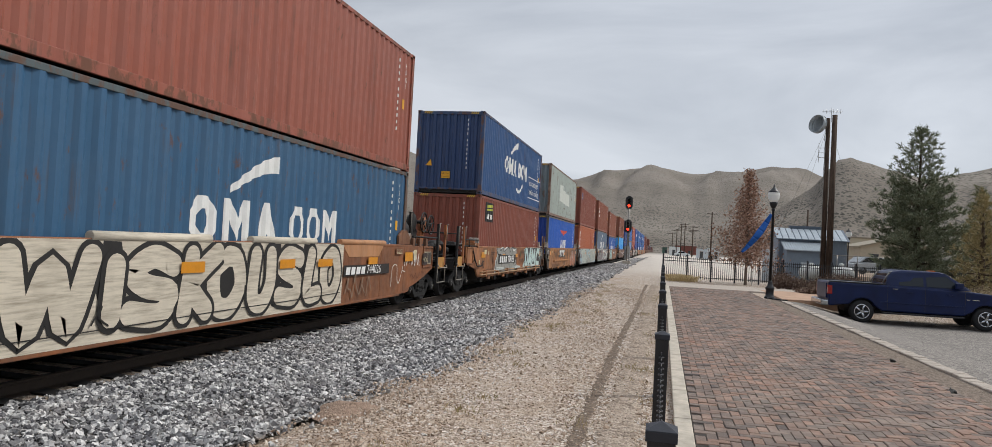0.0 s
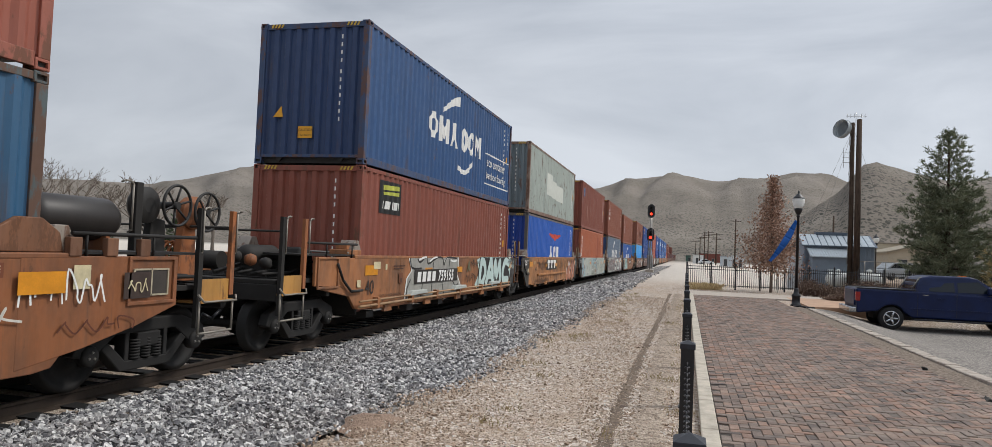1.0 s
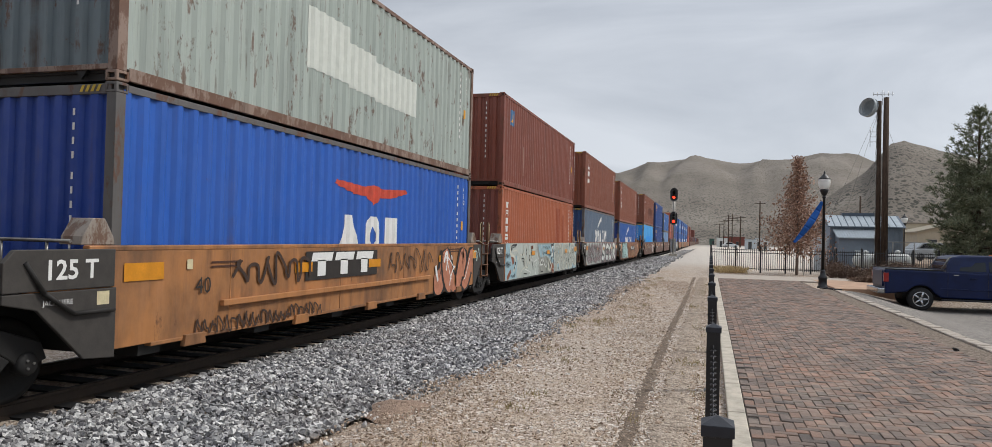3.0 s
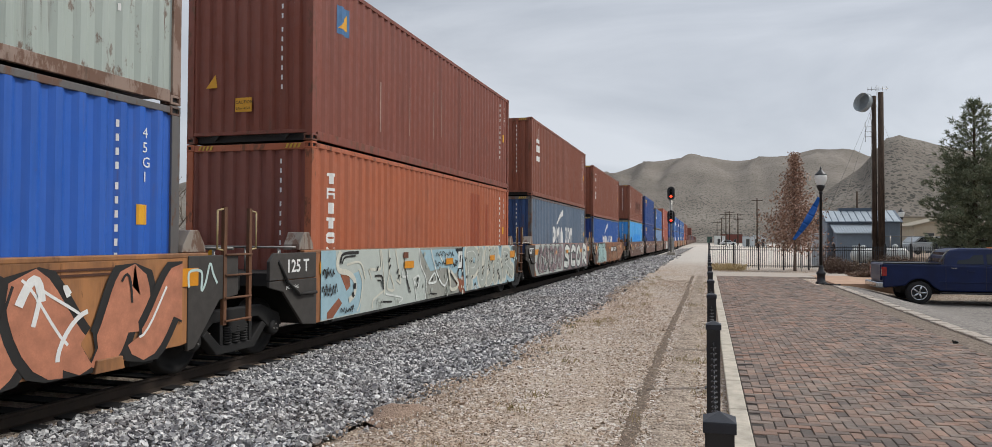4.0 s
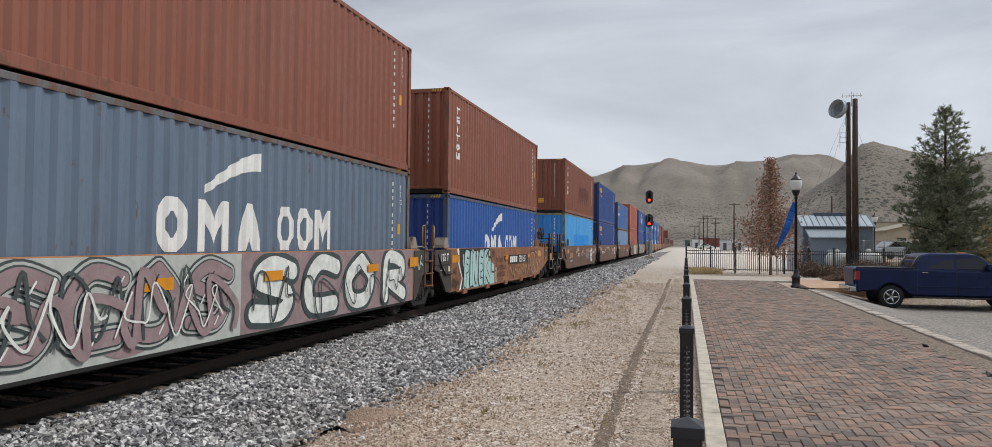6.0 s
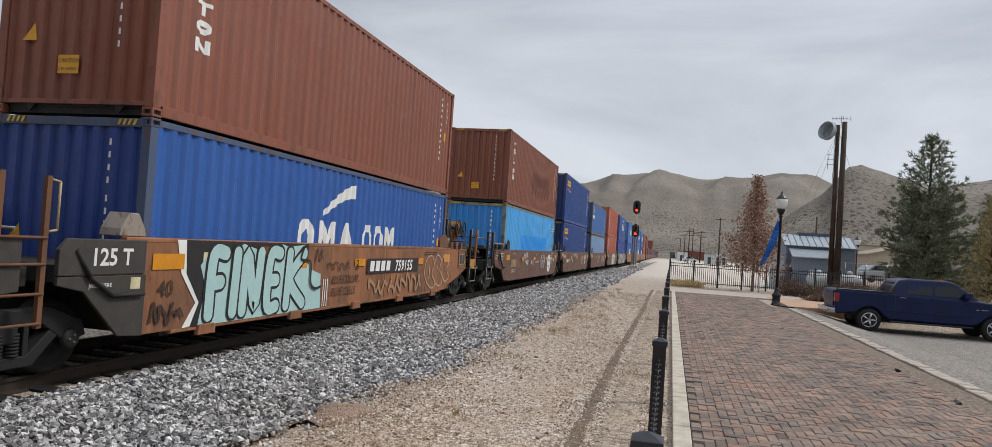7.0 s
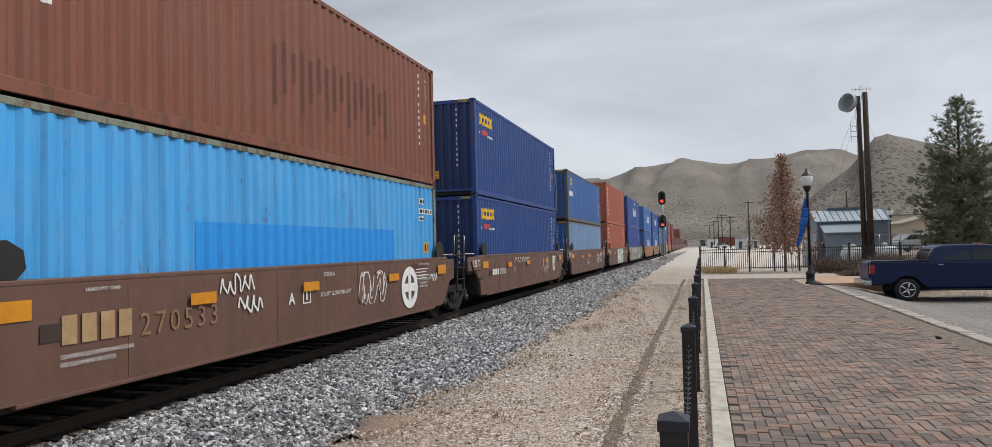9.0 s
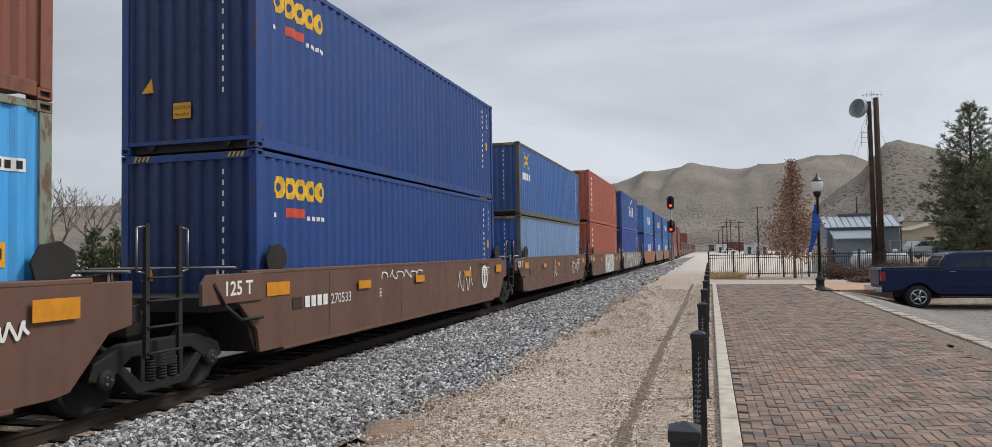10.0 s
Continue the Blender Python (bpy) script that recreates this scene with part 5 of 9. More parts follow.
        if dark_ends:
            bm = bmesh.new()
            prism(bm, [(-1.36, 0.92), (-1.0, 0.84), (-0.44, 0.3), (-0.04, 0.26), (-0.04, 1.01), (-1.36, 1.01)], WELL_X - 0.03, WELL_X + 0.018)
            part("end_cheek", bm, dark, c, bevel=0.01)
            text_mesh("JACK HERE", 0.07, WHITE, panel, (WELL_X + 0.034, -0.95, 0.88), label="small white stencil")
    if far_end == "joint" and dark_ends:
        bm = bmesh.new()
        prism(bm, [(L + 0.02, 0.26), (L + 0.14, 0.28), (L + 0.62, 0.84), (L + 1.0, 0.88), (L + 1.0, 1.42), (L + 0.02, 1.42)], WELL_X - 0.03, WELL_X + 0.016)
        part("end_cheek", bm, dark, c, bevel=0.01)
        scribble(c, L + 0.0, L + 0.6, 0.95, 1.35, plain("spray_mint", "b9cdc8", 0.6, vary=0.1), int(y) % 17 + 70, WELL_X + 0.02, 0.04, n=2)
    flat_part("reflector", [rect(0.06, 0.66, 1.06, 1.26)], WELL_X + 0.014, ORANGE_TAPE, c, "amber reflective strip")
    for yy in ((2.9, 5.6, 8.95) if hexa == OXIDE else (3.45, 5.95, 9.6)):
        flat_part("reflector", [rect(yy, yy + 0.5, 1.02, 1.17)], WELL_X + (0.018 if ribs else 0.046), ORANGE_TAPE, c, "amber reflective strip")
    flat_part("reflector", [rect(L - 0.35, L + 0.2, 1.05, 1.27)], WELL_X + (0.018 if ribs else 0.046), ORANGE_TAPE, c, "amber reflective strip")
    if ribs or not dark_ends:
        flat_part("stencil", [rect(L - 2.0 + i * 0.0, L - 1.0 - 0.15 * (i % 2), 1.3 - i * 0.055, 1.325 - i * 0.055) for i in range(2)]
              + ([rect(1.5, 2.15, 1.22, 1.245), rect(1.5, 2.05, 1.165, 1.19)] if dark_ends else []), WELL_X + 0.012, plain("stencil_brown", "4a2a1a", 0.7), c, "lines of small stencilled marks", split=False)
    if dark_ends and ribs:
        flat_part("sticker", [rect(1.05, 1.15, 1.16, 1.28)], WELL_X + 0.014, plain("sticker_tan", "cbbf9a", 0.6), c, "small pale sticker")
        flat_part("sticker", [rect(-0.3, -0.14, 0.84, 0.98)], WELL_X + 0.02, plain("sticker_tan", "cbbf9a", 0.6), c, "small pale sticker")
    elif not dark_ends:
        flat_part("stencil", [rect(L - 1.7, L - 0.95 - 0.12 * (i % 2), 1.2 - 0.07 * i, 1.222 - 0.07 * i) for i in range(4)], WELL_X + 0.012, WHITE, c, "lines of small white marks", split=False)
        flat_part("sticker", [rect(0.75, 1.02, 0.82, 1.0)], WELL_X + 0.012, plain("sticker_dark", "3a2c26", 0.6), c, "small dark notice panel")
    # brake pipe along the sill's end
    bm = bmesh.new()
    path_tube(bm, [(WELL_X + 0.03, -1.15, 1.3), (WELL_X + 0.05, -0.95, 1.0), (WELL_X + 0.05, -0.6, 0.78), (WELL_X + 0.05, -0.1, 0.78)], 0.025)
    part("brake_pipe", bm, DARK, c)
    # ladder with grab irons at the far end
    if far_end == "joint":
        bm = bmesh.new()
        la = L + (LADDER_BROWN if hexa == OXIDE else LADDER_OCHRE)
        for yy in (la, la + 0.54):
            box(bm, WELL_X - 0.02, WELL_X + 0.03, yy, yy + 0.06, 0.5, 2.05)
        for zz in (0.55, 0.85, 1.15, 1.42):
            tube(bm, (WELL_X + 0.04, la + 0.02, zz), (WELL_X + 0.04, la + 0.58, zz), 0.016, seg=6)
        part("ladder", bm, DARK if not dark_ends else paint("6e4526", 0.6, 0.2, 0.7, 0.9), c)
        for yy, o in ((la, -0.12), (la + 0.6, 0.12)):
            bm = bmesh.new()
            path_tube(bm, [(WELL_X + 0.01, yy, 2.02), (WELL_X + 0.01, yy + o, 2.0), (WELL_X + 0.01, yy + o, 1.5), (WELL_X + 0.01, yy, 1.48)], 0.013, 6)
            part("grab_iron", bm, plain("worn_yellow_bar", "a8946a", 0.5) if dark_ends else STEEL, c)
        for yy in (L + 0.95, -0.6):
            bm = bmesh.new()
            tube(bm, (-1.2, yy, 1.5), (1.3, yy, 1.5), 0.02, seg=6)
            for xx in (-0.8, -0.2, 0.4, 1.0):
                tube(bm, (xx, yy, 1.1), (xx, yy, 1.5), 0.015, seg=6)
            part("crossover_rail", bm, STEEL, c)
        bm = bmesh.new()
        box(bm, -1.2, 1.25, L + 0.2, L + 1.1, 1.12, 1.18)
        part("walkway", bm, DARK, c)
    for end, yy, s in ((near_end, 0.0, -1), (far_end, L, 1)):
        if end != "coupler":
            continue
        coupler_end(c, yy, s, m, hexa == OXIDE)
    MOVERS.append((c, y, TRACK_X, 0))
    return c


def make_bogie():
    """A two-axle freight bogie: side frames with spring nests, bolster, two wheelsets. Built once, then copied."""
    WR = 0.42
    axle_z = RAIL_Z + WR
    c = thing("bogie", (TRACK_X, 0, 0), "grimy cast-steel freight bogie with coil springs", "railway bogie", "bogies of the train")
    for s in (1, -1):
        x0, x1 = sorted((s * 0.93, s * 1.09))
        bm = bmesh.new()
        prism(bm, [(-1.12, axle_z + 0.02), (-1.05, axle_z + 0.2), (-0.6, axle_z + 0.36), (0.6, axle_z + 0.36), (1.05, axle_z + 0.2), (1.12, axle_z + 0.02), (0.86, axle_z - 0.06), (0.72, axle_z + 0.05), (0.5, axle_z + 0.2), (-0.5, axle_z + 0.2), (-0.72, axle_z + 0.05), (-0.86, axle_z - 0.06)], x0, x1)
        prism(bm, [(-0.72, axle_z + 0.05), (-0.62, axle_z + 0.12), (-0.34, axle_z - 0.12), (0.34, axle_z - 0.12), (0.62, axle_z + 0.12), (0.72, axle_z + 0.05), (0.42, axle_z - 0.24), (-0.42, axle_z - 0.24)], x0, x1)
        for a in (-0.36, 0.29):
            box(bm, x0, x1, a, a + 0.07, axle_z - 0.13, axle_z + 0.22)
        frame_ = part("side_frame", bm, BOGIE_IRON, c, bevel=0.015)
        for k in range(3):
            bm = bmesh.new()
            xs = 0.5 * (x0 + x1) + s * 0.04
            for j in range(7):
                torus(bm, (xs, -0.18 + 0.18 * k, axle_z - 0.10 + 0.035 * j), 0.065, 0.016, "z", 12, 6)
            part("spring", bm, BOGIE_IRON, frame_)
        for a in (-0.89, 0.89):
            bm = bmesh.new()
            lathe(bm, [(0.04, 0), (0.1, 0.0), (0.12, 0.03), (0.12, 0.12)] if s < 0 else [(0.12, -0.12), (0.12, -0.03), (0.1, 0.0), (0.04, 0)], (s * 1.13, a, axle_z), 14, "x")
            part("bearing_cap", bm, BOGIE_IRON, frame_)
    bm = bmesh.new()
    box(bm, -1.12, 1.12, -0.2, 0.2, axle_z + 0.02, axle_z + 0.2)
    part("bolster", bm, BOGIE_IRON, c, bevel=0.02)
    for a in (-0.89, 0.89):
        bm = bmesh.new()
        tube(bm, (-1.1, 0, 0), (1.1, 0, 0), 0.075, seg=12)
        w = part("wheelset", bm, BOGIE_IRON, c)
        w.location = (0, a, axle_z)
        for s in (1, -1):
            bm = bmesh.new()
            prof = [(0.09, 0.1), (0.14, 0.1), (0.17, 0.03), (0.33, 0.035), (0.35, 0.07), (WR, 0.065), (WR, -0.03), (WR + 0.028, -0.04), (WR + 0.028, -0.065), (0.34, -0.065), (0.3, -0.02), (0.17, -0.03), (0.14, -0.08), (0.09, -0.08)]
            if s < 0:
                prof = [(r, -h) for r, h in prof]
            lathe(bm, prof, (s * 0.755, 0, 0), 28, "x")
            part("wheel", bm, BOGIE_IRON, w)
            bm = bmesh.new()
            for k in range(3):
                a2 = k * 2.094
                tube(bm, (s * 1.11, 0.045 * math.cos(a2), 0.045 * math.sin(a2)), (s * 1.145, 0.045 * math.cos(a2), 0.045 * math.sin(a2)), 0.014, seg=6)
            part("cap_bolt", bm, STEEL, w)
    return c


# ---- the consist, from the nearest well onwards ----
UNIT = 15.4
OFF = {"a": -19.5, "b": 0.0, "c": 15.5, "d": 30.78, "e": 46.2, "f": 61.2, "g": 80.96}
OFF.update({k: OFF["g"] + 0.2 + (i + 1) * 15.45 for i, k in enumerate("hijk")})
OFF["l"] = OFF["k"] + 19.0
OFF.update({k: OFF["l"] + (i + 1) * UNIT for i, k in enumerate("mnop")})
HC, ST, BED = 2.896, 2.591, 0.345
MX = WELL_X + 0.012          # plane of what is painted on the sills


def pair(key, low, high):
    """Two stacked boxes on a unit; each given as (height, colour, label, options)."""
    y = OFF[key]
    a = container(y, BED, low[0], low[1], low[2], **low[3])
    b = container(y, BED + low[0] + 0.012, high[0], high[1], high[2], **high[3])
    return a, b


ALL = ("num", "tri", "end_label")

low, high = pair("a", (HC, "2a5779", "teal-blue corrugated container with white plain emblem, lower in the stack", dict(rust=0.45, fade=0.25, marks=("num",), frame_hex="4a5658")),
                 (HC, "944f3b", "rust-red corrugated container with faded patches, upper in the stack", dict(rust=0.35, fade=0.3, marks=("num",))))
painted(low, logo_wave(3.78, 1.03), WHITE, label="white block emblem with a flick")
u = well_unit(OFF["a"], "8a522b", "ochre well car covered in sprayed white bubble shapes", "joint", "coupler", ribs=False, dark_ends=True)
def m_streaks(name, hexa, dark, angle):
    """Roller-laid paint with slanting streaks that let the steel through."""
    k = Nodes(name, 0.6)
    mp = k.t.nodes.new("ShaderNodeMapping")
    k.put(k.co, mp.inputs["Vector"])
    mp.inputs["Rotation"].default_value = (angle, 0, 0)
    mp.inputs["Scale"].default_value = (1, 2.2, 26)
    n = k.t.nodes.new("ShaderNodeTexNoise")
    k.put(mp.outputs[0], n.inputs["Vector"])
    n.inputs["Scale"].default_value, n.inputs["Detail"].default_value, n.inputs["Roughness"].default_value = 1.0, 6.0, 0.65
    a = k.mix(k.span(n.outputs["Fac"], 0.44, 0.72, 0.0, 0.75), lin(hexa), lin(dark))
    a = k.mix(k.span(k.noise(1.6, 4, 0.6, shift=False), 0.45, 0.75, 0.0, 0.35), a, lin(dark))
    k.colour(a)
    return k.m


cream_a = m_streaks("spray_cream", "cfc5b2", "7f7463", 0.5)
ink_a = plain("spray_black", "22201e", 0.6)
flat_part("mural_ground", [rect(-0.6 + 0.6 * i, 0.6 * i, 0.28, 1.44) for i in range(14)] + [rect(7.8, 8.42, 0.28, 1.44)], MX - 0.004, cream_a, u, "streaked cream sprayed ground", split=False)
for y0, y1 in ((0.2, 0.95), (2.02, 2.5), (4.15, 4.95), (5.6, 6.1), (6.7, 7.1)):
    flat_part("mural_shape", [[(y0, 0.92), (y0 + 0.2, 0.42), (y1 - 0.15, 0.38), (y1, 1.0), (y1 - 0.1, 1.42), (y0 + 0.1, 1.43)]], MX - 0.001, ink_a, u, "black sprayed shadow between the shapes")
# bold shapes: where each stands along the sill and the strokes that make it
SPRAYED = ((0.9, 1.95, [[(0.0, 1.0), (0.2, 0.0), (0.5, 0.85), (0.72, 0.0), (1.0, 1.0)]]), (2.2, 2.4, [[(0.6, 0.86), (0.4, 0.1)]]),
           (2.58, 3.34, [[(1.0, 0.85), (0.5, 1.0), (0.05, 0.75), (0.35, 0.52), (0.95, 0.38), (0.7, 0.03), (0.0, 0.1)]]),
           (3.58, 4.2, [[(0.2, 1.0), (0.0, 0.0)], [(1.1, 1.05), (0.25, 0.5), (0.75, 0.0)]]), (4.22, 4.86, [[(0.5, 1.0), (0.0, 0.7), (0.1, 0.1), (0.6, 0.0), (1.0, 0.4), (0.85, 0.9), (0.5, 1.0)]]),
           (5.15, 5.7, [[(0.2, 1.0), (0.1, 0.15), (0.6, 0.0), (1.0, 0.4), (1.0, 1.0)]]),
           (6.0, 6.66, [[(1.0, 0.9), (0.4, 1.0), (0.1, 0.72), (0.9, 0.42), (0.75, 0.05), (0.0, 0.1)]]), (6.95, 7.35, [[(0.3, 1.0), (0.0, 0.1), (1.0, 0.06)]]),
           (7.6, 8.16, [[(0.5, 1.0), (0.0, 0.7), (0.1, 0.1), (0.6, 0.0), (1.0, 0.4), (0.85, 0.9), (0.5, 1.0)]]))
for k, (y0, y1, glyph) in enumerate(SPRAYED):
    strokes = [[(y0 + p * (y1 - y0), 0.5 + 0.74 * q) for p, q in s_] for s_ in glyph]
    bubble_strokes(u, strokes, 0.3, ((0.13, ink_a), (0.0, cream_a)), MX + 0.001 + 0.008 * (k % 2), (-0.6, 8.42, 0.3, 1.44), "cream bubble shapes with heavy black outlines")
flat_part("mural_stroke", ribbon(smooth([(0.3, 0.42), (2.4, 0.43), (4.6, 0.46), (6.6, 0.47), (8.3, 0.5)], 4), 0.014), MX + 0.02, ink_a, u, "thin black sprayed line", split=False)
scribble(u, 1.95, 2.3, 0.42, 0.78, ink_a, 44, MX + 0.022, 0.03, n=1)
for y0, y1, m_ in ((1.95, 4.12, cream_a), (5.15, 7.25, cream_a), (8.3, 10.6, paint("b57f52", 0.2, 0.3, 0.6, 0.3))):
    bm = bmesh.new()
    tube(bm, (WELL_X - 0.03, y0, 1.475), (WELL_X - 0.03, y1, 1.475), 0.062, seg=16)
    part("stiffener_tube", bm, m_, u, "rolled steel tube along the sill's top")
    bm = bmesh.new()
    prism(bm, [(y0 + 0.05, 1.45), (y0 + 0.4, 1.18), (y1 - 0.35, 1.18), (y1 - 0.05, 1.45)], WELL_X - 0.01, WELL_X + 0.008)
    part("stiffener_plate", bm, m_, u, bevel=0.004)
flat_part("number_plate", [rect(8.42, 10.85, 0.8, 1.02)], MX + 0.022, plain("stencil_black", "2a2420", 0.7), u, "dark stencil panel")
text_mesh("744026", 0.26, WHITE, u, (MX + 0.03, 9.55, 0.83), label="white stencilled number")
flat_part("stencil", [rect(8.5 + 0.25 * i, 8.69 + 0.25 * i, 0.83, 0.98, 0.03) for i in range(4)], MX + 0.03, WHITE, u, "white stencilled bars", split=False)
flat_part("reflector", [rect(7.3, 7.88, 1.02, 1.16)], MX + 0.034, ORANGE_TAPE, u, "amber reflective strip")
scribble(u, 11.85, 12.95, 0.92, 1.3, WHITE, 31, MX + 0.02, 0.022, n=6)
scribble(u, 10.95, 12.0, 0.42, 1.22, plain("spray_chalk", "c9c6bc", 0.7), 32, MX + 0.02, 0.026, n=2)
scribble(u, 12.3, 13.4, 0.6, 0.78, plain("spray_rust", "5c2f1c", 0.7), 35, MX + 0.02, 0.022, n=4)
flat_part("sticker", [rect(12.5, 12.72, 1.08, 1.33)], MX + 0.018, plain("sticker_tan", "cbbf9a", 0.6), u, "small pale sticker")
flat_part("sticker", [rect(13.2, 13.62, 0.94, 1.24)], MX + 0.018, plain("sticker_dark", "3a2c26", 0.6), u, "dark notice panel")
flat_part("sticker", [rect(11.25, 11.7, 1.22, 1.36)], MX + 0.018, plain("sticker_rust", "6b3a22", 0.7), u, "rust-brown data plate")
flat_part("stencil", [rect(11.28, 11.66, 1.24 + 0.028 * i, 1.25 + 0.028 * i) for i in range(4)], MX + 0.024, plain("sticker_tan", "cbbf9a", 0.6), u, "lines of small marks", split=False)
scribble(u, 13.25, 13.58, 0.98, 1.2, plain("sticker_tan", "cbbf9a", 0.6), 36, MX + 0.024, 0.014, n=3)
scribble(u, 8.5, 9.9, 0.35, 0.85, plain("faint_grey", "7e6a58", 0.7), 33, MX + 0.02, 0.03)

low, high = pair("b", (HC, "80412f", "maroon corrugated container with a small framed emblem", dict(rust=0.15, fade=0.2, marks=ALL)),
                 (HC, "1c497a", "navy corrugated container with white emblem and lettered panel", dict(rust=0.25, fade=0.2, marks=ALL, end_shade_hex="1d3862", frame_hex="2d4468")))
painted(low, [rect(0.92, 2.06, 2.0, 2.7)], plain("emblem_black", "17191a", 0.5), label="black emblem panel", lift=0.008)
painted(low, [[(1.15, 2.4), (2.0, 2.42), (2.0, 2.5), (1.12, 2.46)], [(1.08, 2.5), (2.0, 2.54), (2.0, 2.64), (1.02, 2.6)]], plain("emblem_lime", "b7bb4c", 0.5), label="lime emblem sweep", lift=0.012)
painted(low, [rect(1.02 + 0.17 * i, 1.13 + 0.17 * i, 2.1, 2.27, 0.03) for i in range(6)], WHITE, label="white plain emblem block", lift=0.012)
painted(high, block_letters("rma", 3.7, 1.18, 0.66, 0.6, 0.78) + block_letters("rrm", 6.35, 1.18, 0.66, 0.56, 0.66), WHITE, label="white plain emblem shapes")
painted(high, swoosh(4.7, 2.0, 1.4, 0.5) + ribbon(smooth([(6.05, 0.72), (6.5, 0.6), (7.0, 0.66), (7.5, 0.98)], 3), 0.13), WHITE, label="white flick")
painted(high, [rect(8.85, 12.02, 1.45, 1.49), rect(8.85, 12.02, 0.5, 0.54), rect(8.85, 8.89, 0.54, 1.45), rect(11.98, 12.02, 0.54, 1.45)], WHITE, label="white painted border")
text_mesh("eco container", 0.42, WHITE, high, (SIDE_X + 0.004, 9.0, 1.08), label="white words")
text_mesh("bamboo flooring", 0.36, WHITE, high, (SIDE_X + 0.004, 9.0, 0.68), label="white words")
u = well_unit(OFF["b"], OCHRE, "ochre well car with sprayed grey and mint shapes", "coupler", "joint", dark_ends=True, foot=0.4)
grey_b, ink_b, mint_b = plain("spray_grey", "94938c", 0.6, vary=0.15), plain("spray_black", "22201e", 0.6), plain("spray_mint", "b9cdc8", 0.6, vary=0.08)
text_mesh("40", 0.42, plain("stencil_black", "2a2420", 0.7), u, (MX + 0.006, 0.08, 0.68), label="dark stencilled figure")
text_mesh("CONTROLLED INTERCHANGE CAR", 0.075, plain("stencil_black", "2a2420", 0.7), u, (MX + 0.006, 0.76, 0.6), label="small dark words")
text_mesh("SEE EQUIPMENT REGISTER", 0.075, plain("stencil_black", "2a2420", 0.7), u, (MX + 0.006, 0.76, 0.52), label="small dark words")
flat_part("notice", [rect(0.45, 0.78, 1.18, 1.33)], MX + 0.006, plain("sticker_tan", "cbbf9a", 0.6), u, "small pale notice plate")
flat_part("notice", [rect(1.8, 2.02, 0.85, 1.08)], MX + 0.006, plain("stencil_brown_b", "6d4128", 0.7), u, "brown stencilled square")
text_mesh("H", 0.12, plain("stencil_black", "2a2420", 0.7), u, (MX + 0.01, 1.87, 0.88), label="small dark letter")
cloud = [(2.2, 0.45), (2.32, 0.95), (2.6, 1.12), (2.42, 1.4), (6.02, 1.43), (6.1, 1.2), (5.98, 0.95), (6.35, 0.62), (6.2, 0.42)]
flat_part("mural_edge", [[(y_ + (0.06 if y_ > 4 else -0.06), z_) for y_, z_ in cloud]], MX, WHITE, u, "white sprayed edge")
flat_part("mural_ground", [cloud], MX + 0.003, grey_b, u, "grey sprayed cloud")
for run in ([(2.45, 1.41), (2.58, 1.18), (3.2, 1.16)], [(2.9, 1.4), (3.1, 1.31), (3.5, 1.43), (3.65, 1.27), (4.3, 1.42), (4.7, 1.4), (4.83, 1.23), (5.07, 1.42), (5.9, 1.4)],
            [(4.02, 1.3), (3.94, 0.57)], [(3.3, 0.8), (3.2, 0.5)], [(4.72, 0.8), (4.9, 0.47)], [(5.3, 1.38), (5.25, 1.16)], [(5.6, 0.8), (5.85, 0.66), (6.1, 0.7)], [(2.5, 0.92), (2.3, 0.7), (2.28, 0.47)]):
    flat_part("mural_stroke", ribbon(smooth(run, 5), 0.045), MX + 0.006, ink_b, u, "black sprayed drip", split=False)
for run in ([(3.0, 1.36), (3.2, 1.4), (3.5, 1.44)], [(3.72, 1.32), (4.0, 1.4), (4.3, 1.44)], [(4.86, 1.3), (5.0, 1.4), (5.3, 1.44)], [(5.35, 1.36), (5.6, 1.32), (5.9, 1.34)]):
    flat_part("mural_stroke", ribbon(smooth(run, 5), 0.05), MX + 0.009, WHITE, u, "white sprayed edge", (2.2, 6.3, 0.4, 1.445), split=False)
flat_part("number_plate", [rect(2.72, 5.97, 0.8, 1.13)], MX + 0.02, plain("stencil_black", "2a2420", 0.7), u, "dark stencil panel")
text_mesh("759155", 0.38, WHITE, u, (MX + 0.026, 4.36, 0.83), label="white stencilled number", bold=0.012, slant=0.15, wide=1.1)
flat_part("stencil", [rect(2.88 + 0.34 * i, 3.12 + 0.34 * i, 0.84, 1.08, 0.03) for i in range(4)], MX + 0.026, WHITE, u, "white stencilled bars", split=False)
flat_part("mural_ground", [[(7.95, 1.36), (8.4, 1.44), (12.3, 1.44), (12.35, 0.95), (11.9, 0.52), (8.2, 0.44), (7.75, 0.6), (8.2, 0.95)]], MX, mint_b, u, "pale mint sprayed shapes")
flat_part("mural_shadow", [[(8.0, 0.5), (12.0, 0.54), (12.1, 0.9), (11.2, 1.43), (8.3, 1.43), (8.5, 1.0)]], MX + 0.003, ink_b, u, "black sprayed shadow")
sprayed_row(u, (("D", 8.2, 8.85), ("A", 9.0, 9.75), ("M", 9.85, 10.75), ("C", 11.0, 11.8)), 0.62, 1.3, 0.26, ((0.13, ink_b), (0.0, mint_b)), MX + 0.004, (7.75, 12.35, 0.44, 1.445),
            "pale mint bubble shapes with heavy black outlines", 0.12)
scribble(u, 7.2, 8.1, 1.14, 1.36, ink_b, 34, MX + 0.02, 0.035, n=4)
scribble(u, 6.75, 7.85, 0.7, 0.98, ink_b, 35, MX + 0.02, 0.03, n=5)
scribble(u, 11.75, 12.3, 1.18, 1.36, ink_b, 36, MX + 0.02, 0.03, n=3)
scribble(u, 11.9, 12.5, 0.7, 0.95, ink_b, 37, MX + 0.02, 0.03, n=3)
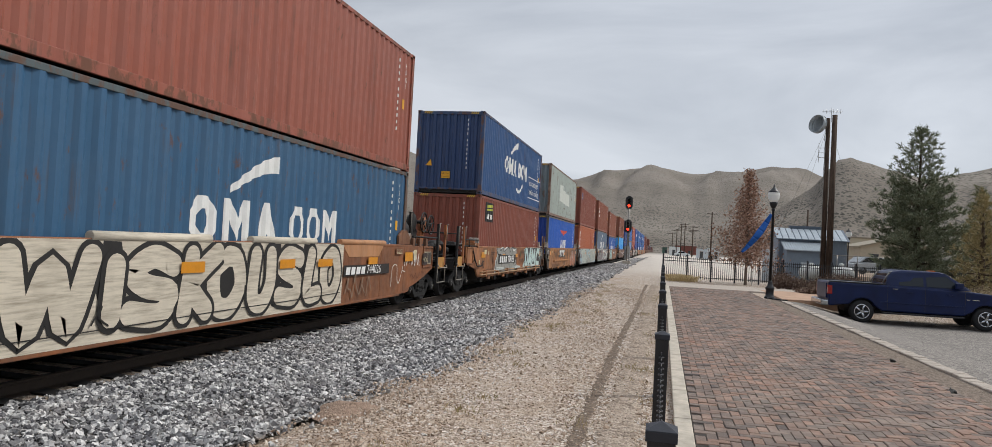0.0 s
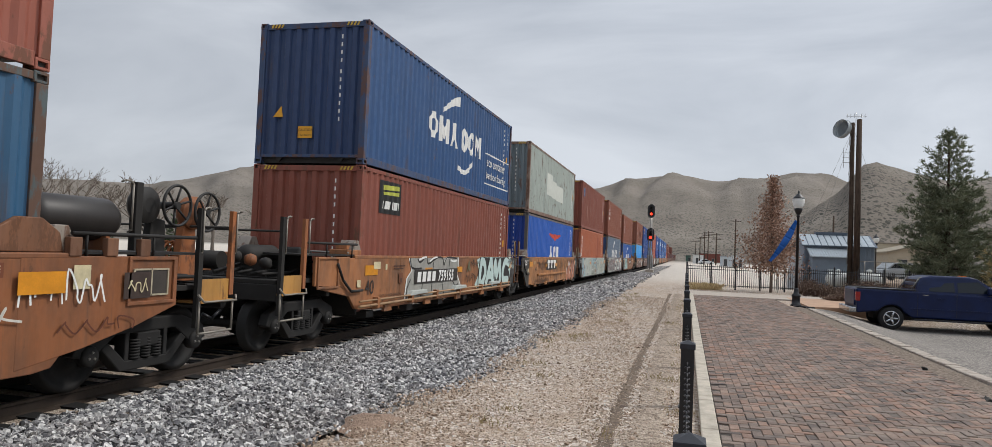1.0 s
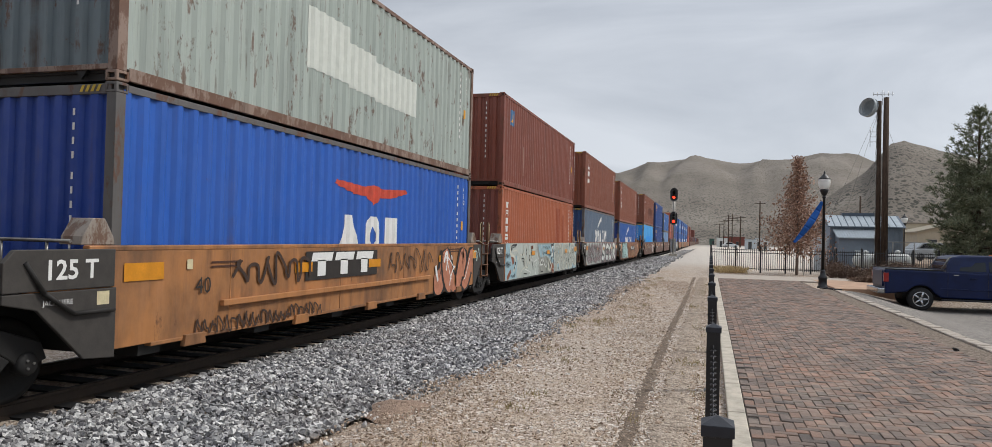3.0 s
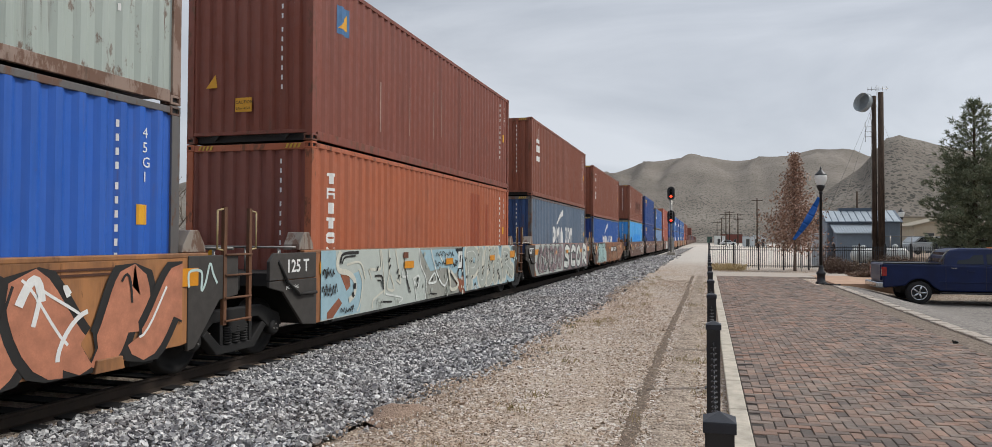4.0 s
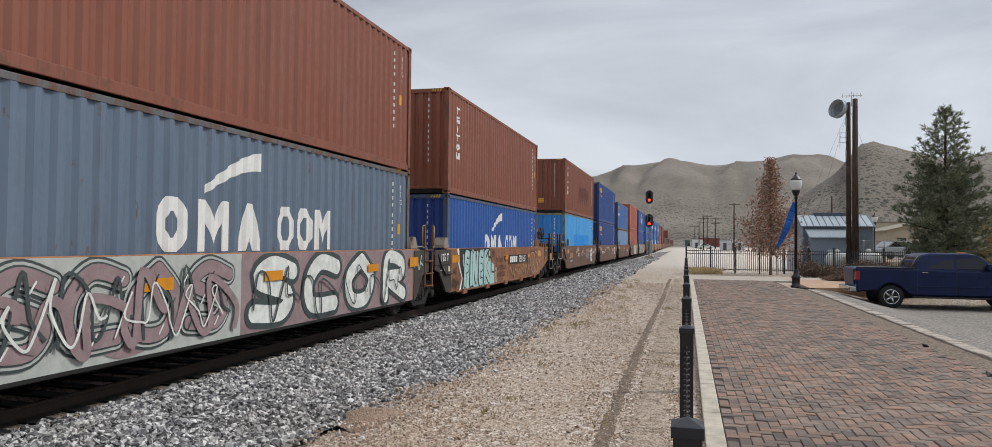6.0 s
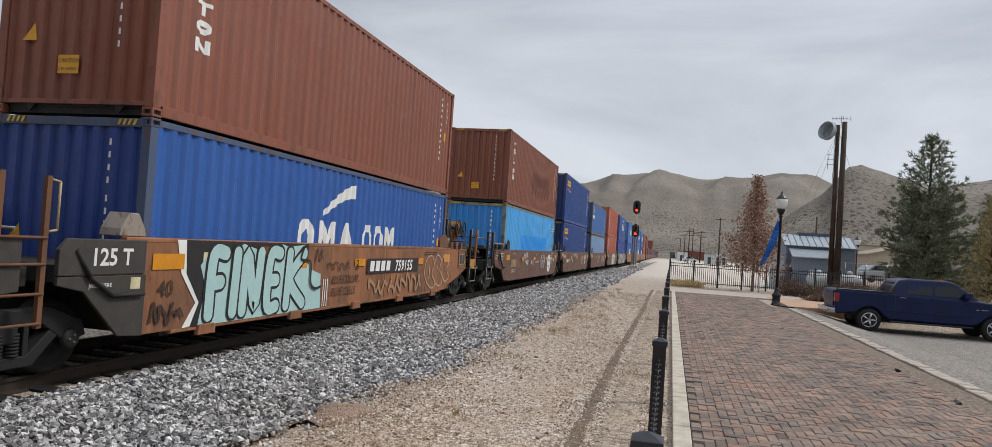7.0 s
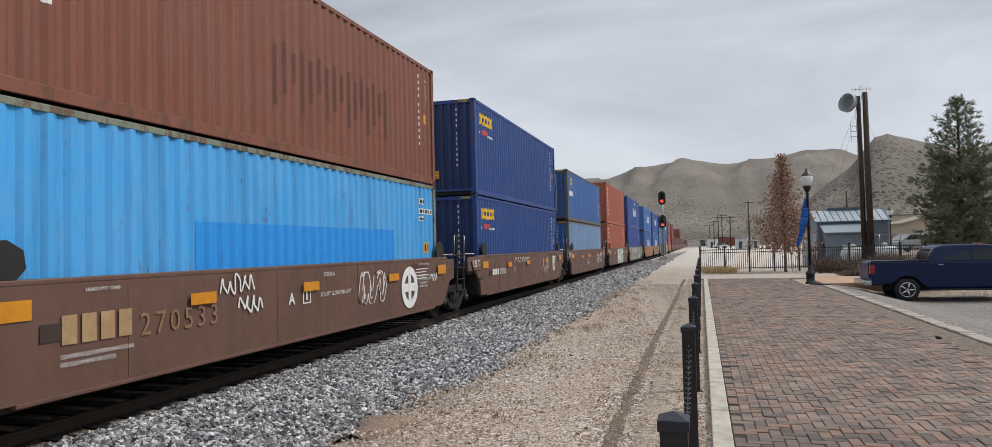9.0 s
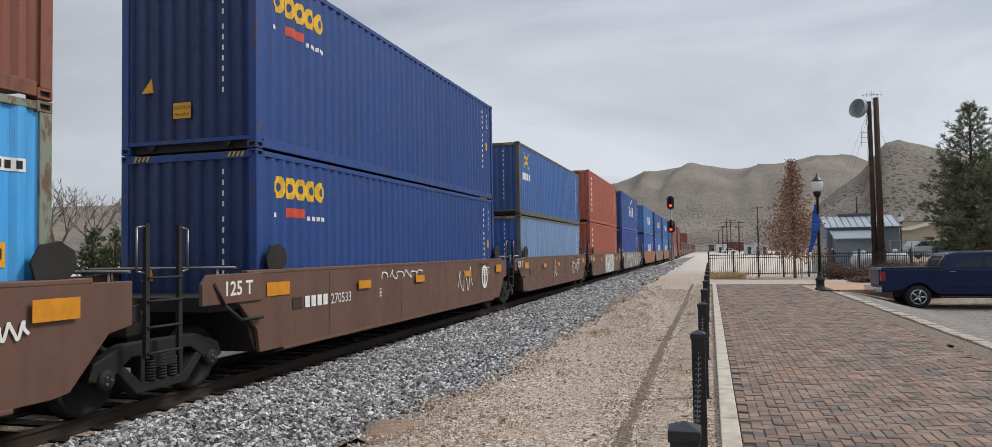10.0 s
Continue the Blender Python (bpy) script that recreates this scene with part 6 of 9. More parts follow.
scribble(u, 6.9, 7.3, 0.95, 1.35, plain("spray_olive", "6e6a4e", 0.7), 38, MX + 0.014, 0.09, n=1)
# pipes and steps along the sill's foot
for zz, r_ in ((0.5, 0.028), (0.6, 0.02)):
    bm = bmesh.new()
    tube(bm, (WELL_X + 0.09, -0.3, zz - 0.03), (WELL_X + 0.09, 11.9, zz - 0.03), r_, seg=8)
    part("brake_pipe", bm, paint("b08a62", 0.3, 0.3, 0.6, 0.5), u)
for y_ in (0.5, 2.4, 4.1, 6.0, 8.2, 10.5):
    bm = bmesh.new()
    box(bm, WELL_X - 0.01, WELL_X + 0.12, y_, y_ + 0.12, 0.4, 0.62)
    part("pipe_bracket", bm, paint(OCHRE, 0.35, 0.15, 0.6, 0.95), u, bevel=0.01)
for y_ in (2.3, 5.5, 9.3):
    bm = bmesh.new()
    prism(bm, [(y_, 0.56), (y_ + 1.1, 0.58), (y_ + 1.05, 0.66), (y_ + 0.1, 0.66)], WELL_X, WELL_X + 0.13)
    part("step_board", bm, plain("spray_pale", "b0b4ae", 0.6, vary=0.15), u, "pale step board", bevel=0.01)

low, high = pair("c", (HC, "1657b2", "bright blue corrugated container with white and red emblem", dict(rust=0.12, fade=0.15, marks=ALL, frame_hex="5d5a58", end_shade_hex="143f96")),
                 (HC, "a0aaa2", "pale grey-green corrugated container, streaked with rust", dict(rust=0.55, fade=0.3, marks=("num",), end_shade_hex="68757a", frame_hex="8a7466")))
painted(low, block_letters("a", 5.0, 0.85, 0.78, 0.85, 1.0) + block_letters("r", 6.05, 0.85, 0.78, 0.66, 1.0) + [rect(6.9, 7.55, 0.85, 1.63)], WHITE, label="bold white plain emblem shapes")
painted(low, [[(4.85, 2.16), (5.6, 2.02), (6.1, 2.0), (6.4, 1.84), (6.7, 2.0), (7.2, 2.02), (7.95, 2.16), (7.9, 2.24), (6.8, 2.18), (6.4, 2.24), (6.0, 2.18), (4.9, 2.24)]], plain("emblem_red", "c84a34", 0.5), label="red winged emblem")
painted(high, [rect(3.86, 5.3, 1.05, 2.05), rect(5.3, 6.3, 1.0, 1.8), rect(6.3, 8.4, 0.95, 1.7)], plain("patched_white", "cfd3ca", 0.6, vary=0.08), "repainted_patch", "whitewashed patch")
u = well_unit(OFF["c"], "a9713f", "ochre well car with sprayed scrawls and heavy side brackets", "joint", "joint", dark_ends=True, foot=0.34)
text_mesh("40", 0.30, plain("stencil_black", "2a2420", 0.7), u, (MX + 0.01, 1.2, 0.85), label="dark stencilled figure")
flat_part("emblem", [rect(3.75, 6.3, 0.88, 1.34)], MX + 0.004, plain("stencil_black", "2a2420", 0.7), u, "black emblem panel")
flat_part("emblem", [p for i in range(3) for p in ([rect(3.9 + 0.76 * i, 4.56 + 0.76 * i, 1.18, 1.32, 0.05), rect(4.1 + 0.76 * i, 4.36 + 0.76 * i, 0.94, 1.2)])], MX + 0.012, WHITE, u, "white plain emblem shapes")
scribble(u, 1.9, 3.9, 0.85, 1.36, plain("spray_brown", "3c2a20", 0.6), 36, MX + 0.006, 0.06)
scribble(u, 1.2, 4.3, 0.32, 0.55, plain("spray_brown", "3c2a20", 0.6), 37, MX + 0.006, 0.03)
scribble(u, 6.8, 9.2, 0.85, 1.36, plain("spray_brown", "3c2a20", 0.6), 38, MX + 0.006, 0.035)
mural(u, 9.3, 12.1, 0.25, 1.36, plain("spray_salmon", "b5765a", 0.6), plain("spray_black", "22201e", 0.6), 14, MX, label="sprayed salmon shapes with black and white edges", fat=0.3, cells=4, rim=0.2, accents=(WHITE,))
bm = bmesh.new()
box(bm, WELL_X, WELL_X + 0.07, 1.7, 9.0, 0.66, 0.74)
part("side_rail", bm, paint("a9713f", 0.35, 0.15, 0.6), u, bevel=0.01)

low, high = pair("d", (HC, "a85a37", "orange-brown corrugated container with a column of white shapes", dict(rust=0.08, fade=0.2, marks=ALL, end_shade_hex="84483a")),
                 (HC, "7d3f2d", "dark red corrugated container with a small blue emblem", dict(rust=0.15, fade=0.2, marks=ALL)))
painted(low, column_shapes(0.52, 2.42, 0.255, 0.32, 6), WHITE, label="column of white plain shapes")
painted(high, [rect(0.85, 1.25, 2.0, 2.5)], plain("emblem_blue", "3f6f9c", 0.5), label="small blue emblem panel")
painted(high, [[(0.9, 2.1), (1.2, 2.1), (1.2, 2.4)]], YELLOW, label="yellow emblem corner", lift=0.009)
u = well_unit(OFF["d"], OCHRE, "well car painted over with pale grey sprayed lettering shapes", "joint", "joint", ribs=False, dark_ends=True)


def silver_mural(u):
    """The sprayed side of the fourth well: olive and pale blue shapes, then fat grey bubble shapes edged in cream."""
    rnd = random.Random(5)
    pale, olive = plain("spray_pale_sage", "b3bab2", 0.6, vary=0.06), plain("spray_olive_grey", "92938a", 0.6, vary=0.1)
    blue, cream = plain("spray_sky", "97b4bd", 0.6, vary=0.1), plain("spray_ivory", "c9c7b8", 0.6, vary=0.12)
    silver, ink = plain("spray_silver_grey", "a3a89f", 0.6, vary=0.1), plain("spray_black", "22201e", 0.6)
    white, rusty = plain("spray_white", "d5d8d2", 0.6), plain("spray_rust_brown", "8a5238", 0.7)
    clip = (0.1, 12.45, 0.28, 1.44)
    flat_part("mural_ground", [rect(0.1, 7.5, 0.28, 1.44)], MX, olive, u, "olive sprayed ground")
    flat_part("mural_ground", [[(0.1, 0.28), (4.67, 0.28), (4.7, 0.74), (4.38, 1.08), (4.31, 1.44), (0.1, 1.44)]], MX + 0.002, pale, u, "pale sage sprayed ground")
    flat_part("mural_ground", [rect(7.5, 12.45, 0.28, 1.44)], MX, blue, u, "pale blue sprayed ground")
    flat_part("mural_shape", [[(7.0, 0.22), (7.45, 0.22), (7.35, 1.4), (6.7, 1.4)]], MX + 0.003, ink, u, "black sprayed shape")
    flat_part("mural_shape", [[(6.62, 0.62), (7.28, 0.7), (7.42, 0.5), (7.4, 0.22), (7.05, 0.3)]], MX + 0.006, rusty, u, "bare rusty shape")
    flat_part("mural_shape", [[(4.4, 1.39), (6.85, 1.39), (6.5, 0.85), (5.9, 0.95), (5.0, 0.9)]], MX + 0.003, blue, u, "pale blue sprayed patch")
    flat_part("mural_shape", [rect(6.85, 7.16, 0.9, 1.32, 0.06)], MX + 0.009, white, u, "white sprayed block")
    flat_part("mural_shape", [rect(6.98, 7.06, 1.05, 1.22, 0.04)], MX + 0.013, ink, u, "black sprayed mark")
    flat_part("mural_shape", [oval(6.62, 1.06, 0.3, 0.29)], MX + 0.012, blue, u, "pale blue sprayed disc")
    flat_part("mural_shape", [oval(7.03, 0.75, 0.13, 0.13)], MX + 0.012, blue, u, "pale blue sprayed disc")
    for a, b, r in ((7.18, 0.63, 0.05), (7.24, 0.82, 0.04), (7.16, 0.42, 0.035), (7.3, 0.4, 0.035), (7.24, 0.27, 0.06)):
        flat_part("mural_shape", [oval(a, b, r, r, 10)], MX + 0.014, cream, u, "cream sprayed spot")
    scribble(u, 6.45, 6.85, 0.9, 1.15, ink, 91, MX + 0.018, 0.025, n=3)
    scribble(u, 5.3, 6.55, 1.2, 1.36, ink, 92, MX + 0.018, 0.025, n=6)
    scribble(u, 5.2, 6.4, 1.0, 1.14, ink, 93, MX + 0.018, 0.025, n=5)
    flat_part("mural_ground", [[(0.1, 0.3), (1.5, 0.3), (1.6, 0.8), (1.45, 1.05), (1.05, 0.98), (0.62, 1.1), (0.58, 1.44), (0.1, 1.44)]], MX + 0.004, blue, u, "pale blue sprayed patch")
    for patch in ([(0.72, 1.06), (1.08, 0.98), (1.12, 0.8), (0.98, 0.72), (0.8, 0.95)], [(0.3, 0.4), (0.7, 0.62), (0.82, 0.52), (0.5, 0.3), (0.3, 0.3)]):
        flat_part("mural_shape", [patch], MX + 0.006, rusty, u, "bare rusty shape")
    for run, w in (([(0.76, 1.42), (0.64, 1.24), (0.71, 1.09), (1.04, 1.03), (1.27, 0.89), (1.27, 0.66), (1.06, 0.55)], 0.1), ([(0.98, 1.18), (1.49, 1.2), (1.7, 0.9)], 0.04),
                   ([(1.43, 1.09), (1.58, 0.83), (1.49, 0.47), (1.37, 0.33)], 0.035), ([(1.83, 1.07), (1.98, 0.86)], 0.03), ([(1.88, 1.07), (2.35, 1.07), (2.32, 1.43)], 0.05), ([(2.53, 0.63), (2.04, 0.48), (2.01, 0.32)], 0.04),
                   ([(2.37, 1.43), (2.47, 1.09), (2.53, 0.55)], 0.035), ([(2.73, 1.43), (2.75, 0.99), (2.65, 0.67), (2.98, 0.62), (2.8, 0.93)], 0.05), ([(3.04, 1.43), (3.19, 1.05), (3.31, 0.73), (3.1, 0.81)], 0.05)):
        flat_part("mural_stroke", ribbon(smooth(run, 5), w), MX + 0.009, cream, u, "cream sprayed line", clip, split=False)
    for run, w in (([(3.95, 0.77), (4.29, 0.83), (4.21, 0.58), (4.03, 0.72), (4.17, 0.31)], 0.045), ([(4.31, 1.43), (4.38, 1.08), (4.7, 0.74), (4.67, 0.3)], 0.04), ([(4.83, 0.63), (5.22, 0.85), (5.34, 0.65), (4.87, 0.63)], 0.05),
                   ([(4.98, 1.43), (5.41, 0.81), (5.92, 0.52), (6.3, 0.92)], 0.05), ([(2.59, 0.55), (3.38, 0.42), (3.22, 0.33)], 0.035), ([(3.36, 0.86), (3.5, 1.08), (3.66, 0.86), (3.36, 0.86)], 0.045), ([(5.5, 1.3), (5.9, 1.05), (6.05, 1.3)], 0.04)):
        flat_part("mural_stroke", ribbon(smooth(run, 5), w), MX + 0.012, white, u, "white sprayed line", clip, split=False)
    for run, w in (([(0.74, 1.21), (0.84, 1.37), (1.42, 1.39)], 0.05), ([(0.8, 1.2), (0.9, 1.31), (1.3, 1.33)], 0.03), ([(2.1, 0.93), (2.41, 0.9), (2.47, 0.65)], 0.04), ([(2.2, 0.84), (2.36, 0.82), (2.4, 0.7)], 0.03),
                   ([(3.48, 1.31), (3.57, 0.9), (3.75, 0.51)], 0.03), ([(3.58, 0.85), (3.82, 0.5)], 0.03), ([(2.38, 0.42), (2.88, 0.38)], 0.035), ([(4.9, 0.4), (5.4, 0.36)], 0.03), ([(1.27, 0.84), (1.27, 0.74)], 0.1), ([(1.24, 0.66), (1.18, 0.62)], 0.1)):
        flat_part("mural_stroke", ribbon(smooth(run, 5), w), MX + 0.015, ink, u, "black sprayed line", clip, split=False)
    for a, b in ((2.74, 1.22), (2.76, 1.08), (3.14, 0.98), (3.2, 0.86), (4.2, 0.76), (4.18, 0.62), (2.2, 1.07), (5.1, 0.72), (5.5, 0.72), (6.2, 0.75)):
        flat_part("mural_tick", ribbon([(a - 0.03, b - 0.04), (a + 0.03, b + 0.04)], 0.05), MX + 0.018, ink, u, "black sprayed tick")
    for a, b in ((4.6, 1.3), (4.75, 1.02), (5.05, 0.48), (5.6, 0.95), (5.95, 0.75), (6.1, 0.45), (4.55, 0.6)):
        flat_part("mural_shape", [oval(a, b, 0.06, 0.05, 10)], MX + 0.018, silver, u, "small grey sprayed spot")
    scribble(u, 0.14, 0.55, 0.98, 1.18, ink, 97, MX + 0.02, 0.03, n=4)
    scribble(u, 0.12, 0.62, 0.7, 0.9, ink, 98, MX + 0.02, 0.03, n=5)
    scribble(u, 0.75, 1.25, 0.34, 0.46, ink, 99, MX + 0.02, 0.022, n=6)
    flat_part("notice", [rect(3.42, 3.68, 1.24, 1.36)], MX + 0.02, plain("sticker_rust", "6b3a22", 0.7), u, "rust-brown data plate")
    flat_part("mural_shape", ribbon(smooth([(6.1, 0.95), (6.25, 0.62), (6.3, 0.42), (6.65, 0.4), (6.85, 0.52), (6.6, 0.68), (6.3, 0.85)]), 0.09), MX + 0.028, cream, u, "cream sprayed loop", split=False)
    for i in range(5):
        flat_part("mural_shape", [rect(6.42 + 0.085 * i, 6.47 + 0.085 * i, 0.72 - 0.045 * i, 0.8 - 0.04 * i, -0.03)], MX + 0.03, ink, u, "black sprayed tick")
    for a in (2.2, 3.0, 4.7, 5.9, 6.0):
        scribble(u, a, a + 0.25, 0.26, 0.5, silver, int(a * 10), MX + 0.032, 0.022, n=2)
    word = [[(7.66, 1.24), (7.72, 0.85), (7.8, 0.42)], [(7.62, 1.26), (8.12, 1.28), (8.42, 1.1), (8.25, 0.86), (7.92, 0.84)],
            [(8.78, 1.26), (8.7, 0.85), (8.78, 0.52), (9.05, 0.5), (9.22, 0.8), (9.36, 1.26)], [(9.95, 1.26), (9.68, 1.08), (9.82, 0.84), (9.74, 0.56), (9.5, 0.46)],
            [(10.3, 1.26), (10.24, 0.9), (10.26, 0.5)], [(10.28, 0.8), (10.52, 0.92), (10.7, 0.75), (10.84, 0.5)], [(11.15, 1.2), (11.12, 0.9), (11.2, 0.58)],
            [(11.15, 1.22), (11.62, 1.18), (11.74, 0.98), (11.3, 0.86)], [(11.45, 0.86), (11.85, 0.7), (12.15, 0.62)]]
    bubble_strokes(u, word, 0.32, ((0.62, ink), (0.5, blue), (0.22, cream), (0.0, silver)), MX + 0.004, clip, "fat grey bubble shapes edged in cream")
    for s_ in word:
        c_ = smooth(s_)
        for q in range(1, len(c_) - 1):
            if rnd.random() < 0.4:
                continue
            d_ = (c_[q + 1][0] - c_[q - 1][0], c_[q + 1][1] - c_[q - 1][1])
            n_ = math.hypot(*d_) or 1
            side = rnd.choice((-1, 1, 1))
            a, b = c_[q][0] + side * 0.215 * d_[1] / n_, c_[q][1] - side * 0.215 * d_[0] / n_
            if 0.26 < b < 1.34:
                flat_part("mural_tick", ribbon([(a - 0.05, b - 0.035), (a + 0.05, b + 0.035)], rnd.choice((0.02, 0.02, 0.05))), MX + 0.0245, ink, u, "black sprayed tick")
        off = [(a - 0.06, b + 0.03) for a, b in c_]
        flat_part("mural_stroke", ribbon(off, 0.018), MX + 0.0245, white, u, "thin pale sprayed line", clip, split=False)
    flat_part("mural_shape", [[(8.02, 0.98), (8.22, 1.0), (8.24, 1.12), (8.1, 1.16)]], MX + 0.027, blue, u, "pale blue sprayed patch")
    flat_part("mural_shape", [[(8.06, 0.99), (8.16, 1.0), (8.13, 1.08)]], MX + 0.031, ink, u, "black sprayed mark")
    scribble(u, 8.0, 8.5, 0.26, 0.4, white, 95, MX + 0.03, 0.022, n=4)


silver_mural(u)
painted(high, [rect(2.6 + 1.13 * i + 0.3 * (i % 3), 2.625 + 1.13 * i + 0.3 * (i % 3), 0.5 + 0.12 * (i % 4), 1.5 + 0.17 * (i % 5)) for i in range(8)], plain("scrape_pale", "a98a7e", 0.7), "scrape", "long pale scratch")
painted(low, [rect(8.3, 9.2, 0.6, 2.55), rect(9.75, 10.0, 0.9, 2.3)], plain("repaint_brown", "96492c", 0.55, vary=0.1), "repainted_patch", "browner repainted patch")

low, high = pair("e", (HC, "5c6d80", "grey-blue corrugated container with white plain emblem", dict(rust=0.35, fade=0.3, marks=ALL, end_shade_hex="2b4a7a", frame_hex="5a5c5e")),
                 (HC, "80452f", "brown corrugated container with scuffed patches", dict(rust=0.12, fade=0.25, marks=ALL)))
painted(low, logo_wave(3.82, 1.13), WHITE, label="white block emblem with a flick")
painted(high, [rect(0.9, 1.25, 2.05, 2.2), rect(1.0, 1.15, 2.2, 2.6), rect(0.85, 1.3, 1.7, 1.95), rect(0.9, 1.3, 1.35, 1.55)], WHITE, label="column of white plain shapes")
u = well_unit(OFF["e"], OCHRE, "well car covered in mauve and white sprayed shapes", "joint", "joint", ribs=False, dark_ends=True)
mauve, slate_e, white_e, sage_e = plain("spray_mauve", "8f7a7c", 0.6, vary=0.2), plain("spray_slate", "3c4645", 0.6), plain("spray_white", "d5d8d2", 0.6), plain("spray_pale", "b0b4ae", 0.6, vary=0.15)
flat_part("mural_ground", [[(0.0, 0.6), (0.3, 0.28), (5.4, 0.28), (5.4, 1.44), (0.1, 1.44)]], MX, sage_e, u, "pale sprayed ground")
flat_part("mural_ground", [rect(5.4, 12.1, 0.28, 1.44)], MX, mauve, u, "mauve sprayed ground")
flat_part("mural_shape", ribbon(smooth([(0.15, 0.75), (0.7, 0.5), (1.6, 0.46), (2.4, 0.72), (3.1, 0.4), (3.8, 0.5)], 6), 0.2), MX + 0.003, mauve, u, "mauve sprayed sweep", (0.0, 12.1, 0.29, 1.44), split=False)
sprayed_row(u, (("O", 0.5, 1.2), ("S", 1.4, 2.1), ("C", 2.3, 3.05), ("O", 3.2, 4.0), ("S", 4.25, 5.0)), 0.5, 1.28, 0.17, ((0.16, slate_e), (0.1, sage_e), (0.04, slate_e), (0.0, mauve)), MX + 0.004,
            (0.05, 5.4, 0.29, 1.44), "mauve sprayed shapes edged in grey", 0.1)
sprayed_row(u, (("S", 5.7, 6.7), ("C", 7.2, 8.2), ("O", 8.7, 9.8), ("R", 10.4, 11.5)), 0.48, 1.26, 0.27, ((0.18, slate_e), (0.0, white_e)), MX + 0.004, (5.3, 12.1, 0.29, 1.44),
            "white sprayed shapes with dark outlines", 0.1)
scribble(u, 0.4, 5.2, 0.42, 1.36, slate_e, 61, MX + 0.0345, 0.05, "dark sprayed line", n=8)
scribble(u, 0.5, 5.3, 0.36, 1.3, mauve, 62, MX + 0.038, 0.1, "mauve sprayed line", n=7)
scribble(u, 0.4, 5.0, 0.45, 1.25, white_e, 63, MX + 0.0415, 0.03, "thin white sprayed line", n=9)
scribble(u, 5.6, 11.7, 0.4, 1.34, slate_e, 64, MX + 0.0345, 0.035, "dark sprayed line", n=9)
for i in range(26):
    y_ = 0.5 + 0.18 * i + 0.05 * math.sin(i * 2.3)
    flat_part("mural_stroke", ribbon([(y_, 0.5 + 0.3 * (i % 3)), (y_ + 0.08, 0.62 + 0.3 * (i % 3))], 0.022), MX + 0.034, slate_e if i % 2 else white_e, u, "small sprayed fleck")

low, high = pair("f", (ST, "1a539e", "royal blue corrugated container with white plain emblem", dict(rust=0.1, fade=0.12, marks=ALL, end_shade_hex="1f4088", frame_hex="41506a")),
                 (HC, "824832", "red-brown corrugated container with a column of white shapes", dict(rust=0.12, fade=0.2, marks=ALL)))
painted(low, logo_wave(3.8, 0.83), WHITE, label="white block emblem with a flick")
painted(high, column_shapes(0.7, 2.48, 0.255, 0.32, 6), WHITE, label="column of white plain shapes")
u = well_unit(OFF["f"], "96603a", "ochre well car with mint sprayed shapes and a stencil panel", "joint", "coupler", dark_ends=True)
aqua, ink_f = plain("spray_aqua", "a6c6c3", 0.6, vary=0.06), plain("spray_black", "22201e", 0.6)
flat_part("mural_edge", [[(0.5, 1.44), (1.3, 1.44), (1.1, 0.3), (0.7, 0.28), (0.95, 0.6), (0.62, 1.0)]], MX - 0.002, WHITE, u, "white sprayed edge")
flat_part("mural_shadow", [[(0.68, 1.44), (4.0, 1.44), (4.0, 1.34), (1.15, 0.28), (0.86, 0.28), (1.02, 0.6), (0.72, 1.0)]], MX, ink_f, u, "black sprayed shadow")
flat_part("mural_ground", [[(1.3, 1.4), (1.0, 1.1), (1.14, 0.8), (1.02, 0.28), (4.55, 0.28), (4.5, 0.9), (4.19, 0.97), (3.8, 1.22), (3.86, 1.42), (3.3, 1.38), (3.1, 1.42), (2.6, 1.28), (2.0, 1.41), (1.7, 1.27)]], MX + 0.003, aqua, u, "flat mint sprayed shapes")
sprayed_row(u, (("F", 1.2, 1.5), ("I", 1.72, 1.86), ("N", 2.02, 2.45), ("E", 2.68, 2.98), ("K", 3.25, 3.85)), 0.42, 1.27, 0.2, ((0.09, ink_f), (0.0, aqua)), MX + 0.006, (0.9, 4.55, 0.29, 1.44),
            "mint shapes with black outlines", 0.05)
flat_part("mural_outline", ribbon(smooth([(3.8, 1.38), (3.72, 1.17), (4.05, 1.12), (4.1, 0.76), (4.27, 0.65), (4.5, 0.68)], 5), 0.05), MX + 0.024, ink_f, u, "black sprayed line", split=False)
text_mesh("40", 0.3, plain("spray_brown", "3c2a20", 0.6), u, (MX + 0.008, 0.18, 0.72), label="dark sprayed figure")
scribble(u, 0.06, 0.72, 0.36, 0.66, plain("spray_brown", "3c2a20", 0.6), 46, MX + 0.008, 0.04, n=4)
for y_ in (4.62, 4.7, 4.78):
    flat_part("mural_stroke", [rect(y_, y_ + 0.025, 0.3, 0.8)], MX + 0.004, WHITE, u, "white sprayed line")
flat_part("notice", [rect(2.45, 2.72, 1.24, 1.38)], MX + 0.012, plain("sticker_rust", "6b3a22", 0.7), u, "rust-brown data plate")
sepia = plain("spray_brown", "3c2a20", 0.6)
text_mesh("BLUE COLLAR...", 0.22, sepia, u, (MX + 0.006, 4.95, 0.7), label="dark sprayed words", slant=0.2, wide=0.85)
text_mesh("BLUE CELLS", 0.22, sepia, u, (MX + 0.006, 4.95, 0.47), label="dark sprayed words", slant=0.2, wide=0.95)
text_mesh("B", 0.3, sepia, u, (MX + 0.006, 5.98, 0.94), label="dark sprayed letter", slant=0.1)
scribble(u, 4.75, 5.75, 0.95, 1.16, sepia, 39, MX + 0.006, 0.03, n=4)
scribble(u, 4.25, 4.6, 1.1, 1.38, sepia, 37, MX + 0.006, 0.03, n=2)
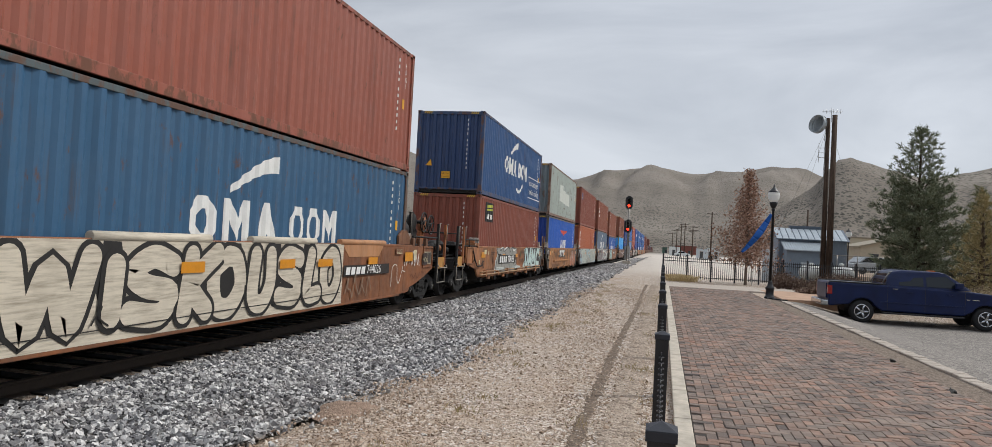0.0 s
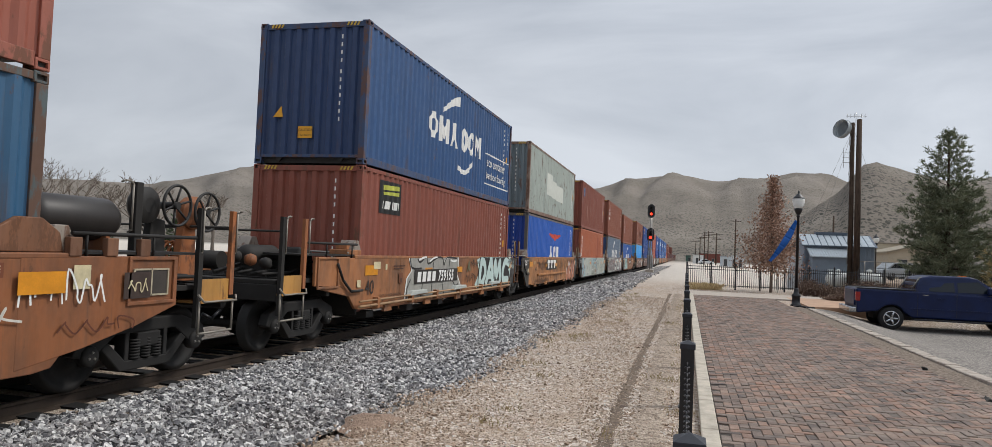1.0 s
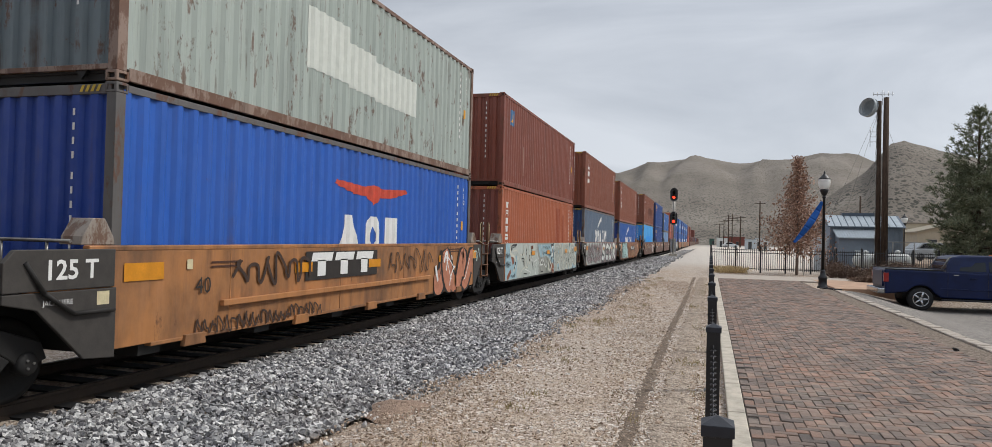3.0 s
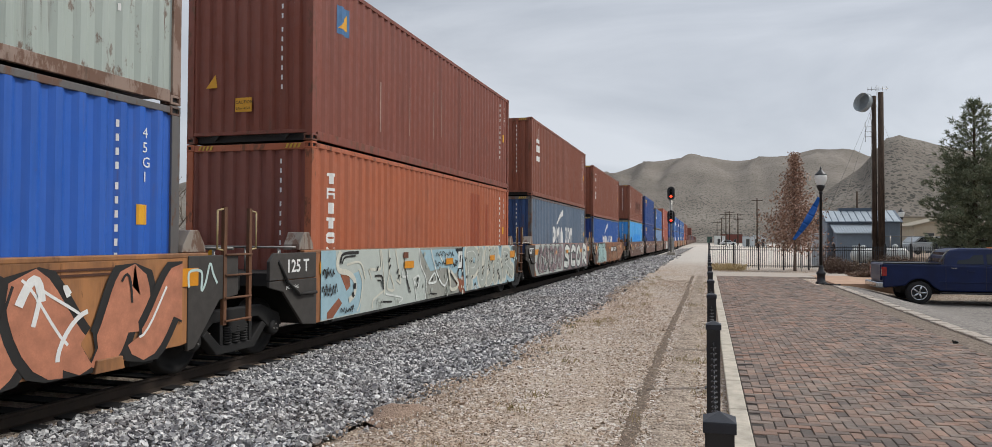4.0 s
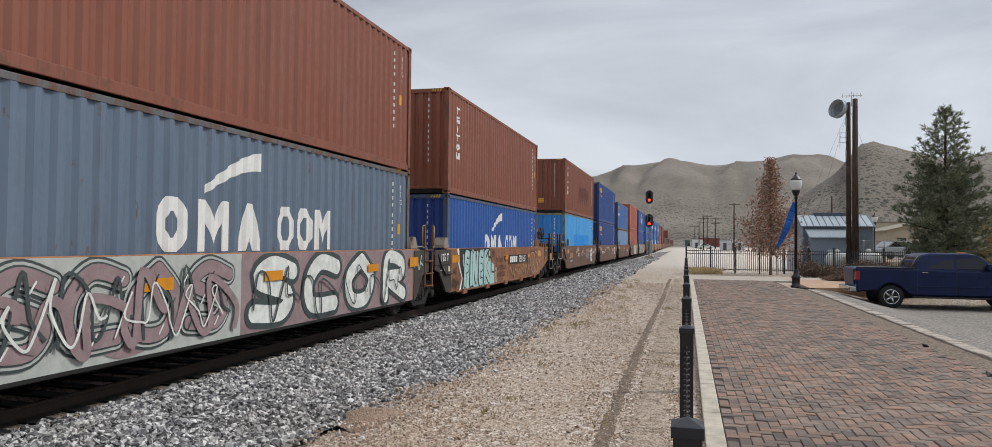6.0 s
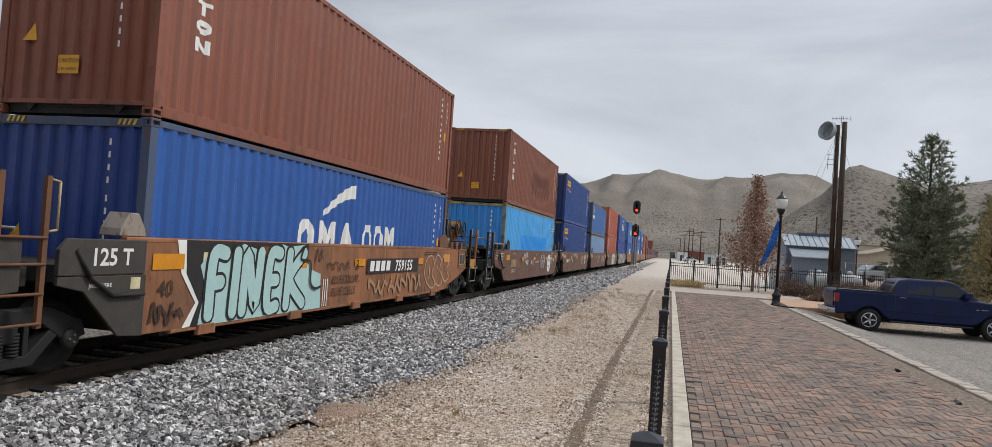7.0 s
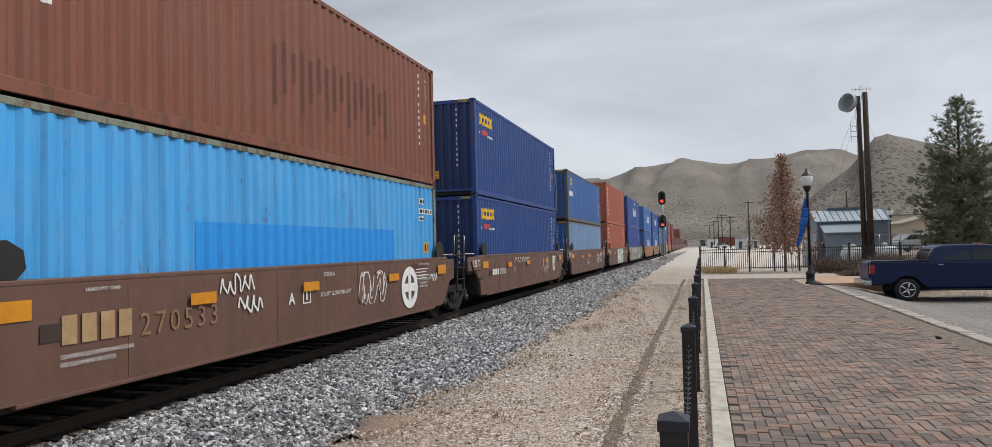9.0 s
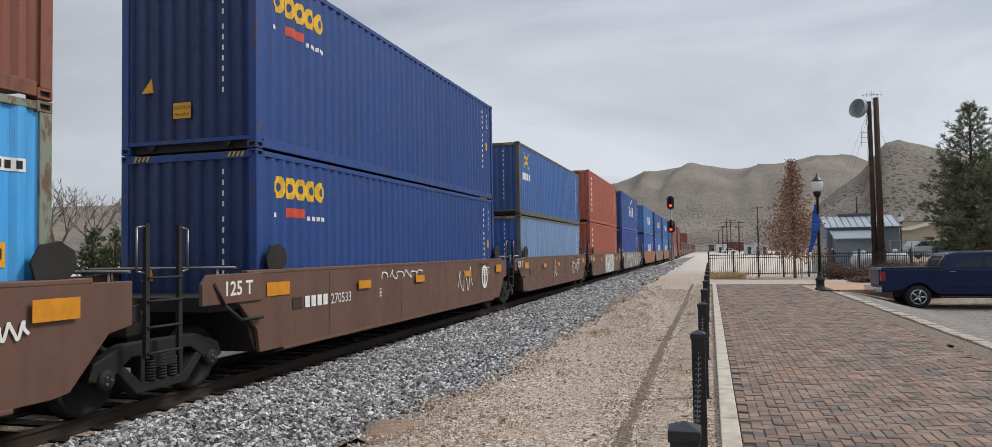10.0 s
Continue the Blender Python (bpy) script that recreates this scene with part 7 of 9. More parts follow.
flat_part("number_plate", [rect(6.56, 9.72, 0.85, 1.17)], MX + 0.012, plain("stencil_black", "2a2420", 0.7), u, "dark stencil panel")
text_mesh("759155", 0.34, WHITE, u, (MX + 0.018, 8.12, 0.89), label="white stencilled number", bold=0.01, slant=0.15, wide=1.12)
flat_part("stencil", [rect(6.68 + 0.3 * i, 6.9 + 0.3 * i, 0.9, 1.12, 0.03) for i in range(4)], MX + 0.018, WHITE, u, "white stencilled bars", split=False)
scribble(u, 6.7, 10.0, 0.4, 0.8, plain("spray_faded_dust", "a07c5e", 0.6, vary=0.15), 40, MX + 0.004, 0.09, n=9)
dust = plain("spray_dust", "b8a592", 0.6)
for run in ([(10.5, 0.5), (10.25, 0.8), (10.4, 1.15), (10.8, 1.22), (11.0, 0.98), (10.85, 0.75), (11.15, 0.5), (10.9, 0.36), (10.5, 0.5)],
            [(11.0, 0.98), (11.25, 1.25), (11.6, 1.1), (11.5, 0.85), (11.8, 0.62), (11.55, 0.4), (11.15, 0.5)],
            [(11.6, 1.1), (11.95, 1.24), (12.3, 1.05), (12.15, 0.85), (12.35, 0.62), (12.05, 0.5), (11.8, 0.62)],
            [(10.55, 1.0), (10.65, 0.8), (10.6, 0.62)], [(11.3, 0.95), (11.4, 0.75)], [(11.95, 1.0), (12.0, 0.8)]):
    flat_part("scrawl", ribbon(smooth(run, 5), 0.035), MX + 0.006, dust, u, "pale sprayed looping outline", split=False)

low, high = pair("g", (HC, "3aa0e2", "light blue corrugated container with repainted patches", dict(rust=0.3, fade=0.35, marks=("tri",), end_shade_hex="2088d6", frame_hex="77806f")),
                 (HC, "7c4530", "red-brown corrugated container with white shapes and a scraped top", dict(rust=0.15, fade=0.2, marks=ALL)))
plates = [rect(11.06, 11.46, 2.39, 2.53), rect(11.06, 11.9, 2.16, 2.29), rect(11.06, 11.46, 1.99, 2.1)]
painted(low, plates, WHITE, "number_plate", "white number plate", lift=0.008)
for q in plates:
    w_ = q[1][0] - q[0][0]
    painted(low, [rect(q[0][0] + 0.04 + 0.1 * i, q[0][0] + 0.1 + 0.1 * i, q[0][1] + 0.025, q[2][1] - 0.025) for i in range(int(w_ / 0.1))], BLACK, "number_mark", "black plain bar", lift=0.012)
painted(low, [rect(11.43, 11.72, 1.24, 1.48), rect(11.34, 11.72, 1.02, 1.1)], YELLOW, "height_label", "yellow height label", lift=0.008)
painted(low, [rect(11.47, 11.51, 1.28, 1.44), rect(11.55, 11.68, 1.32, 1.42)], BLACK, "label_mark", "black plain mark", lift=0.012)
bm = bmesh.new()
for q in column_marks(0.62, 2.6, 11, 0.1, 0.05, 0.07):
    bm.faces.new([bm.verts.new((a, 0.012, b)) for a, b in q])
tagged(part("number_marking", bm, WHITE, low, "column of small white marks"), kind="stuff")
bm = bmesh.new()
for q in (rect(-0.98, -0.55, 1.75, 2.08), rect(-0.98, -0.55, 1.48, 1.66)):
    bm.faces.new([bm.verts.new((a, 0.012, b)) for a, b in q])
part("height_label", bm, ORANGE_TAPE, low, "faded orange height label")
painted(low, [rect(3.2, 9.6, 0.35, 1.75)], plain("sky_blue_patch", "2391e2", 0.5, vary=0.08), "repainted_patch", "brighter blue repainted patch")
painted(high, column_shapes(0.7, 2.48, 0.255, 0.32, 6), WHITE, label="column of white plain shapes")
painted(high, [rect(5.1 + 0.278 * i, 5.17 + 0.278 * i, 0.75 + 0.22 * (i % 3), 1.7 + 0.12 * (i % 2)) for i in range(16)], plain("scrape", "643d31", 0.7), "scrape", "row of dark scrapes")


def brown_marks(u, bars, letter, seed):
    tan = plain("stencil_tan", "a98a63", 0.6)
    flat_part("stencil", [rect(1.0 + 0.25 * i, 1.19 + 0.25 * i, 0.77, 1.07) for i in range(4)], MX + 0.004, tan, u, "tan plain stencil shapes", split=False)
    text_mesh("270533", 0.38, plain("stencil_faded_tan", "8d6c50", 0.6), u, (MX + 0.004, 2.06, 0.74), label="faded tan stencilled number", wide=1.3)
    text_mesh("CONTROLLED INTERCHANGE CAR", 0.062, WHITE, u, (MX + 0.004, 0.98, 0.63), label="small white words")
    text_mesh("SEE EQUIPMENT REGISTER", 0.062, WHITE, u, (MX + 0.004, 0.98, 0.55), label="small white words")
    text_mesh("LOAD LIMIT 122400", 0.055, WHITE, u, (MX + 0.004, 1.3, 1.3), label="small white words")
    text_mesh("LD LMT 122400 PER UNIT", 0.1, WHITE, u, (MX + 0.004, 6.2, 0.9), label="small white words")
    text_mesh("270533 A", 0.1, WHITE, u, (MX + 0.004, 6.3, 1.24), label="small white figures")
    text_mesh(letter, 0.26, WHITE, u, (MX + 0.004, 5.2, 0.84), label="white stencilled letter", bold=0.006)
    bm = bmesh.new()
    for q in ((5.62, 5.64, 0.82, 1.08), (5.84, 5.86, 0.82, 1.08), (5.64, 5.84, 0.82, 0.84), (5.64, 5.84, 1.06, 1.08), (5.72, 5.76, 0.88, 1.02)):
        box(bm, MX + 0.002, MX + 0.006, *q)
    part("marking_frame", bm, WHITE, u, "small white framed mark")
    text_mesh("LOAD LIMIT 122400 PER UNIT", 0.055, WHITE, u, (MX + 0.004, 10.65, 1.3), label="small white words")
    for i, words in enumerate(("2 INCH H F COMP SHOES", "SPECIAL BRAKE BEAMS", "SEE BADGE PLATE", "36 INCH WHEELS")):
        text_mesh(words, 0.07, WHITE, u, (MX + 0.004, 10.68, 1.03 - 0.08 * i), label="small white words")
    scribble(u, 11.4, 11.85, 0.88, 1.14, WHITE, seed + 5, MX + 0.006, 0.035, n=3)
    scribble(u, 3.5, 4.3, 1.1, 1.38, WHITE, seed, MX + 0.006, 0.028, n=5)
    scribble(u, 3.9, 4.5, 0.82, 1.08, WHITE, seed + 3, MX + 0.006, 0.03, n=4)
    mural(u, 7.6, 8.9, 0.62, 1.26, plain("sprayed_brown_fill", "6a4c40", 0.6), WHITE, seed + 1, MX, label="small sprayed bubble shapes", fat=0.1, cells=5, rim=0.06)
    polys = []
    for i in range(24):
        a, b = 2 * math.pi * i / 24, 2 * math.pi * (i + 1) / 24
        polys.append([(10.1 + r_ * math.cos(w_), 0.83 + r_ * math.sin(w_)) for r_, w_ in ((0.46, a), (0.46, b), (0.29, b), (0.29, a))])
    polys += [rect(10.02, 10.18, 0.55, 1.11), rect(9.82, 10.015, 0.74, 0.92), rect(10.185, 10.38, 0.74, 0.92)]
    flat_part("emblem", polys, MX + 0.004, WHITE, u, "round white plain emblem")


u = well_unit(OFF["g"], OXIDE, "oxide-brown well car with tan stencils and a round emblem", "coupler", "joint", rust=0.1, ribs=False)
brown_marks(u, 4, "A", 50)
low, high = pair("h", (HC, "153f80", "deep blue corrugated container with yellow plain emblem, lower in the stack", dict(rust=0.03, fade=0.08, marks=ALL, end_shade_hex="122c5c")),
                 (HC, "153f80", "deep blue corrugated container with yellow plain emblem, upper in the stack", dict(rust=0.03, fade=0.08, marks=ALL, end_shade_hex="122c5c")))
for b in (low, high):
    painted(b, [q for i in range(5) for q in ring(0.46 + 0.31 * i, 2.2, 0.3, 0.34, 0.1)], plain("emblem_yellow", "e2b21f", 0.5), label="row of yellow plain rings")
    painted(b, [rect(0.76, 1.32, 1.91, 2.06, 0.05)], plain("emblem_red", "c84a34", 0.5), label="small red emblem")
    painted(b, [rect(1.45 + 0.1 * i, 1.51 + 0.1 * i, 1.88, 1.95) for i in range(6)] + [rect(0.45, 0.56, 1.9, 1.97)], WHITE, label="small white marks")
u = well_unit(OFF["h"], OXIDE, "oxide-brown well car with white stencils and a round emblem", "joint", "joint", rust=0.1, ribs=False)
flat_part("stencil", [rect(1.1 + 0.19 * i, 1.24 + 0.19 * i, 0.82, 1.0) for i in range(4)], MX + 0.004, WHITE, u, "white plain stencil shapes", split=False)
text_mesh("270533", 0.25, WHITE, u, (MX + 0.004, 1.92, 0.82), label="white stencilled number")
text_mesh("E", 0.24, WHITE, u, (MX + 0.004, 3.82, 0.82), label="white stencilled letter")
scribble(u, 3.9, 6.1, 1.12, 1.34, WHITE, 60, MX + 0.006, 0.03, n=6)
scribble(u, 8.4, 9.7, 0.6, 1.3, WHITE, 61, MX + 0.006, 0.03, n=3)
flat_part("emblem", [[(10.75 + r * math.cos(a), 0.95 + 1.2 * r * math.sin(a)), (10.75 + r * math.cos(a + 0.3), 0.95 + 1.2 * r * math.sin(a + 0.3)), (10.75 + 0.72 * r * math.cos(a + 0.3), 0.95 + 0.86 * r * math.sin(a + 0.3)), (10.75 + 0.72 * r * math.cos(a), 0.95 + 0.86 * r * math.sin(a))]
                     for r in (0.28,) for a in (0.3 * i for i in range(21))] + [rect(10.68, 10.82, 0.72, 1.18)], MX + 0.004, WHITE, u, "round white plain emblem")

low, high = pair("i", (ST, "6f8fb4", "pale faded blue corrugated container", dict(rust=0.2, fade=0.35, marks=ALL, end_shade_hex="2a5aa0", frame_hex="5a5c58")),
                 (ST, "3562a0", "blue corrugated container with a small yellow emblem", dict(rust=0.2, fade=0.2, marks=ALL, end_shade_hex="2a4f86", frame_hex="56584e")))
painted(high, ribbon([(0.7, 1.75), (1.5, 2.3)], 0.1) + ribbon([(0.7, 2.3), (1.5, 1.75)], 0.1), plain("emblem_yellow", "e2b21f", 0.5), label="yellow crossed emblem")
painted(high, [rect(0.6 + 0.3 * i, 0.82 + 0.3 * i, 1.3, 1.55) for i in range(4)], WHITE, label="white plain shapes")
u = well_unit(OFF["i"], OXIDE, "oxide-brown well car with white stencils", "joint", "joint", rust=0.1, ribs=False)
scribble(u, 5.0, 6.0, 0.5, 1.3, WHITE, 62, MX + 0.006, 0.05, n=2)
scribble(u, 9.0, 11.0, 0.6, 1.3, WHITE, 63, MX + 0.006, 0.05, n=4)

low, high = pair("j", (HC, "a35440", "brick-red corrugated container, lower in the stack", dict(rust=0.1, fade=0.2, marks=ALL)),
                 (HC, "a35440", "brick-red corrugated container, upper in the stack", dict(rust=0.1, fade=0.2, marks=ALL)))
for b in (low, high):
    painted(b, [rect(0.8, 1.1, 2.4 - 0.3 * i, 2.56 - 0.3 * i) for i in range(7)], WHITE, label="column of white plain shapes")
u = well_unit(OFF["j"], OXIDE, "oxide-brown well car with white sprayed shapes", "joint", "joint", rust=0.1, ribs=False)
mural(u, 5.0, 9.0, 0.25, 1.4, plain("spray_white", "d5d8d2", 0.6), plain("spray_slate", "3c4645", 0.6), 65, MX, plain("spray_pale", "b0b4ae", 0.6, vary=0.15), label="white sprayed shapes", fat=0.2, cells=5)

low, high = pair("k", (HC, "25448c", "deep blue corrugated container", dict(rust=0.05, fade=0.1, marks=("num",), end_shade_hex="122c5c")),
                 (HC, "2a4c8c", "deep blue corrugated container with white plain emblem", dict(rust=0.1, fade=0.1, marks=("num",), end_shade_hex="223c74")))
painted(high, block_letters("rmarm", 5.2, 1.2, 0.8, 0.5, 0.7) + swoosh(6.5, 2.2, 1.2, 0.35), WHITE, label="white plain emblem shapes")
u = well_unit(OFF["k"], "8d8a7e", "well car covered in pale sprayed shapes", "joint", "coupler", rust=0.2)
mural(u, 1.5, 11.0, 0.25, 1.4, plain("spray_silver", "b6b9b2", 0.6, vary=0.15), plain("spray_slate", "3c4645", 0.6), 66, MX, label="pale sprayed shapes", fat=0.2)

BLUES = [("2c5a9c", "3a6aa6"), ("315f9e", "2a4f8e"), ("3d6da4", "2f5c98"), ("2b4f8c", "3565a0"), ("a04f3c", "7e4a3c")]
for key, (c_low, c_high) in zip("lmnop", BLUES):
    word = "blue" if key != "p" else "brick-red"
    low, high = pair(key, (HC, c_low, f"{word} corrugated container far down the train, lower in the stack", dict(rust=0.15, marks=("num",), near=False)),
                     (HC, c_high, f"{word} corrugated container far down the train, upper in the stack", dict(rust=0.15, marks=("num",), near=False)))
    for b in (low, high):
        if key != "p":
            painted(b, block_letters("rbarb", 5.0, 1.1, 0.8, 0.5, 0.72), WHITE, label="white plain emblem shapes")
    well_unit(OFF[key], "8a6f58" if key in "mo" else OCHRE, "weathered well car far down the train", "coupler" if key == "l" else "joint", "joint", detail=False)

# the tail: single boxes in brown wells, dwindling into the distance
y = OFF["p"] + 19.0
TAIL = ["6b3c34", "5c3a34", "74443a", "4c4f58", "6b3c34", "70483c", "5a6a86", "6b3c34", "643e36", "6e4438", "5e3a34", "6b3c34"]
for i, hexa in enumerate(TAIL):
    container(y, BED, HC, hexa, "dull brown corrugated container far down the train", rust=0.2, marks=(), near=False)
    if i % 4 == 0 and i < 6:
        container(y, BED + HC + 0.012, HC, "7a4438", "red-brown corrugated container far down the train, upper in the stack", rust=0.2, marks=(), near=False)
    well_unit(y, OXIDE, "weathered brown well car far down the train", detail=False)
    y += UNIT

# bogies under every joint
BOGIE = make_bogie()
spots = [OFF["a"] - 1.75, OFF["a"] + CON_L + 1.75]
for car in ("bcdef", "ghijk", "lmnop"):
    spots.append(OFF[car[0]] - 1.82)
    spots += [OFF[k] - 1.75 for k in car[1:]]
    spots.append(OFF[car[-1]] + CON_L + 1.75)
spots += [OFF["p"] + 19.0 + UNIT * i - 1.6 for i in range(len(TAIL))]
for i, yy in enumerate(spots):
    b = BOGIE if i == 0 else copy_thing(BOGIE, pose(TRACK_X, yy, 0))
    MOVERS.append((b, yy, TRACK_X, 0))
    if i < 16:
        SPINNERS += [o for o in b.children if o.name.startswith("wheelset")]


# ---- posts and chain along the walk ----
def build_posts():
    ys = [2.72 + 3.05 * i for i in range(11)]
    first = thing("bollard", (0.03, ys[0], -0.08), "square black steel post with a low pyramid cap", "bollard", "posts along the walk")
    bm = bmesh.new()
    box(bm, -0.05, 0.05, -0.05, 0.05, 0, 1.07)
    part("shaft", bm, BLACK, first, bevel=0.006)
    bm = bmesh.new()
    box(bm, -0.057, 0.057, -0.057, 0.057, 1.05, 1.09)
    lo = [bm.verts.new((a * 0.057, b * 0.057, 1.0905)) for a, b in ((-1, -1), (1, -1), (1, 1), (-1, 1))]
    tip = bm.verts.new((0, 0, 1.118))
    for i in range(4):
        bm.faces.new((lo[i], lo[(i + 1) % 4], tip))
    part("cap", bm, plain("worn_black_cap", "1d2029", 0.5, vary=0.35, scale=14.0), first, bevel=0.003)
    bm = bmesh.new()
    box(bm, -0.075, 0.075, -0.075, 0.075, 0.0, 0.02)
    part("foot", bm, BLACK, first)
    bm = bmesh.new()
    for s in (-1, 1):
        torus(bm, (0, s * 0.06, 0.93), 0.022, 0.006, "x", 12, 6)
    part("chain_eye", bm, BLACK, first)
    for y in ys[1:]:
        copy_thing(first, pose(0.03, y, -0.08))
    # one swag of chain: links turned by turns
    link = bmesh.new()
    torus(link, (0, 0, 0), 0.016, 0.005, "x", 12, 5)
    for v in link.verts:
        v.co.y *= 1.65
    me = bpy.data.meshes.new("link")
    link.to_mesh(me)
    link.free()
    me.materials.append(BLACK)
    for k in range(len(ys) - 1):
        ch = thing("chain", (0.03, ys[k], 0.0), "black steel chain hanging slack between two posts", "chain", "chains along the walk")
        n = 66 if k < 3 else 40
        for i in range(n):
            f = (i + 0.5) / n
            y = 0.07 + f * (3.05 - 0.14)
            z = 0.85 - 0.26 * (1 - (2 * f - 1) ** 2)
            slope = 0.26 * 4 * (2 * f - 1) / 2.91
            ob = new("link", me)
            ob.parent = ch
            ob.location = (0, y, z)
            ob.rotation_euler = (math.atan(slope), radians(90 * (i % 2)), 0)
            if n == 40:
                ob.scale = (1.2, 1.5, 1.2)


build_posts()


# ---- street lamp with a blue streamer ----
_f = Nodes("frosted_globe", 0.5)
_f.colour(lin("f2f2ee"))
_f.b.inputs["Transmission Weight"].default_value = 0.35
FROST = _f.m


def build_lamp(x, y, z, h, label):
    c = thing("street_lamp", (x, y, z), label, "street lamp", "ornamental lamps")
    bm = bmesh.new()
    lathe(bm, [(0.20, 0), (0.20, 0.06), (0.15, 0.1), (0.15, 0.34), (0.17, 0.37), (0.17, 0.42), (0.10, 0.5), (0.085, 0.62), (0.085, 0.66), (0.06, 0.7)], seg=16)
    part("base", bm, BLACK, c)
    bm = bmesh.new()
    lathe(bm, [(0.062, 0.68), (0.048, h - 1.05), (0.07, h - 1.04), (0.07, h - 0.98), (0.045, h - 0.95)], seg=16)
    part("pole", bm, BLACK, c)
    bm = bmesh.new()
    lathe(bm, [(0.05, h - 0.96), (0.10, h - 0.9), (0.15, h - 0.78), (0.16, h - 0.72), (0.13, h - 0.70)], seg=16)
    part("globe_holder", bm, BLACK, c)
    bm = bmesh.new()
    lathe(bm, [(0.13, h - 0.72), (0.2, h - 0.58), (0.225, h - 0.44), (0.21, h - 0.33)], seg=20)
    part("globe", bm, FROST, c, "frosted white lamp globe")
    bm = bmesh.new()
    lathe(bm, [(0.225, h - 0.33), (0.20, h - 0.29), (0.13, h - 0.22), (0.07, h - 0.15), (0.035, h - 0.12), (0.04, h - 0.08), (0.012, h)], seg=16)
    part("finial", bm, BLACK, c, "black pointed cap")
    return c


build_lamp(4.11, 30.0, 0.0, 4.46, "black fluted street lamp with a frosted globe at the walk's end")
build_lamp(13.7, 60.0, 0.0, 4.1, "small black street lamp beyond the iron fence")
bm = bmesh.new()
path_tube(bm, [(4.0, 29.75, 0.02), (4.15, 29.4, 0.03), (4.4, 29.1, 0.03), (4.35, 28.8, 0.03), (4.55, 28.6, 0.05)], 0.03)
tagged(made("cable_coil", bm, BLACK), "dark strap lying at the lamp's foot", "cable")

STREAMER = thing("streamer", (4.04, 29.95, 3.28), "blue cloth streamer tied to the street lamp", "banner")
for i in range(5):
    bm = bmesh.new()
    n = 5
    rows = []
    for j in range(n + 1):
        f = (i + j / n) / 5
        w = 0.05 + 0.2 * math.sin(math.pi * min(1.0, 0.15 + f * 0.75)) ** 1.3
        bend = 0.3 * f * (1 - f)
        rows.append([bm.verts.new((bend + u * w * 0.5, 0.05 * math.sin(f * 9 + u * 1.4), -1.85 * f)) for u in (-1, -0.33, 0.33, 1)])
    for a, b in zip(rows, rows[1:]):
        for q in range(3):
            fc = bm.faces.new((a[q], a[q + 1], b[q + 1], b[q]))
            fc.smooth = True
    o = part("cloth", bm, plain("blue_cloth", "1558a8", 0.75, vary=0.2), STREAMER)
    so = o.modifiers.new("thick", "SOLIDIFY")
    so.thickness = 0.008


# ---- black iron fence ----
def build_fence():
    ang = math.atan(0.2)
    count = 0
    bm = bmesh.new()
    box(bm, -0.012, 0.012, -0.012, 0.012, 0.06, 1.28)
    lathe(bm, [(0.016, 1.28), (0.016, 1.29), (0.002, 1.36)], seg=6)
    me = bpy.data.meshes.new("picket")
    bm.to_mesh(me)
    bm.free()
    me.materials.append(BLACK)
    step = 1.40
    for k in range(13):
        c = thing("iron_fence_panel", (0.04 + k * step * math.cos(ang), 44.0 + k * step * math.sin(ang), 0.0), "black ornamental iron fence panel with spiked pickets", "fence", "iron fence panels", rz=math.degrees(ang))
        bm = bmesh.new()
        box(bm, -0.04, 0.04, -0.04, 0.04, -0.1, 1.42)
        part("post", bm, BLACK, c)
        bm = bmesh.new()
        lathe(bm, [(0.055, 1.42), (0.055, 1.45), (0.01, 1.50)], seg=8)
        part("post_cap", bm, BLACK, c)
        for z in (0.14, 1.06, 1.22):
            bm = bmesh.new()
            box(bm, 0.04, step - 0.04, -0.018, 0.018, z, z + 0.035)
            part("rail", bm, BLACK, c)
        n = 11
        for i in range(n):
            ob = new("picket", me)
            ob.parent = c
            ob.location = (0.04 + (i + 0.5) * (step - 0.08) / n, 0, 0)
            count += 1


build_fence()


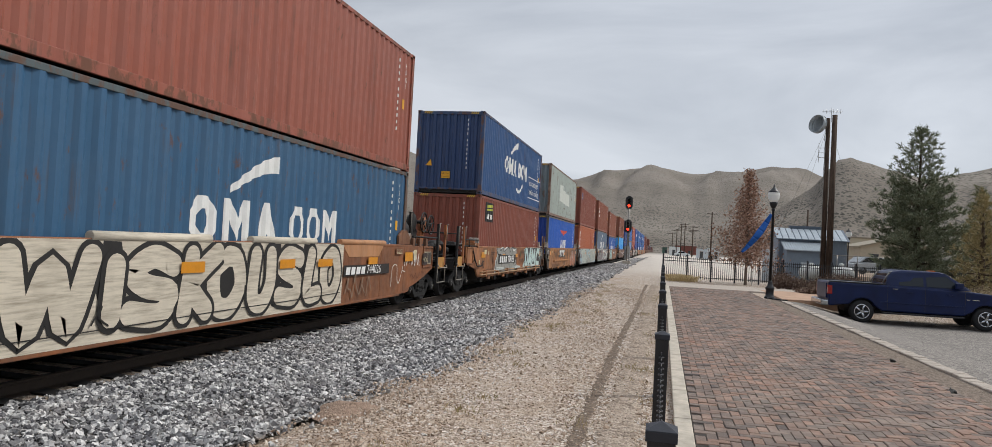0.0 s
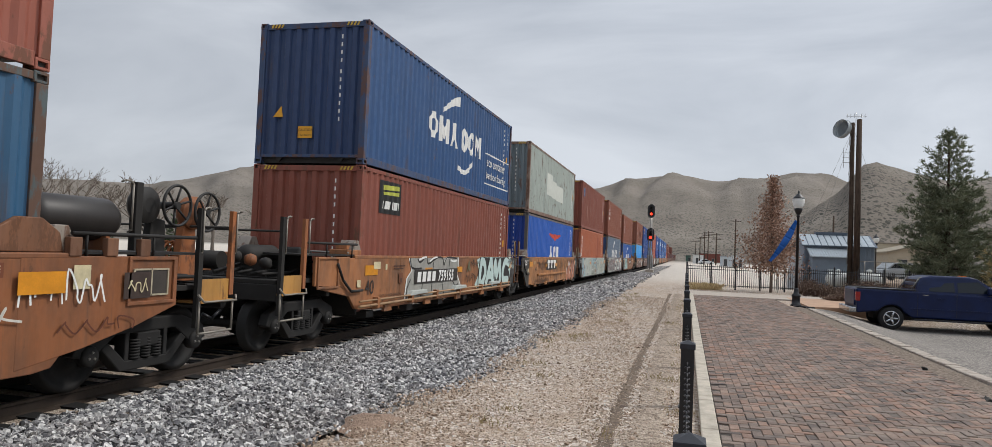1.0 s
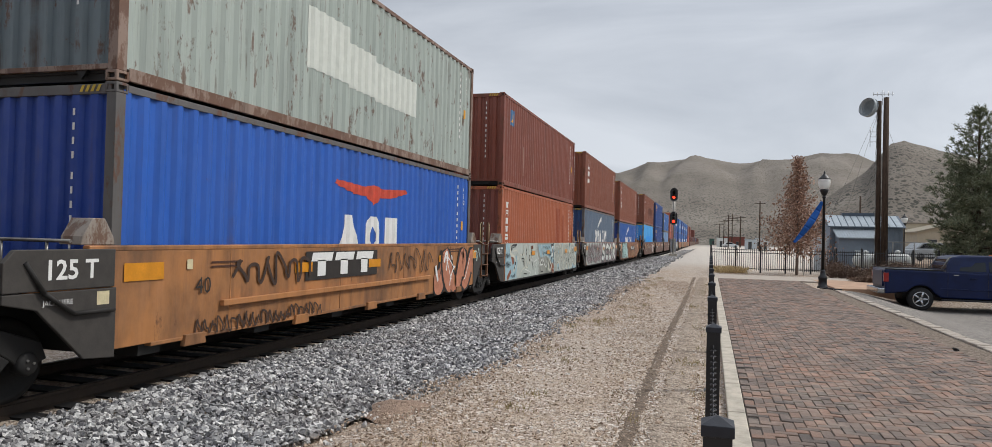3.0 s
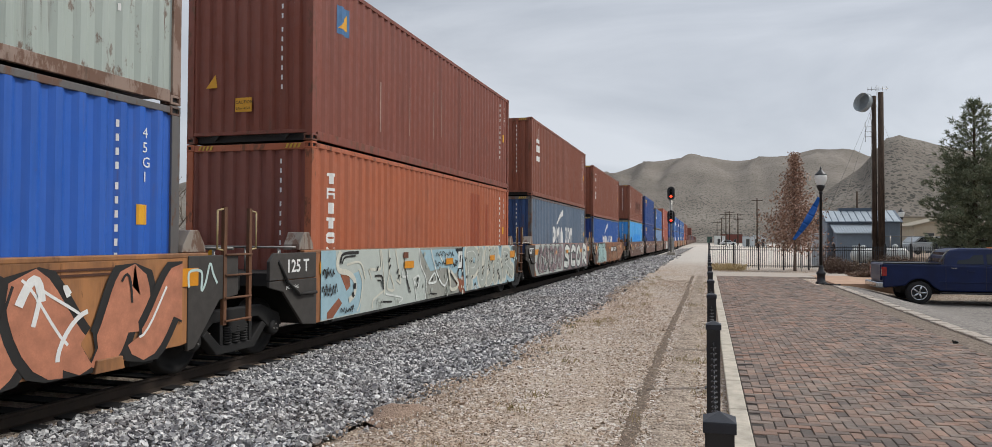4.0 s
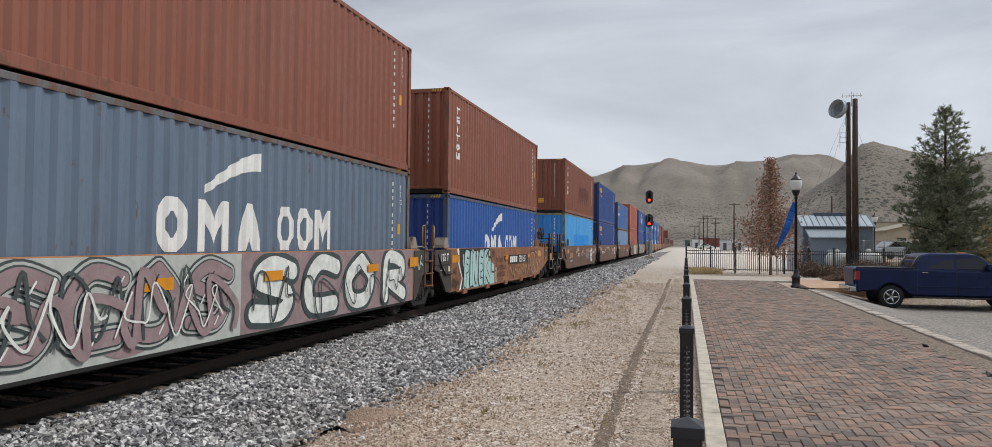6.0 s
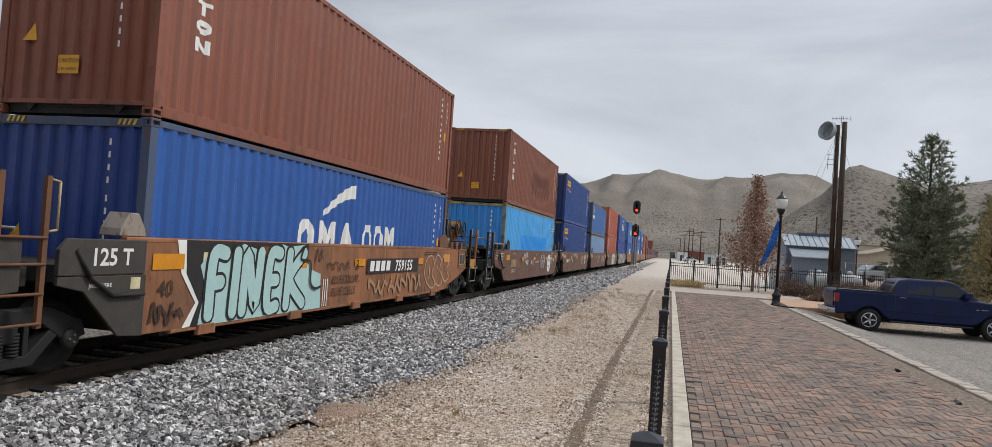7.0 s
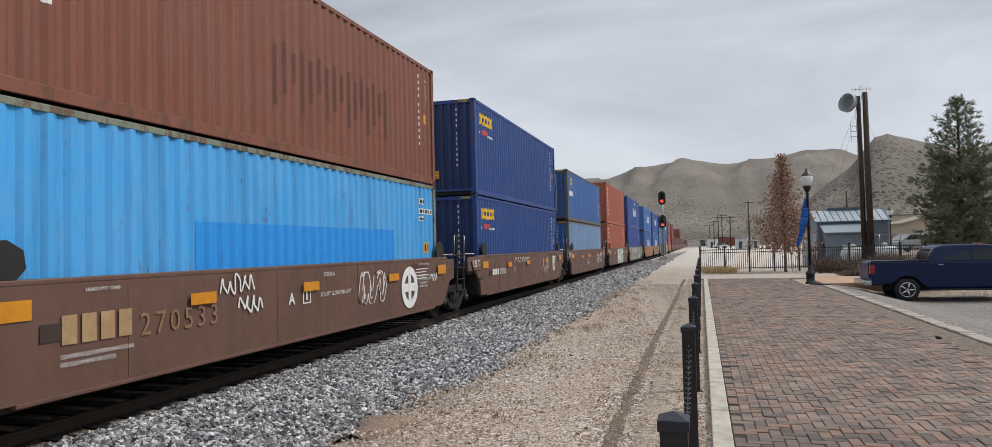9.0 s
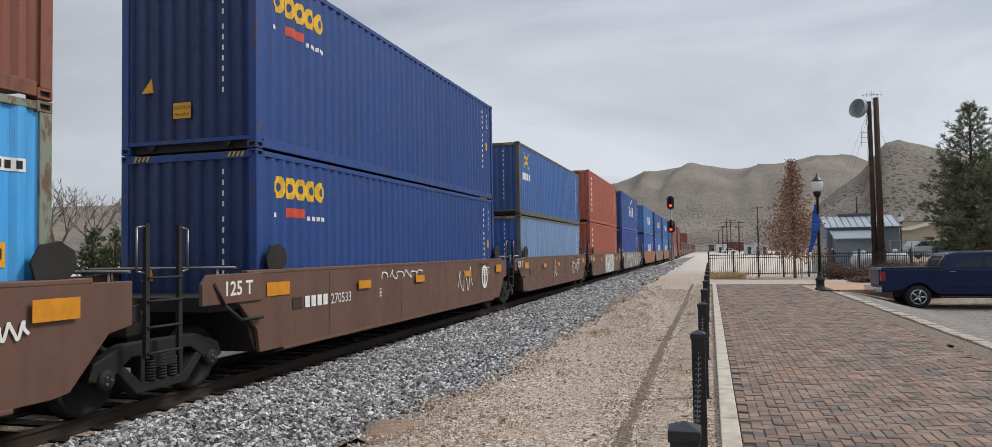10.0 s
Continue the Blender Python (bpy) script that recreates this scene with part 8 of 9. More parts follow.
# ---- railway signal ----
def build_signal():
    c = thing("railway_signal", (-4.05, 84.9, -0.1), "two-headed railway signal showing red on a steel mast", "railway signal")
    bm = bmesh.new()
    tube(bm, (0, 0, 0), (0, 0, 7.1), 0.08, seg=12)
    part("mast", bm, STEEL, c)
    bm = bmesh.new()
    box(bm, -0.45, 0.45, -0.35, 0.35, 0.0, 0.3)
    part("footing", bm, CONCRETE, c, bevel=0.02)
    bm = bmesh.new()
    box(bm, -0.32, 0.32, 0.1, 0.5, 0.5, 2.0)
    part("relay_box", bm, plain("silver_box", "a3a5a5", 0.5, 0.3), c, "silver relay box", bevel=0.02)
    bm = bmesh.new()
    for s in (-0.25, 0.25):
        tube(bm, (s, -0.4, 0.3), (s * 0.6, -0.15, 6.6), 0.02, seg=6)
    for i in range(20):
        z = 0.6 + i * 0.3
        tube(bm, (-0.2, -0.3, z), (0.2, -0.3, z), 0.014, seg=5)
    part("mast_ladder", bm, STEEL, c)
    red = glow("red_signal", "ff2a18", 7.0)
    for z in (7.0, 4.3):
        bm = bmesh.new()
        pts = [(0.42 * math.cos(a), z + 0.35 * (1 if math.sin(a) > 0 else -1) + 0.42 * math.sin(a)) for a in (2 * math.pi * i / 24 for i in range(24))]
        prism(bm, pts, -0.2, -0.14, "y")
        head = part("signal_head", bm, BLACK, c, "black oval signal head")
        for q, lit in ((0.35, False), (0.0, False), (-0.35, True)):
            bm = bmesh.new()
            lathe(bm, [(0.02, -0.27), (0.1, -0.26), (0.14, -0.22), (0.02, -0.2)], (0, 0, z + q), 14, "y")
            part("lens", bm, red if lit else GRIME, head, "glowing red lens" if lit else "dark lens")
            bm = bmesh.new()
            lathe(bm, [(0.17, -0.42), (0.17, -0.21), (0.155, -0.21), (0.155, -0.42)], (0, 0, z + q + 0.01), 14, "y", caps=False)
            part("visor", bm, BLACK, head)


build_signal()


# ---- pickup ----
def build_truck():
    X0, Y0, Z0 = 5.56, 28.3, -0.57
    c = thing("pickup_truck", (X0, Y0, Z0), "dark blue crew-cab pickup parked on the asphalt", "pickup truck")
    k = Nodes("dark_blue_car_paint", 0.4, spec=0.2)
    k.colour(k.mix(k.span(k.noise(2.0, 3), 0.3, 0.7), lin("0a1739"), lin("0f204a")))
    k.b.inputs["Coat Weight"].default_value = 0.16
    k.b.inputs["Coat Roughness"].default_value = 0.06
    blue = k.m
    glass = m_glass("tinted_glass", "141c24", 0.08)
    chrome = plain("chrome", "b5b8bb", 0.2, 1.0, vary=0.1)
    rubber = plain("tyre_rubber", "1c1c1d", 0.85)
    W = 2.0

    def arch(cx, r=0.475, n=12):
        return [(cx + r * math.cos(a), 0.42 + r * math.sin(a)) for a in (math.pi - math.pi * i / n for i in range(n + 1))]
    low = [(0.34, 0.56)] + [p for p in arch(1.45) if p[1] > 0.6] + [(2.1, 0.48), (4.7, 0.48)] + [p for p in arch(5.4) if p[1] > 0.6] + [(6.15, 0.6), (6.3, 0.75), (6.32, 1.1)]
    top = [(6.2, 1.2), (5.9, 1.26), (4.85, 1.34), (2.24, 1.40), (0.3, 1.42)]
    bm = bmesh.new()
    prism(bm, low + top, 0.0, W, "y")
    part("body", bm, blue, c, bevel=0.05)
    # cab with raked glass
    bm = bmesh.new()
    sec = [(2.2, 1.36, 0.03), (2.28, 1.7, 0.1), (2.42, 1.9, 0.2), (2.75, 1.97, 0.24), (3.95, 1.97, 0.24), (4.15, 1.92, 0.2), (4.95, 1.36, 0.06)]
    a = [bm.verts.new((x, i, z)) for x, z, i in sec]
    b = [bm.verts.new((x, W - i, z)) for x, z, i in sec]
    bm.faces.new(a)
    bm.faces.new(b)
    for i in range(len(sec) - 1):
        bm.faces.new((a[i], a[i + 1], b[i + 1], b[i]))
    bmesh.ops.recalc_face_normals(bm, faces=bm.faces[:])
    cab = part("cab", bm, blue, c, bevel=0.04)
    for y_, s in ((0.0, -1), (W, 1)):
        for name, pts in (("rear_window", [(2.62, 1.43), (3.42, 1.43), (3.42, 1.86), (2.72, 1.86)]), ("front_window", [(3.52, 1.43), (4.62, 1.43), (4.12, 1.86), (3.52, 1.86)])):
            bm = bmesh.new()
            vs = []
            for x, z in pts:
                inset = 0.03 + (z - 1.36) * 0.36
                vs.append(bm.verts.new((x, y_ - s * inset + s * 0.012, z)))
            bm.faces.new(vs)
            o = part(name, bm, glass, cab, "dark tinted window")
            o.modifiers.new("thick", "SOLIDIFY").thickness = 0.012
    bm = bmesh.new()
    bm.faces.new([bm.verts.new(p) for p in ((4.19, 0.28, 1.9), (4.19, W - 0.28, 1.9), (4.97, W - 0.14, 1.39), (4.97, 0.14, 1.39))])
    part("windscreen", bm, glass, cab, "dark windscreen")
    bm = bmesh.new()
    bm.faces.new([bm.verts.new(p) for p in ((2.215, 0.2, 1.48), (2.215, W - 0.2, 1.48), (2.33, W - 0.28, 1.82), (2.33, 0.28, 1.82))])
    part("back_window", bm, glass, cab, "dark back window")
    # open bed
    bm = bmesh.new()
    box(bm, 0.4, 2.15, 0.1, W - 0.1, 1.38, 1.428)
    part("bed_liner", bm, BLACK, c)
    for yy in (0.02, W - 0.08):
        bm = bmesh.new()
        box(bm, 0.32, 2.2, yy, yy + 0.06, 1.42, 1.455)
        part("bed_rail", bm, BLACK, c, bevel=0.01)
    bm = bmesh.new()
    for yy in (0.25, W - 0.25):
        path_tube(bm, [(2.1, yy, 1.42), (2.35, yy, 1.86), (2.45, yy, 1.9)], 0.02)
    part("headache_bars", bm, STEEL, c)
    # doors' shut lines, handles, trim
    for x in (2.26, 3.47, 4.72):
        bm = bmesh.new()
        box(bm, x, x + 0.012, -0.004, 0.01, 0.55, 1.38)
        part("door_seam", bm, BLACK, c)
    for x in (3.12, 4.35):
        bm = bmesh.new()
        box(bm, x - 0.22, x, -0.035, 0.0, 1.16, 1.2)
        part("door_handle", bm, blue, c, bevel=0.01)
    bm = bmesh.new()
    box(bm, 2.05, 4.75, -0.02, 0.01, 0.78, 0.82)
    part("side_trim", bm, blue, c, bevel=0.008)
    bm = bmesh.new()
    box(bm, 2.1, 4.7, -0.1, 0.12, 0.40, 0.46)
    part("running_board", bm, BLACK, c, bevel=0.02)
    bm = bmesh.new()
    for x in (4.78, 4.95, 5.06):
        box(bm, x, x + 0.1, -0.006, 0.0, 1.05, 1.075)
    part("badge", bm, chrome, c)
    bm = bmesh.new()
    box(bm, 2.42, 2.6, -0.006 + 0.0, 0.004, 1.28, 1.3)
    part("badge", bm, chrome, c)
    bm = bmesh.new()
    box(bm, 0.1, 0.36, 0.05, W - 0.05, 0.56, 0.76)
    part("rear_bumper", bm, chrome, c, bevel=0.04)
    bm = bmesh.new()
    box(bm, 6.25, 6.48, 0.03, W - 0.03, 0.5, 0.78)
    part("front_bumper", bm, chrome, c, bevel=0.05)
    bm = bmesh.new()
    box(bm, 0.27, 0.35, 0.22, W - 0.22, 0.82, 1.38)
    part("tailgate", bm, blue, c, bevel=0.02)
    red = plain("red_lamp", "8a1f1c", 0.25)
    for yy in (-0.008, W - 0.17):
        bm = bmesh.new()
        box(bm, 0.285, 0.44, yy, yy + 0.178, 0.98, 1.3)
        part("tail_light", bm, red, c, "red tail light", bevel=0.015)
        bm = bmesh.new()
        box(bm, 6.1, 6.31, yy, yy + 0.178, 0.92, 1.14)
        part("headlight", bm, plain("lamp_glass", "c4c8cb", 0.2), c, "clear headlight", bevel=0.02)
    for yy in (-0.16, W - 0.02):
        bm = bmesh.new()
        box(bm, 4.38, 4.62, yy, yy + 0.18, 1.42, 1.62)
        part("mirror", bm, blue, c, bevel=0.03)
    bm = bmesh.new()
    box(bm, 3.85, 4.02, 0.8, 1.2, 1.955, 2.0)
    part("roof_marker", bm, plain("amber_plastic", "d46a1c", 0.4), c, "orange roof marker", bevel=0.01)
    for x in (1.45, 5.4):
        for yy, s in ((0.02, -1), (W - 0.27, 1)):
            bm = bmesh.new()
            lathe(bm, [(0.26, 0.0), (0.36, -0.01), (0.40, 0.04), (0.405, 0.125), (0.40, 0.21), (0.36, 0.26), (0.26, 0.25)], (x, yy, 0.42), 28, "y")
            w = part("wheel", bm, rubber, c)
            ry = yy - 0.002 if s < 0 else yy + 0.252
            bm = bmesh.new()
            torus(bm, (x, ry, 0.42), 0.245, 0.022, "y", 24, 8)
            for i in range(5):
                a = i * 2 * math.pi / 5
                p = (x + 0.05 * math.cos(a), ry, 0.42 + 0.05 * math.sin(a))
                q = (x + 0.235 * math.cos(a), ry, 0.42 + 0.235 * math.sin(a))
                tube(bm, p, q, 0.05, 0.035, seg=6)
            tube(bm, (x, ry - 0.02, 0.42), (x, ry + 0.02, 0.42), 0.075, seg=12)
            part("rim", bm, chrome, w, "five-spoke alloy rim")
    bm = bmesh.new()
    box(bm, 1.0, 6.0, 0.6, 1.4, 0.36, 0.62)
    part("chassis", bm, GRIME, c)
    for x in (1.45, 5.4):
        bm = bmesh.new()
        box(bm, x - 0.5, x + 0.5, 0.3, W - 0.3, 0.5, 0.95)
        part("wheel_well", bm, GRIME, c)


build_truck()


# ---- sheds, tanks and poles beyond the fence ----
def build_shed():
    wall = plain("grey_blue_siding", "78838f", 0.6, vary=0.1, scale=3.0)
    tin = plain("pale_tin_roof", "a3acb2", 0.45, 0.4, vary=0.15, scale=3.0)
    dark = plain("blue_grey_trim", "56626f", 0.6, vary=0.15)
    c = thing("metal_shed", (7.45, 51.5, 0), "grey metal shed with a ribbed pale roof", "shed")
    w, d = 4.25, 4.0
    bm = bmesh.new()
    prism(bm, [(0, 0), (d, 0), (d, 2.85), (d / 2, 3.55), (0, 2.85)], 0, w)
    part("wall", bm, wall, c)
    for i in range(29):
        bm = bmesh.new()
        x = 0.08 + i * 0.145
        box(bm, x, x + 0.035, -0.025, 0.0, 0, 2.84)
        part("siding_rib", bm, wall, c)
    for s, (ya, yb) in enumerate(((-0.15, d / 2), (d / 2, d + 0.15))):
        za, zb = (2.80, 3.60) if s == 0 else (3.60, 2.80)
        bm = bmesh.new()
        prism(bm, [(ya, za), (yb, zb), (yb, zb + 0.05), (ya, za + 0.05)], -0.15, w + 0.15)
        roof = part("roof", bm, dark, c)
        if s == 0:
            for i in range(11):
                x = -0.1 + i * 0.40
                bm = bmesh.new()
                prism(bm, [(ya + 0.02, za + 0.055), (yb - 0.1, zb + 0.02), (yb - 0.1, zb + 0.05), (ya + 0.02, za + 0.085)], x, x + 0.33)
                part("roof_sheet", bm, tin, roof, "pale tin roof sheet")
    bm = bmesh.new()
    box(bm, 1.0, 3.3, d / 2 - 0.2, d / 2 + 0.5, 3.5, 3.82)
    part("ridge_vent", bm, dark, c)
    e = thing("lean_to", (7.75, 49.9, 0), "low grey lean-to with a ribbed tin roof against the shed", "shed")
    bm = bmesh.new()
    prism(bm, [(0, 0), (1.55, 0), (1.55, 2.6), (0, 2.12)], 0, 2.15)
    part("wall", bm, wall, e)
    bm = bmesh.new()
    prism(bm, [(-0.2, 2.08), (1.56, 2.62), (1.56, 2.67), (-0.2, 2.13)], -0.15, 2.3)
    roof = part("roof", bm, tin, e, "pale tin roof")
    for i in range(16):
        bm = bmesh.new()
        x = -0.12 + i * 0.16
        prism(bm, [(-0.2, 2.135), (1.55, 2.672), (1.55, 2.70), (-0.2, 2.165)], x, x + 0.04)
        part("roof_rib", bm, tin, roof)
    bm = bmesh.new()
    box(bm, 0.9, 1.35, -0.05, 0.0, 0.9, 1.35)
    part("meter_box", bm, plain("pale_box", "b9bfc2", 0.5), e)
    b = thing("utility_box", (7.0, 51.0, 0), "small white utility cabinet beside the shed", "cabinet")
    bm = bmesh.new()
    box(bm, -0.5, 0.3, 0, 0.7, 0, 2.1)
    part("body", bm, plain("white_cabinet", "b6bcc0", 0.5, vary=0.08), b, bevel=0.03)
    bm = bmesh.new()
    box(bm, -0.42, 0.22, -0.02, 0.0, 0.2, 1.9)
    part("door", bm, plain("white_cabinet", "b6bcc0", 0.5, vary=0.08), b, bevel=0.01)


build_shed()


def build_tank(x, y, l, r):
    c = thing("propane_tank", (x, y, 0), "white horizontal propane tank behind the fence", "tank", "propane tanks")
    white = plain("white_tank", "c6c9c6", 0.4, vary=0.06)
    z = 0.75
    bm = bmesh.new()
    lathe(bm, [(0.02, -l / 2 - r * 0.7), (r * 0.6, -l / 2 - r * 0.55), (r * 0.92, -l / 2 - r * 0.2), (r, -l / 2), (r, l / 2), (r * 0.92, l / 2 + r * 0.2), (r * 0.6, l / 2 + r * 0.55), (0.02, l / 2 + r * 0.7)], (0, 0, z), 20, "x")
    part("shell", bm, white, c)
    for s in (-0.35, 0.35):
        bm = bmesh.new()
        box(bm, s * l - 0.06, s * l + 0.06, -0.25, 0.25, 0, z - r * 0.8)
        part("leg", bm, CONCRETE, c)
    bm = bmesh.new()
    lathe(bm, [(0.16, z + r - 0.05), (0.16, z + r + 0.14), (0.05, z + r + 0.2)], seg=12)
    part("valve_dome", bm, white, c)


build_tank(9.1, 49.0, 0.9, 0.42)
build_tank(10.9, 49.2, 0.9, 0.48)


def cage_fence():
    c = thing("chain_link_fence", (9.6, 50.0, 0), "galvanised chain-link yard fence with a top rail", "fence")
    for i in range(5):
        bm = bmesh.new()
        tube(bm, (i * 1.2, 0, 0), (i * 1.2, 0, 1.95), 0.03, seg=8)
        part("post", bm, STEEL, c)
    bm = bmesh.new()
    tube(bm, (0, 0, 1.92), (4.8, 0, 1.92), 0.022, seg=8)
    part("top_rail", bm, STEEL, c)
    bm = bmesh.new()
    for i in range(58):
        for s in (-1, 1):
            x = -1.9 + i * 0.12
            a, b = (x, x + 1.9) if s > 0 else (x + 1.9, x)
            z0, z1 = 0.0, 1.9
            if a < 0 or b < 0 or a > 4.8 or b > 4.8:
                continue
            tube(bm, (a, 0, z0), (b, 0, z1), 0.004, seg=3, caps=False)
    tagged(part("mesh", bm, STEEL, c), kind="stuff")


cage_fence()

WOOD = m_bark("weathered_pole_wood", "4a3d34")


def wood_pole(x, y, h, r, label, arms=0, lean=0.0, arm_w=2.2):
    c = thing("utility_pole", (x, y, -0.1), label, "utility pole", "wooden poles")
    bm = bmesh.new()
    tube(bm, (0, 0, 0), (lean, 0, h), r, r * 0.72, seg=12)
    part("pole", bm, WOOD, c)
    for i in range(arms):
        bm = bmesh.new()
        z = h - 0.5 - i * 1.0
        box(bm, lean - arm_w / 2, lean + arm_w / 2, -0.08 - r, 0.04 - r, z, z + 0.12)
        arm = part("crossarm", bm, WOOD, c)
        for q in (-0.45, -0.2, 0.2, 0.45):
            bm = bmesh.new()
            lathe(bm, [(0.03, z + 0.12), (0.06, z + 0.16), (0.06, z + 0.24), (0.02, z + 0.28)], (lean + q * arm_w, -0.02 - r, 0), 8)
            part("insulator", bm, STEEL, arm)
    return c


dp = wood_pole(9.6, 48.2, 10.45, 0.16, "dark wooden pole carrying a dish antenna", lean=-0.02)
wood_pole(9.89, 47.9, 10.6, 0.2, "stout brown wooden pole beside the antenna pole", lean=0.0)
bm = bmesh.new()
lathe(bm, [(0.05, 0.0), (0.3, 0.05), (0.5, 0.16), (0.56, 0.24), (0.53, 0.25), (0.3, 0.09), (0.05, 0.04)], seg=24)
dish = part("dish", bm, plain("grey_dish", "9aa2a6", 0.45, vary=0.1), dp, "grey parabolic dish antenna")
dish.location, dish.rotation_euler = (-0.42, -0.3, 9.95), (radians(80), 0, radians(-52))
bm = bmesh.new()
lathe(bm, [(0.56, 0.0), (0.56, 0.3), (0.545, 0.3), (0.545, 0.0)], seg=24)
drum = part("shroud", bm, plain("grey_dish", "9aa2a6", 0.45, vary=0.1), dp)
drum.location, drum.rotation_euler = (-0.6, -0.4, 9.97), (radians(80), 0, radians(-52))
bm = bmesh.new()
path_tube(bm, [(-0.4, -0.2, 9.95), (-0.15, -0.05, 9.8), (0, 0, 9.8)], 0.05)
path_tube(bm, [(0.15, 0, 10.2), (0.15, 0, 11.1)], 0.015)
for i in range(6):
    tube(bm, (-0.35 + 0.2 * i, -0.03, 10.75), (-0.35 + 0.2 * i, -0.03, 11.0), 0.012, seg=5)
tube(bm, (-0.4, -0.03, 10.85), (0.75, -0.03, 10.85), 0.014, seg=5)
for z in (8.0, 8.3, 8.6):
    tube(bm, (-0.55, 0, z), (0, 0, z), 0.014, seg=5)
path_tube(bm, [(-0.5, 0, 7.7), (-0.5, 0, 8.9)], 0.014, 5)
for i in range(16):
    path_tube(bm, [(-0.18 - 0.02 * (i % 3), -0.14, 0.6 + i * 0.6), (-0.2 + 0.02 * (i % 2), -0.14, 1.2 + i * 0.6)], 0.016, 5)
part("antenna_bracket", bm, STEEL, dp)
bm = bmesh.new()
for x, z in ((-2.6, 3.0), (-1.7, 3.2), (1.7, 6.0)):
    tube(bm, (9.6, 48.1, 10.0), (9.6 + x, 49.5, z), 0.008, seg=4)
tagged(made("guy_wires", bm, STEEL), "thin steel guy wires from the antenna pole", "wire")

wood_pole(9.75, 160.0, 10.4, 0.17, "wooden utility pole with a crossarm", 1)
for i, (x, y, h) in enumerate(((6.1, 225, 10.2), (4.6, 205, 9.0), (8.4, 226, 9.6), (4.2, 250, 9.0), (9.6, 255, 9.0), (3.4, 300, 9.0))):
    wood_pole(x, y, h, 0.16, "distant wooden utility pole", 2 if i < 3 else 1, arm_w=3.0)
wood_pole(17.0, 95.0, 7.6, 0.13, "bare wooden pole beyond the shed")


def simple_building(x, y, w, d, h, hexa, label, roof="flat", roof_hex="8a8378", openings=(), cat="building"):
    c = thing("building", (x, y, -0.05), label, cat, "buildings beyond the yard")
    bm = bmesh.new()
    if roof == "gable":
        prism(bm, [(0, 0), (w, 0), (w, h * 0.78), (w / 2, h), (0, h * 0.78)], 0, d, "y")
    else:
        box(bm, 0, w, 0, d, 0, h)
    part("wall", bm, plain("stucco_" + hexa, hexa, 0.85, vary=0.1, scale=2.0), c)
    m = plain("roofing_" + roof_hex, roof_hex, 0.8, vary=0.15)
    bm = bmesh.new()
    if roof == "gable":
        t = 0.08
        prism(bm, [(-0.2, h * 0.78 - 0.05), (w / 2, h + 0.02), (w + 0.2, h * 0.78 - 0.05), (w + 0.2, h * 0.78 + t), (w / 2, h + 0.02 + t), (-0.2, h * 0.78 + t)], -0.2, d + 0.2, "y")
    else:
        box(bm, -0.12, w + 0.12, -0.12, d + 0.12, h, h + 0.14)
    part("roof", bm, m, c)
    for (x0, x1, z0, z1, kind) in openings:
        bm = bmesh.new()
        box(bm, x0, x1, -0.03, 0.02, z0, z1)
        o = part(kind, bm, plain("dark_opening", "35383b", 0.4), c)
        bm = bmesh.new()
        for a in ((x0 - 0.06, x0, z0, z1), (x1, x1 + 0.06, z0, z1), (x0 - 0.06, x1 + 0.06, z1, z1 + 0.06)):
            box(bm, a[0], a[1], -0.05, 0.0, a[2], a[3])
        part("frame", bm, CONCRETE_WHITE, o)
    return c


simple_building(18.2, 75.0, 6.5, 8.0, 3.9, "a79c88", "tan stucco house with a low gable", "gable", "8d8472", ((0.9, 1.6, 0.0, 2.4, "door"), (2.6, 3.6, 1.0, 2.0, "window"), (4.6, 5.6, 1.0, 2.0, "window")))
simple_building(18.6, 92.0, 9.0, 8.0, 4.3, "b0a895", "pale flat-roofed building behind the tan house", "flat", "7d7668", ((1.0, 2.0, 1.0, 2.2, "window"), (3.4, 4.4, 1.0, 2.2, "window")))
simple_building(8.7, 200.0, 2.6, 3.0, 2.5, "b5bcc0", "small pale shed far across the yard", "flat", "9aa0a4", ((0.8, 1.6, 0.0, 1.9, "door"),), "shed")
simple_building(11.6, 203.0, 1.3, 2.5, 2.8, "d0d2d2", "small white shed far across the yard", "flat", "b0b4b6", ((0.3, 0.9, 0.0, 1.9, "door"),), "shed")
simple_building(13.0, 202.0, 1.6, 2.5, 2.7, "c8cac9", "small white shed far across the yard", "gable", "a0a4a6", ((0.4, 1.1, 0.0, 1.9, "door"),), "shed")
simple_building(2.0, 250.0, 3.4, 3.0, 2.9, "cfd2d0", "white box shed far down the line", "flat", "b8bcbc", ((1.0, 1.8, 0.0, 2.0, "door"),), "shed")
simple_building(5.2, 330.0, 9.0, 6.0, 4.0, "7e4a40", "rust-red wagon-like hut far down the line", "flat", "5c3a34", ((2.0, 3.0, 0.6, 2.0, "window"), (5.5, 6.5, 0.6, 2.0, "window")))
simple_building(-0.4, 345.0, 2.2, 4.0, 3.0, "4f6a60", "green hut far down the line", "flat", "44584e", ((1.2, 2.2, 0.6, 2.0, "window"),))


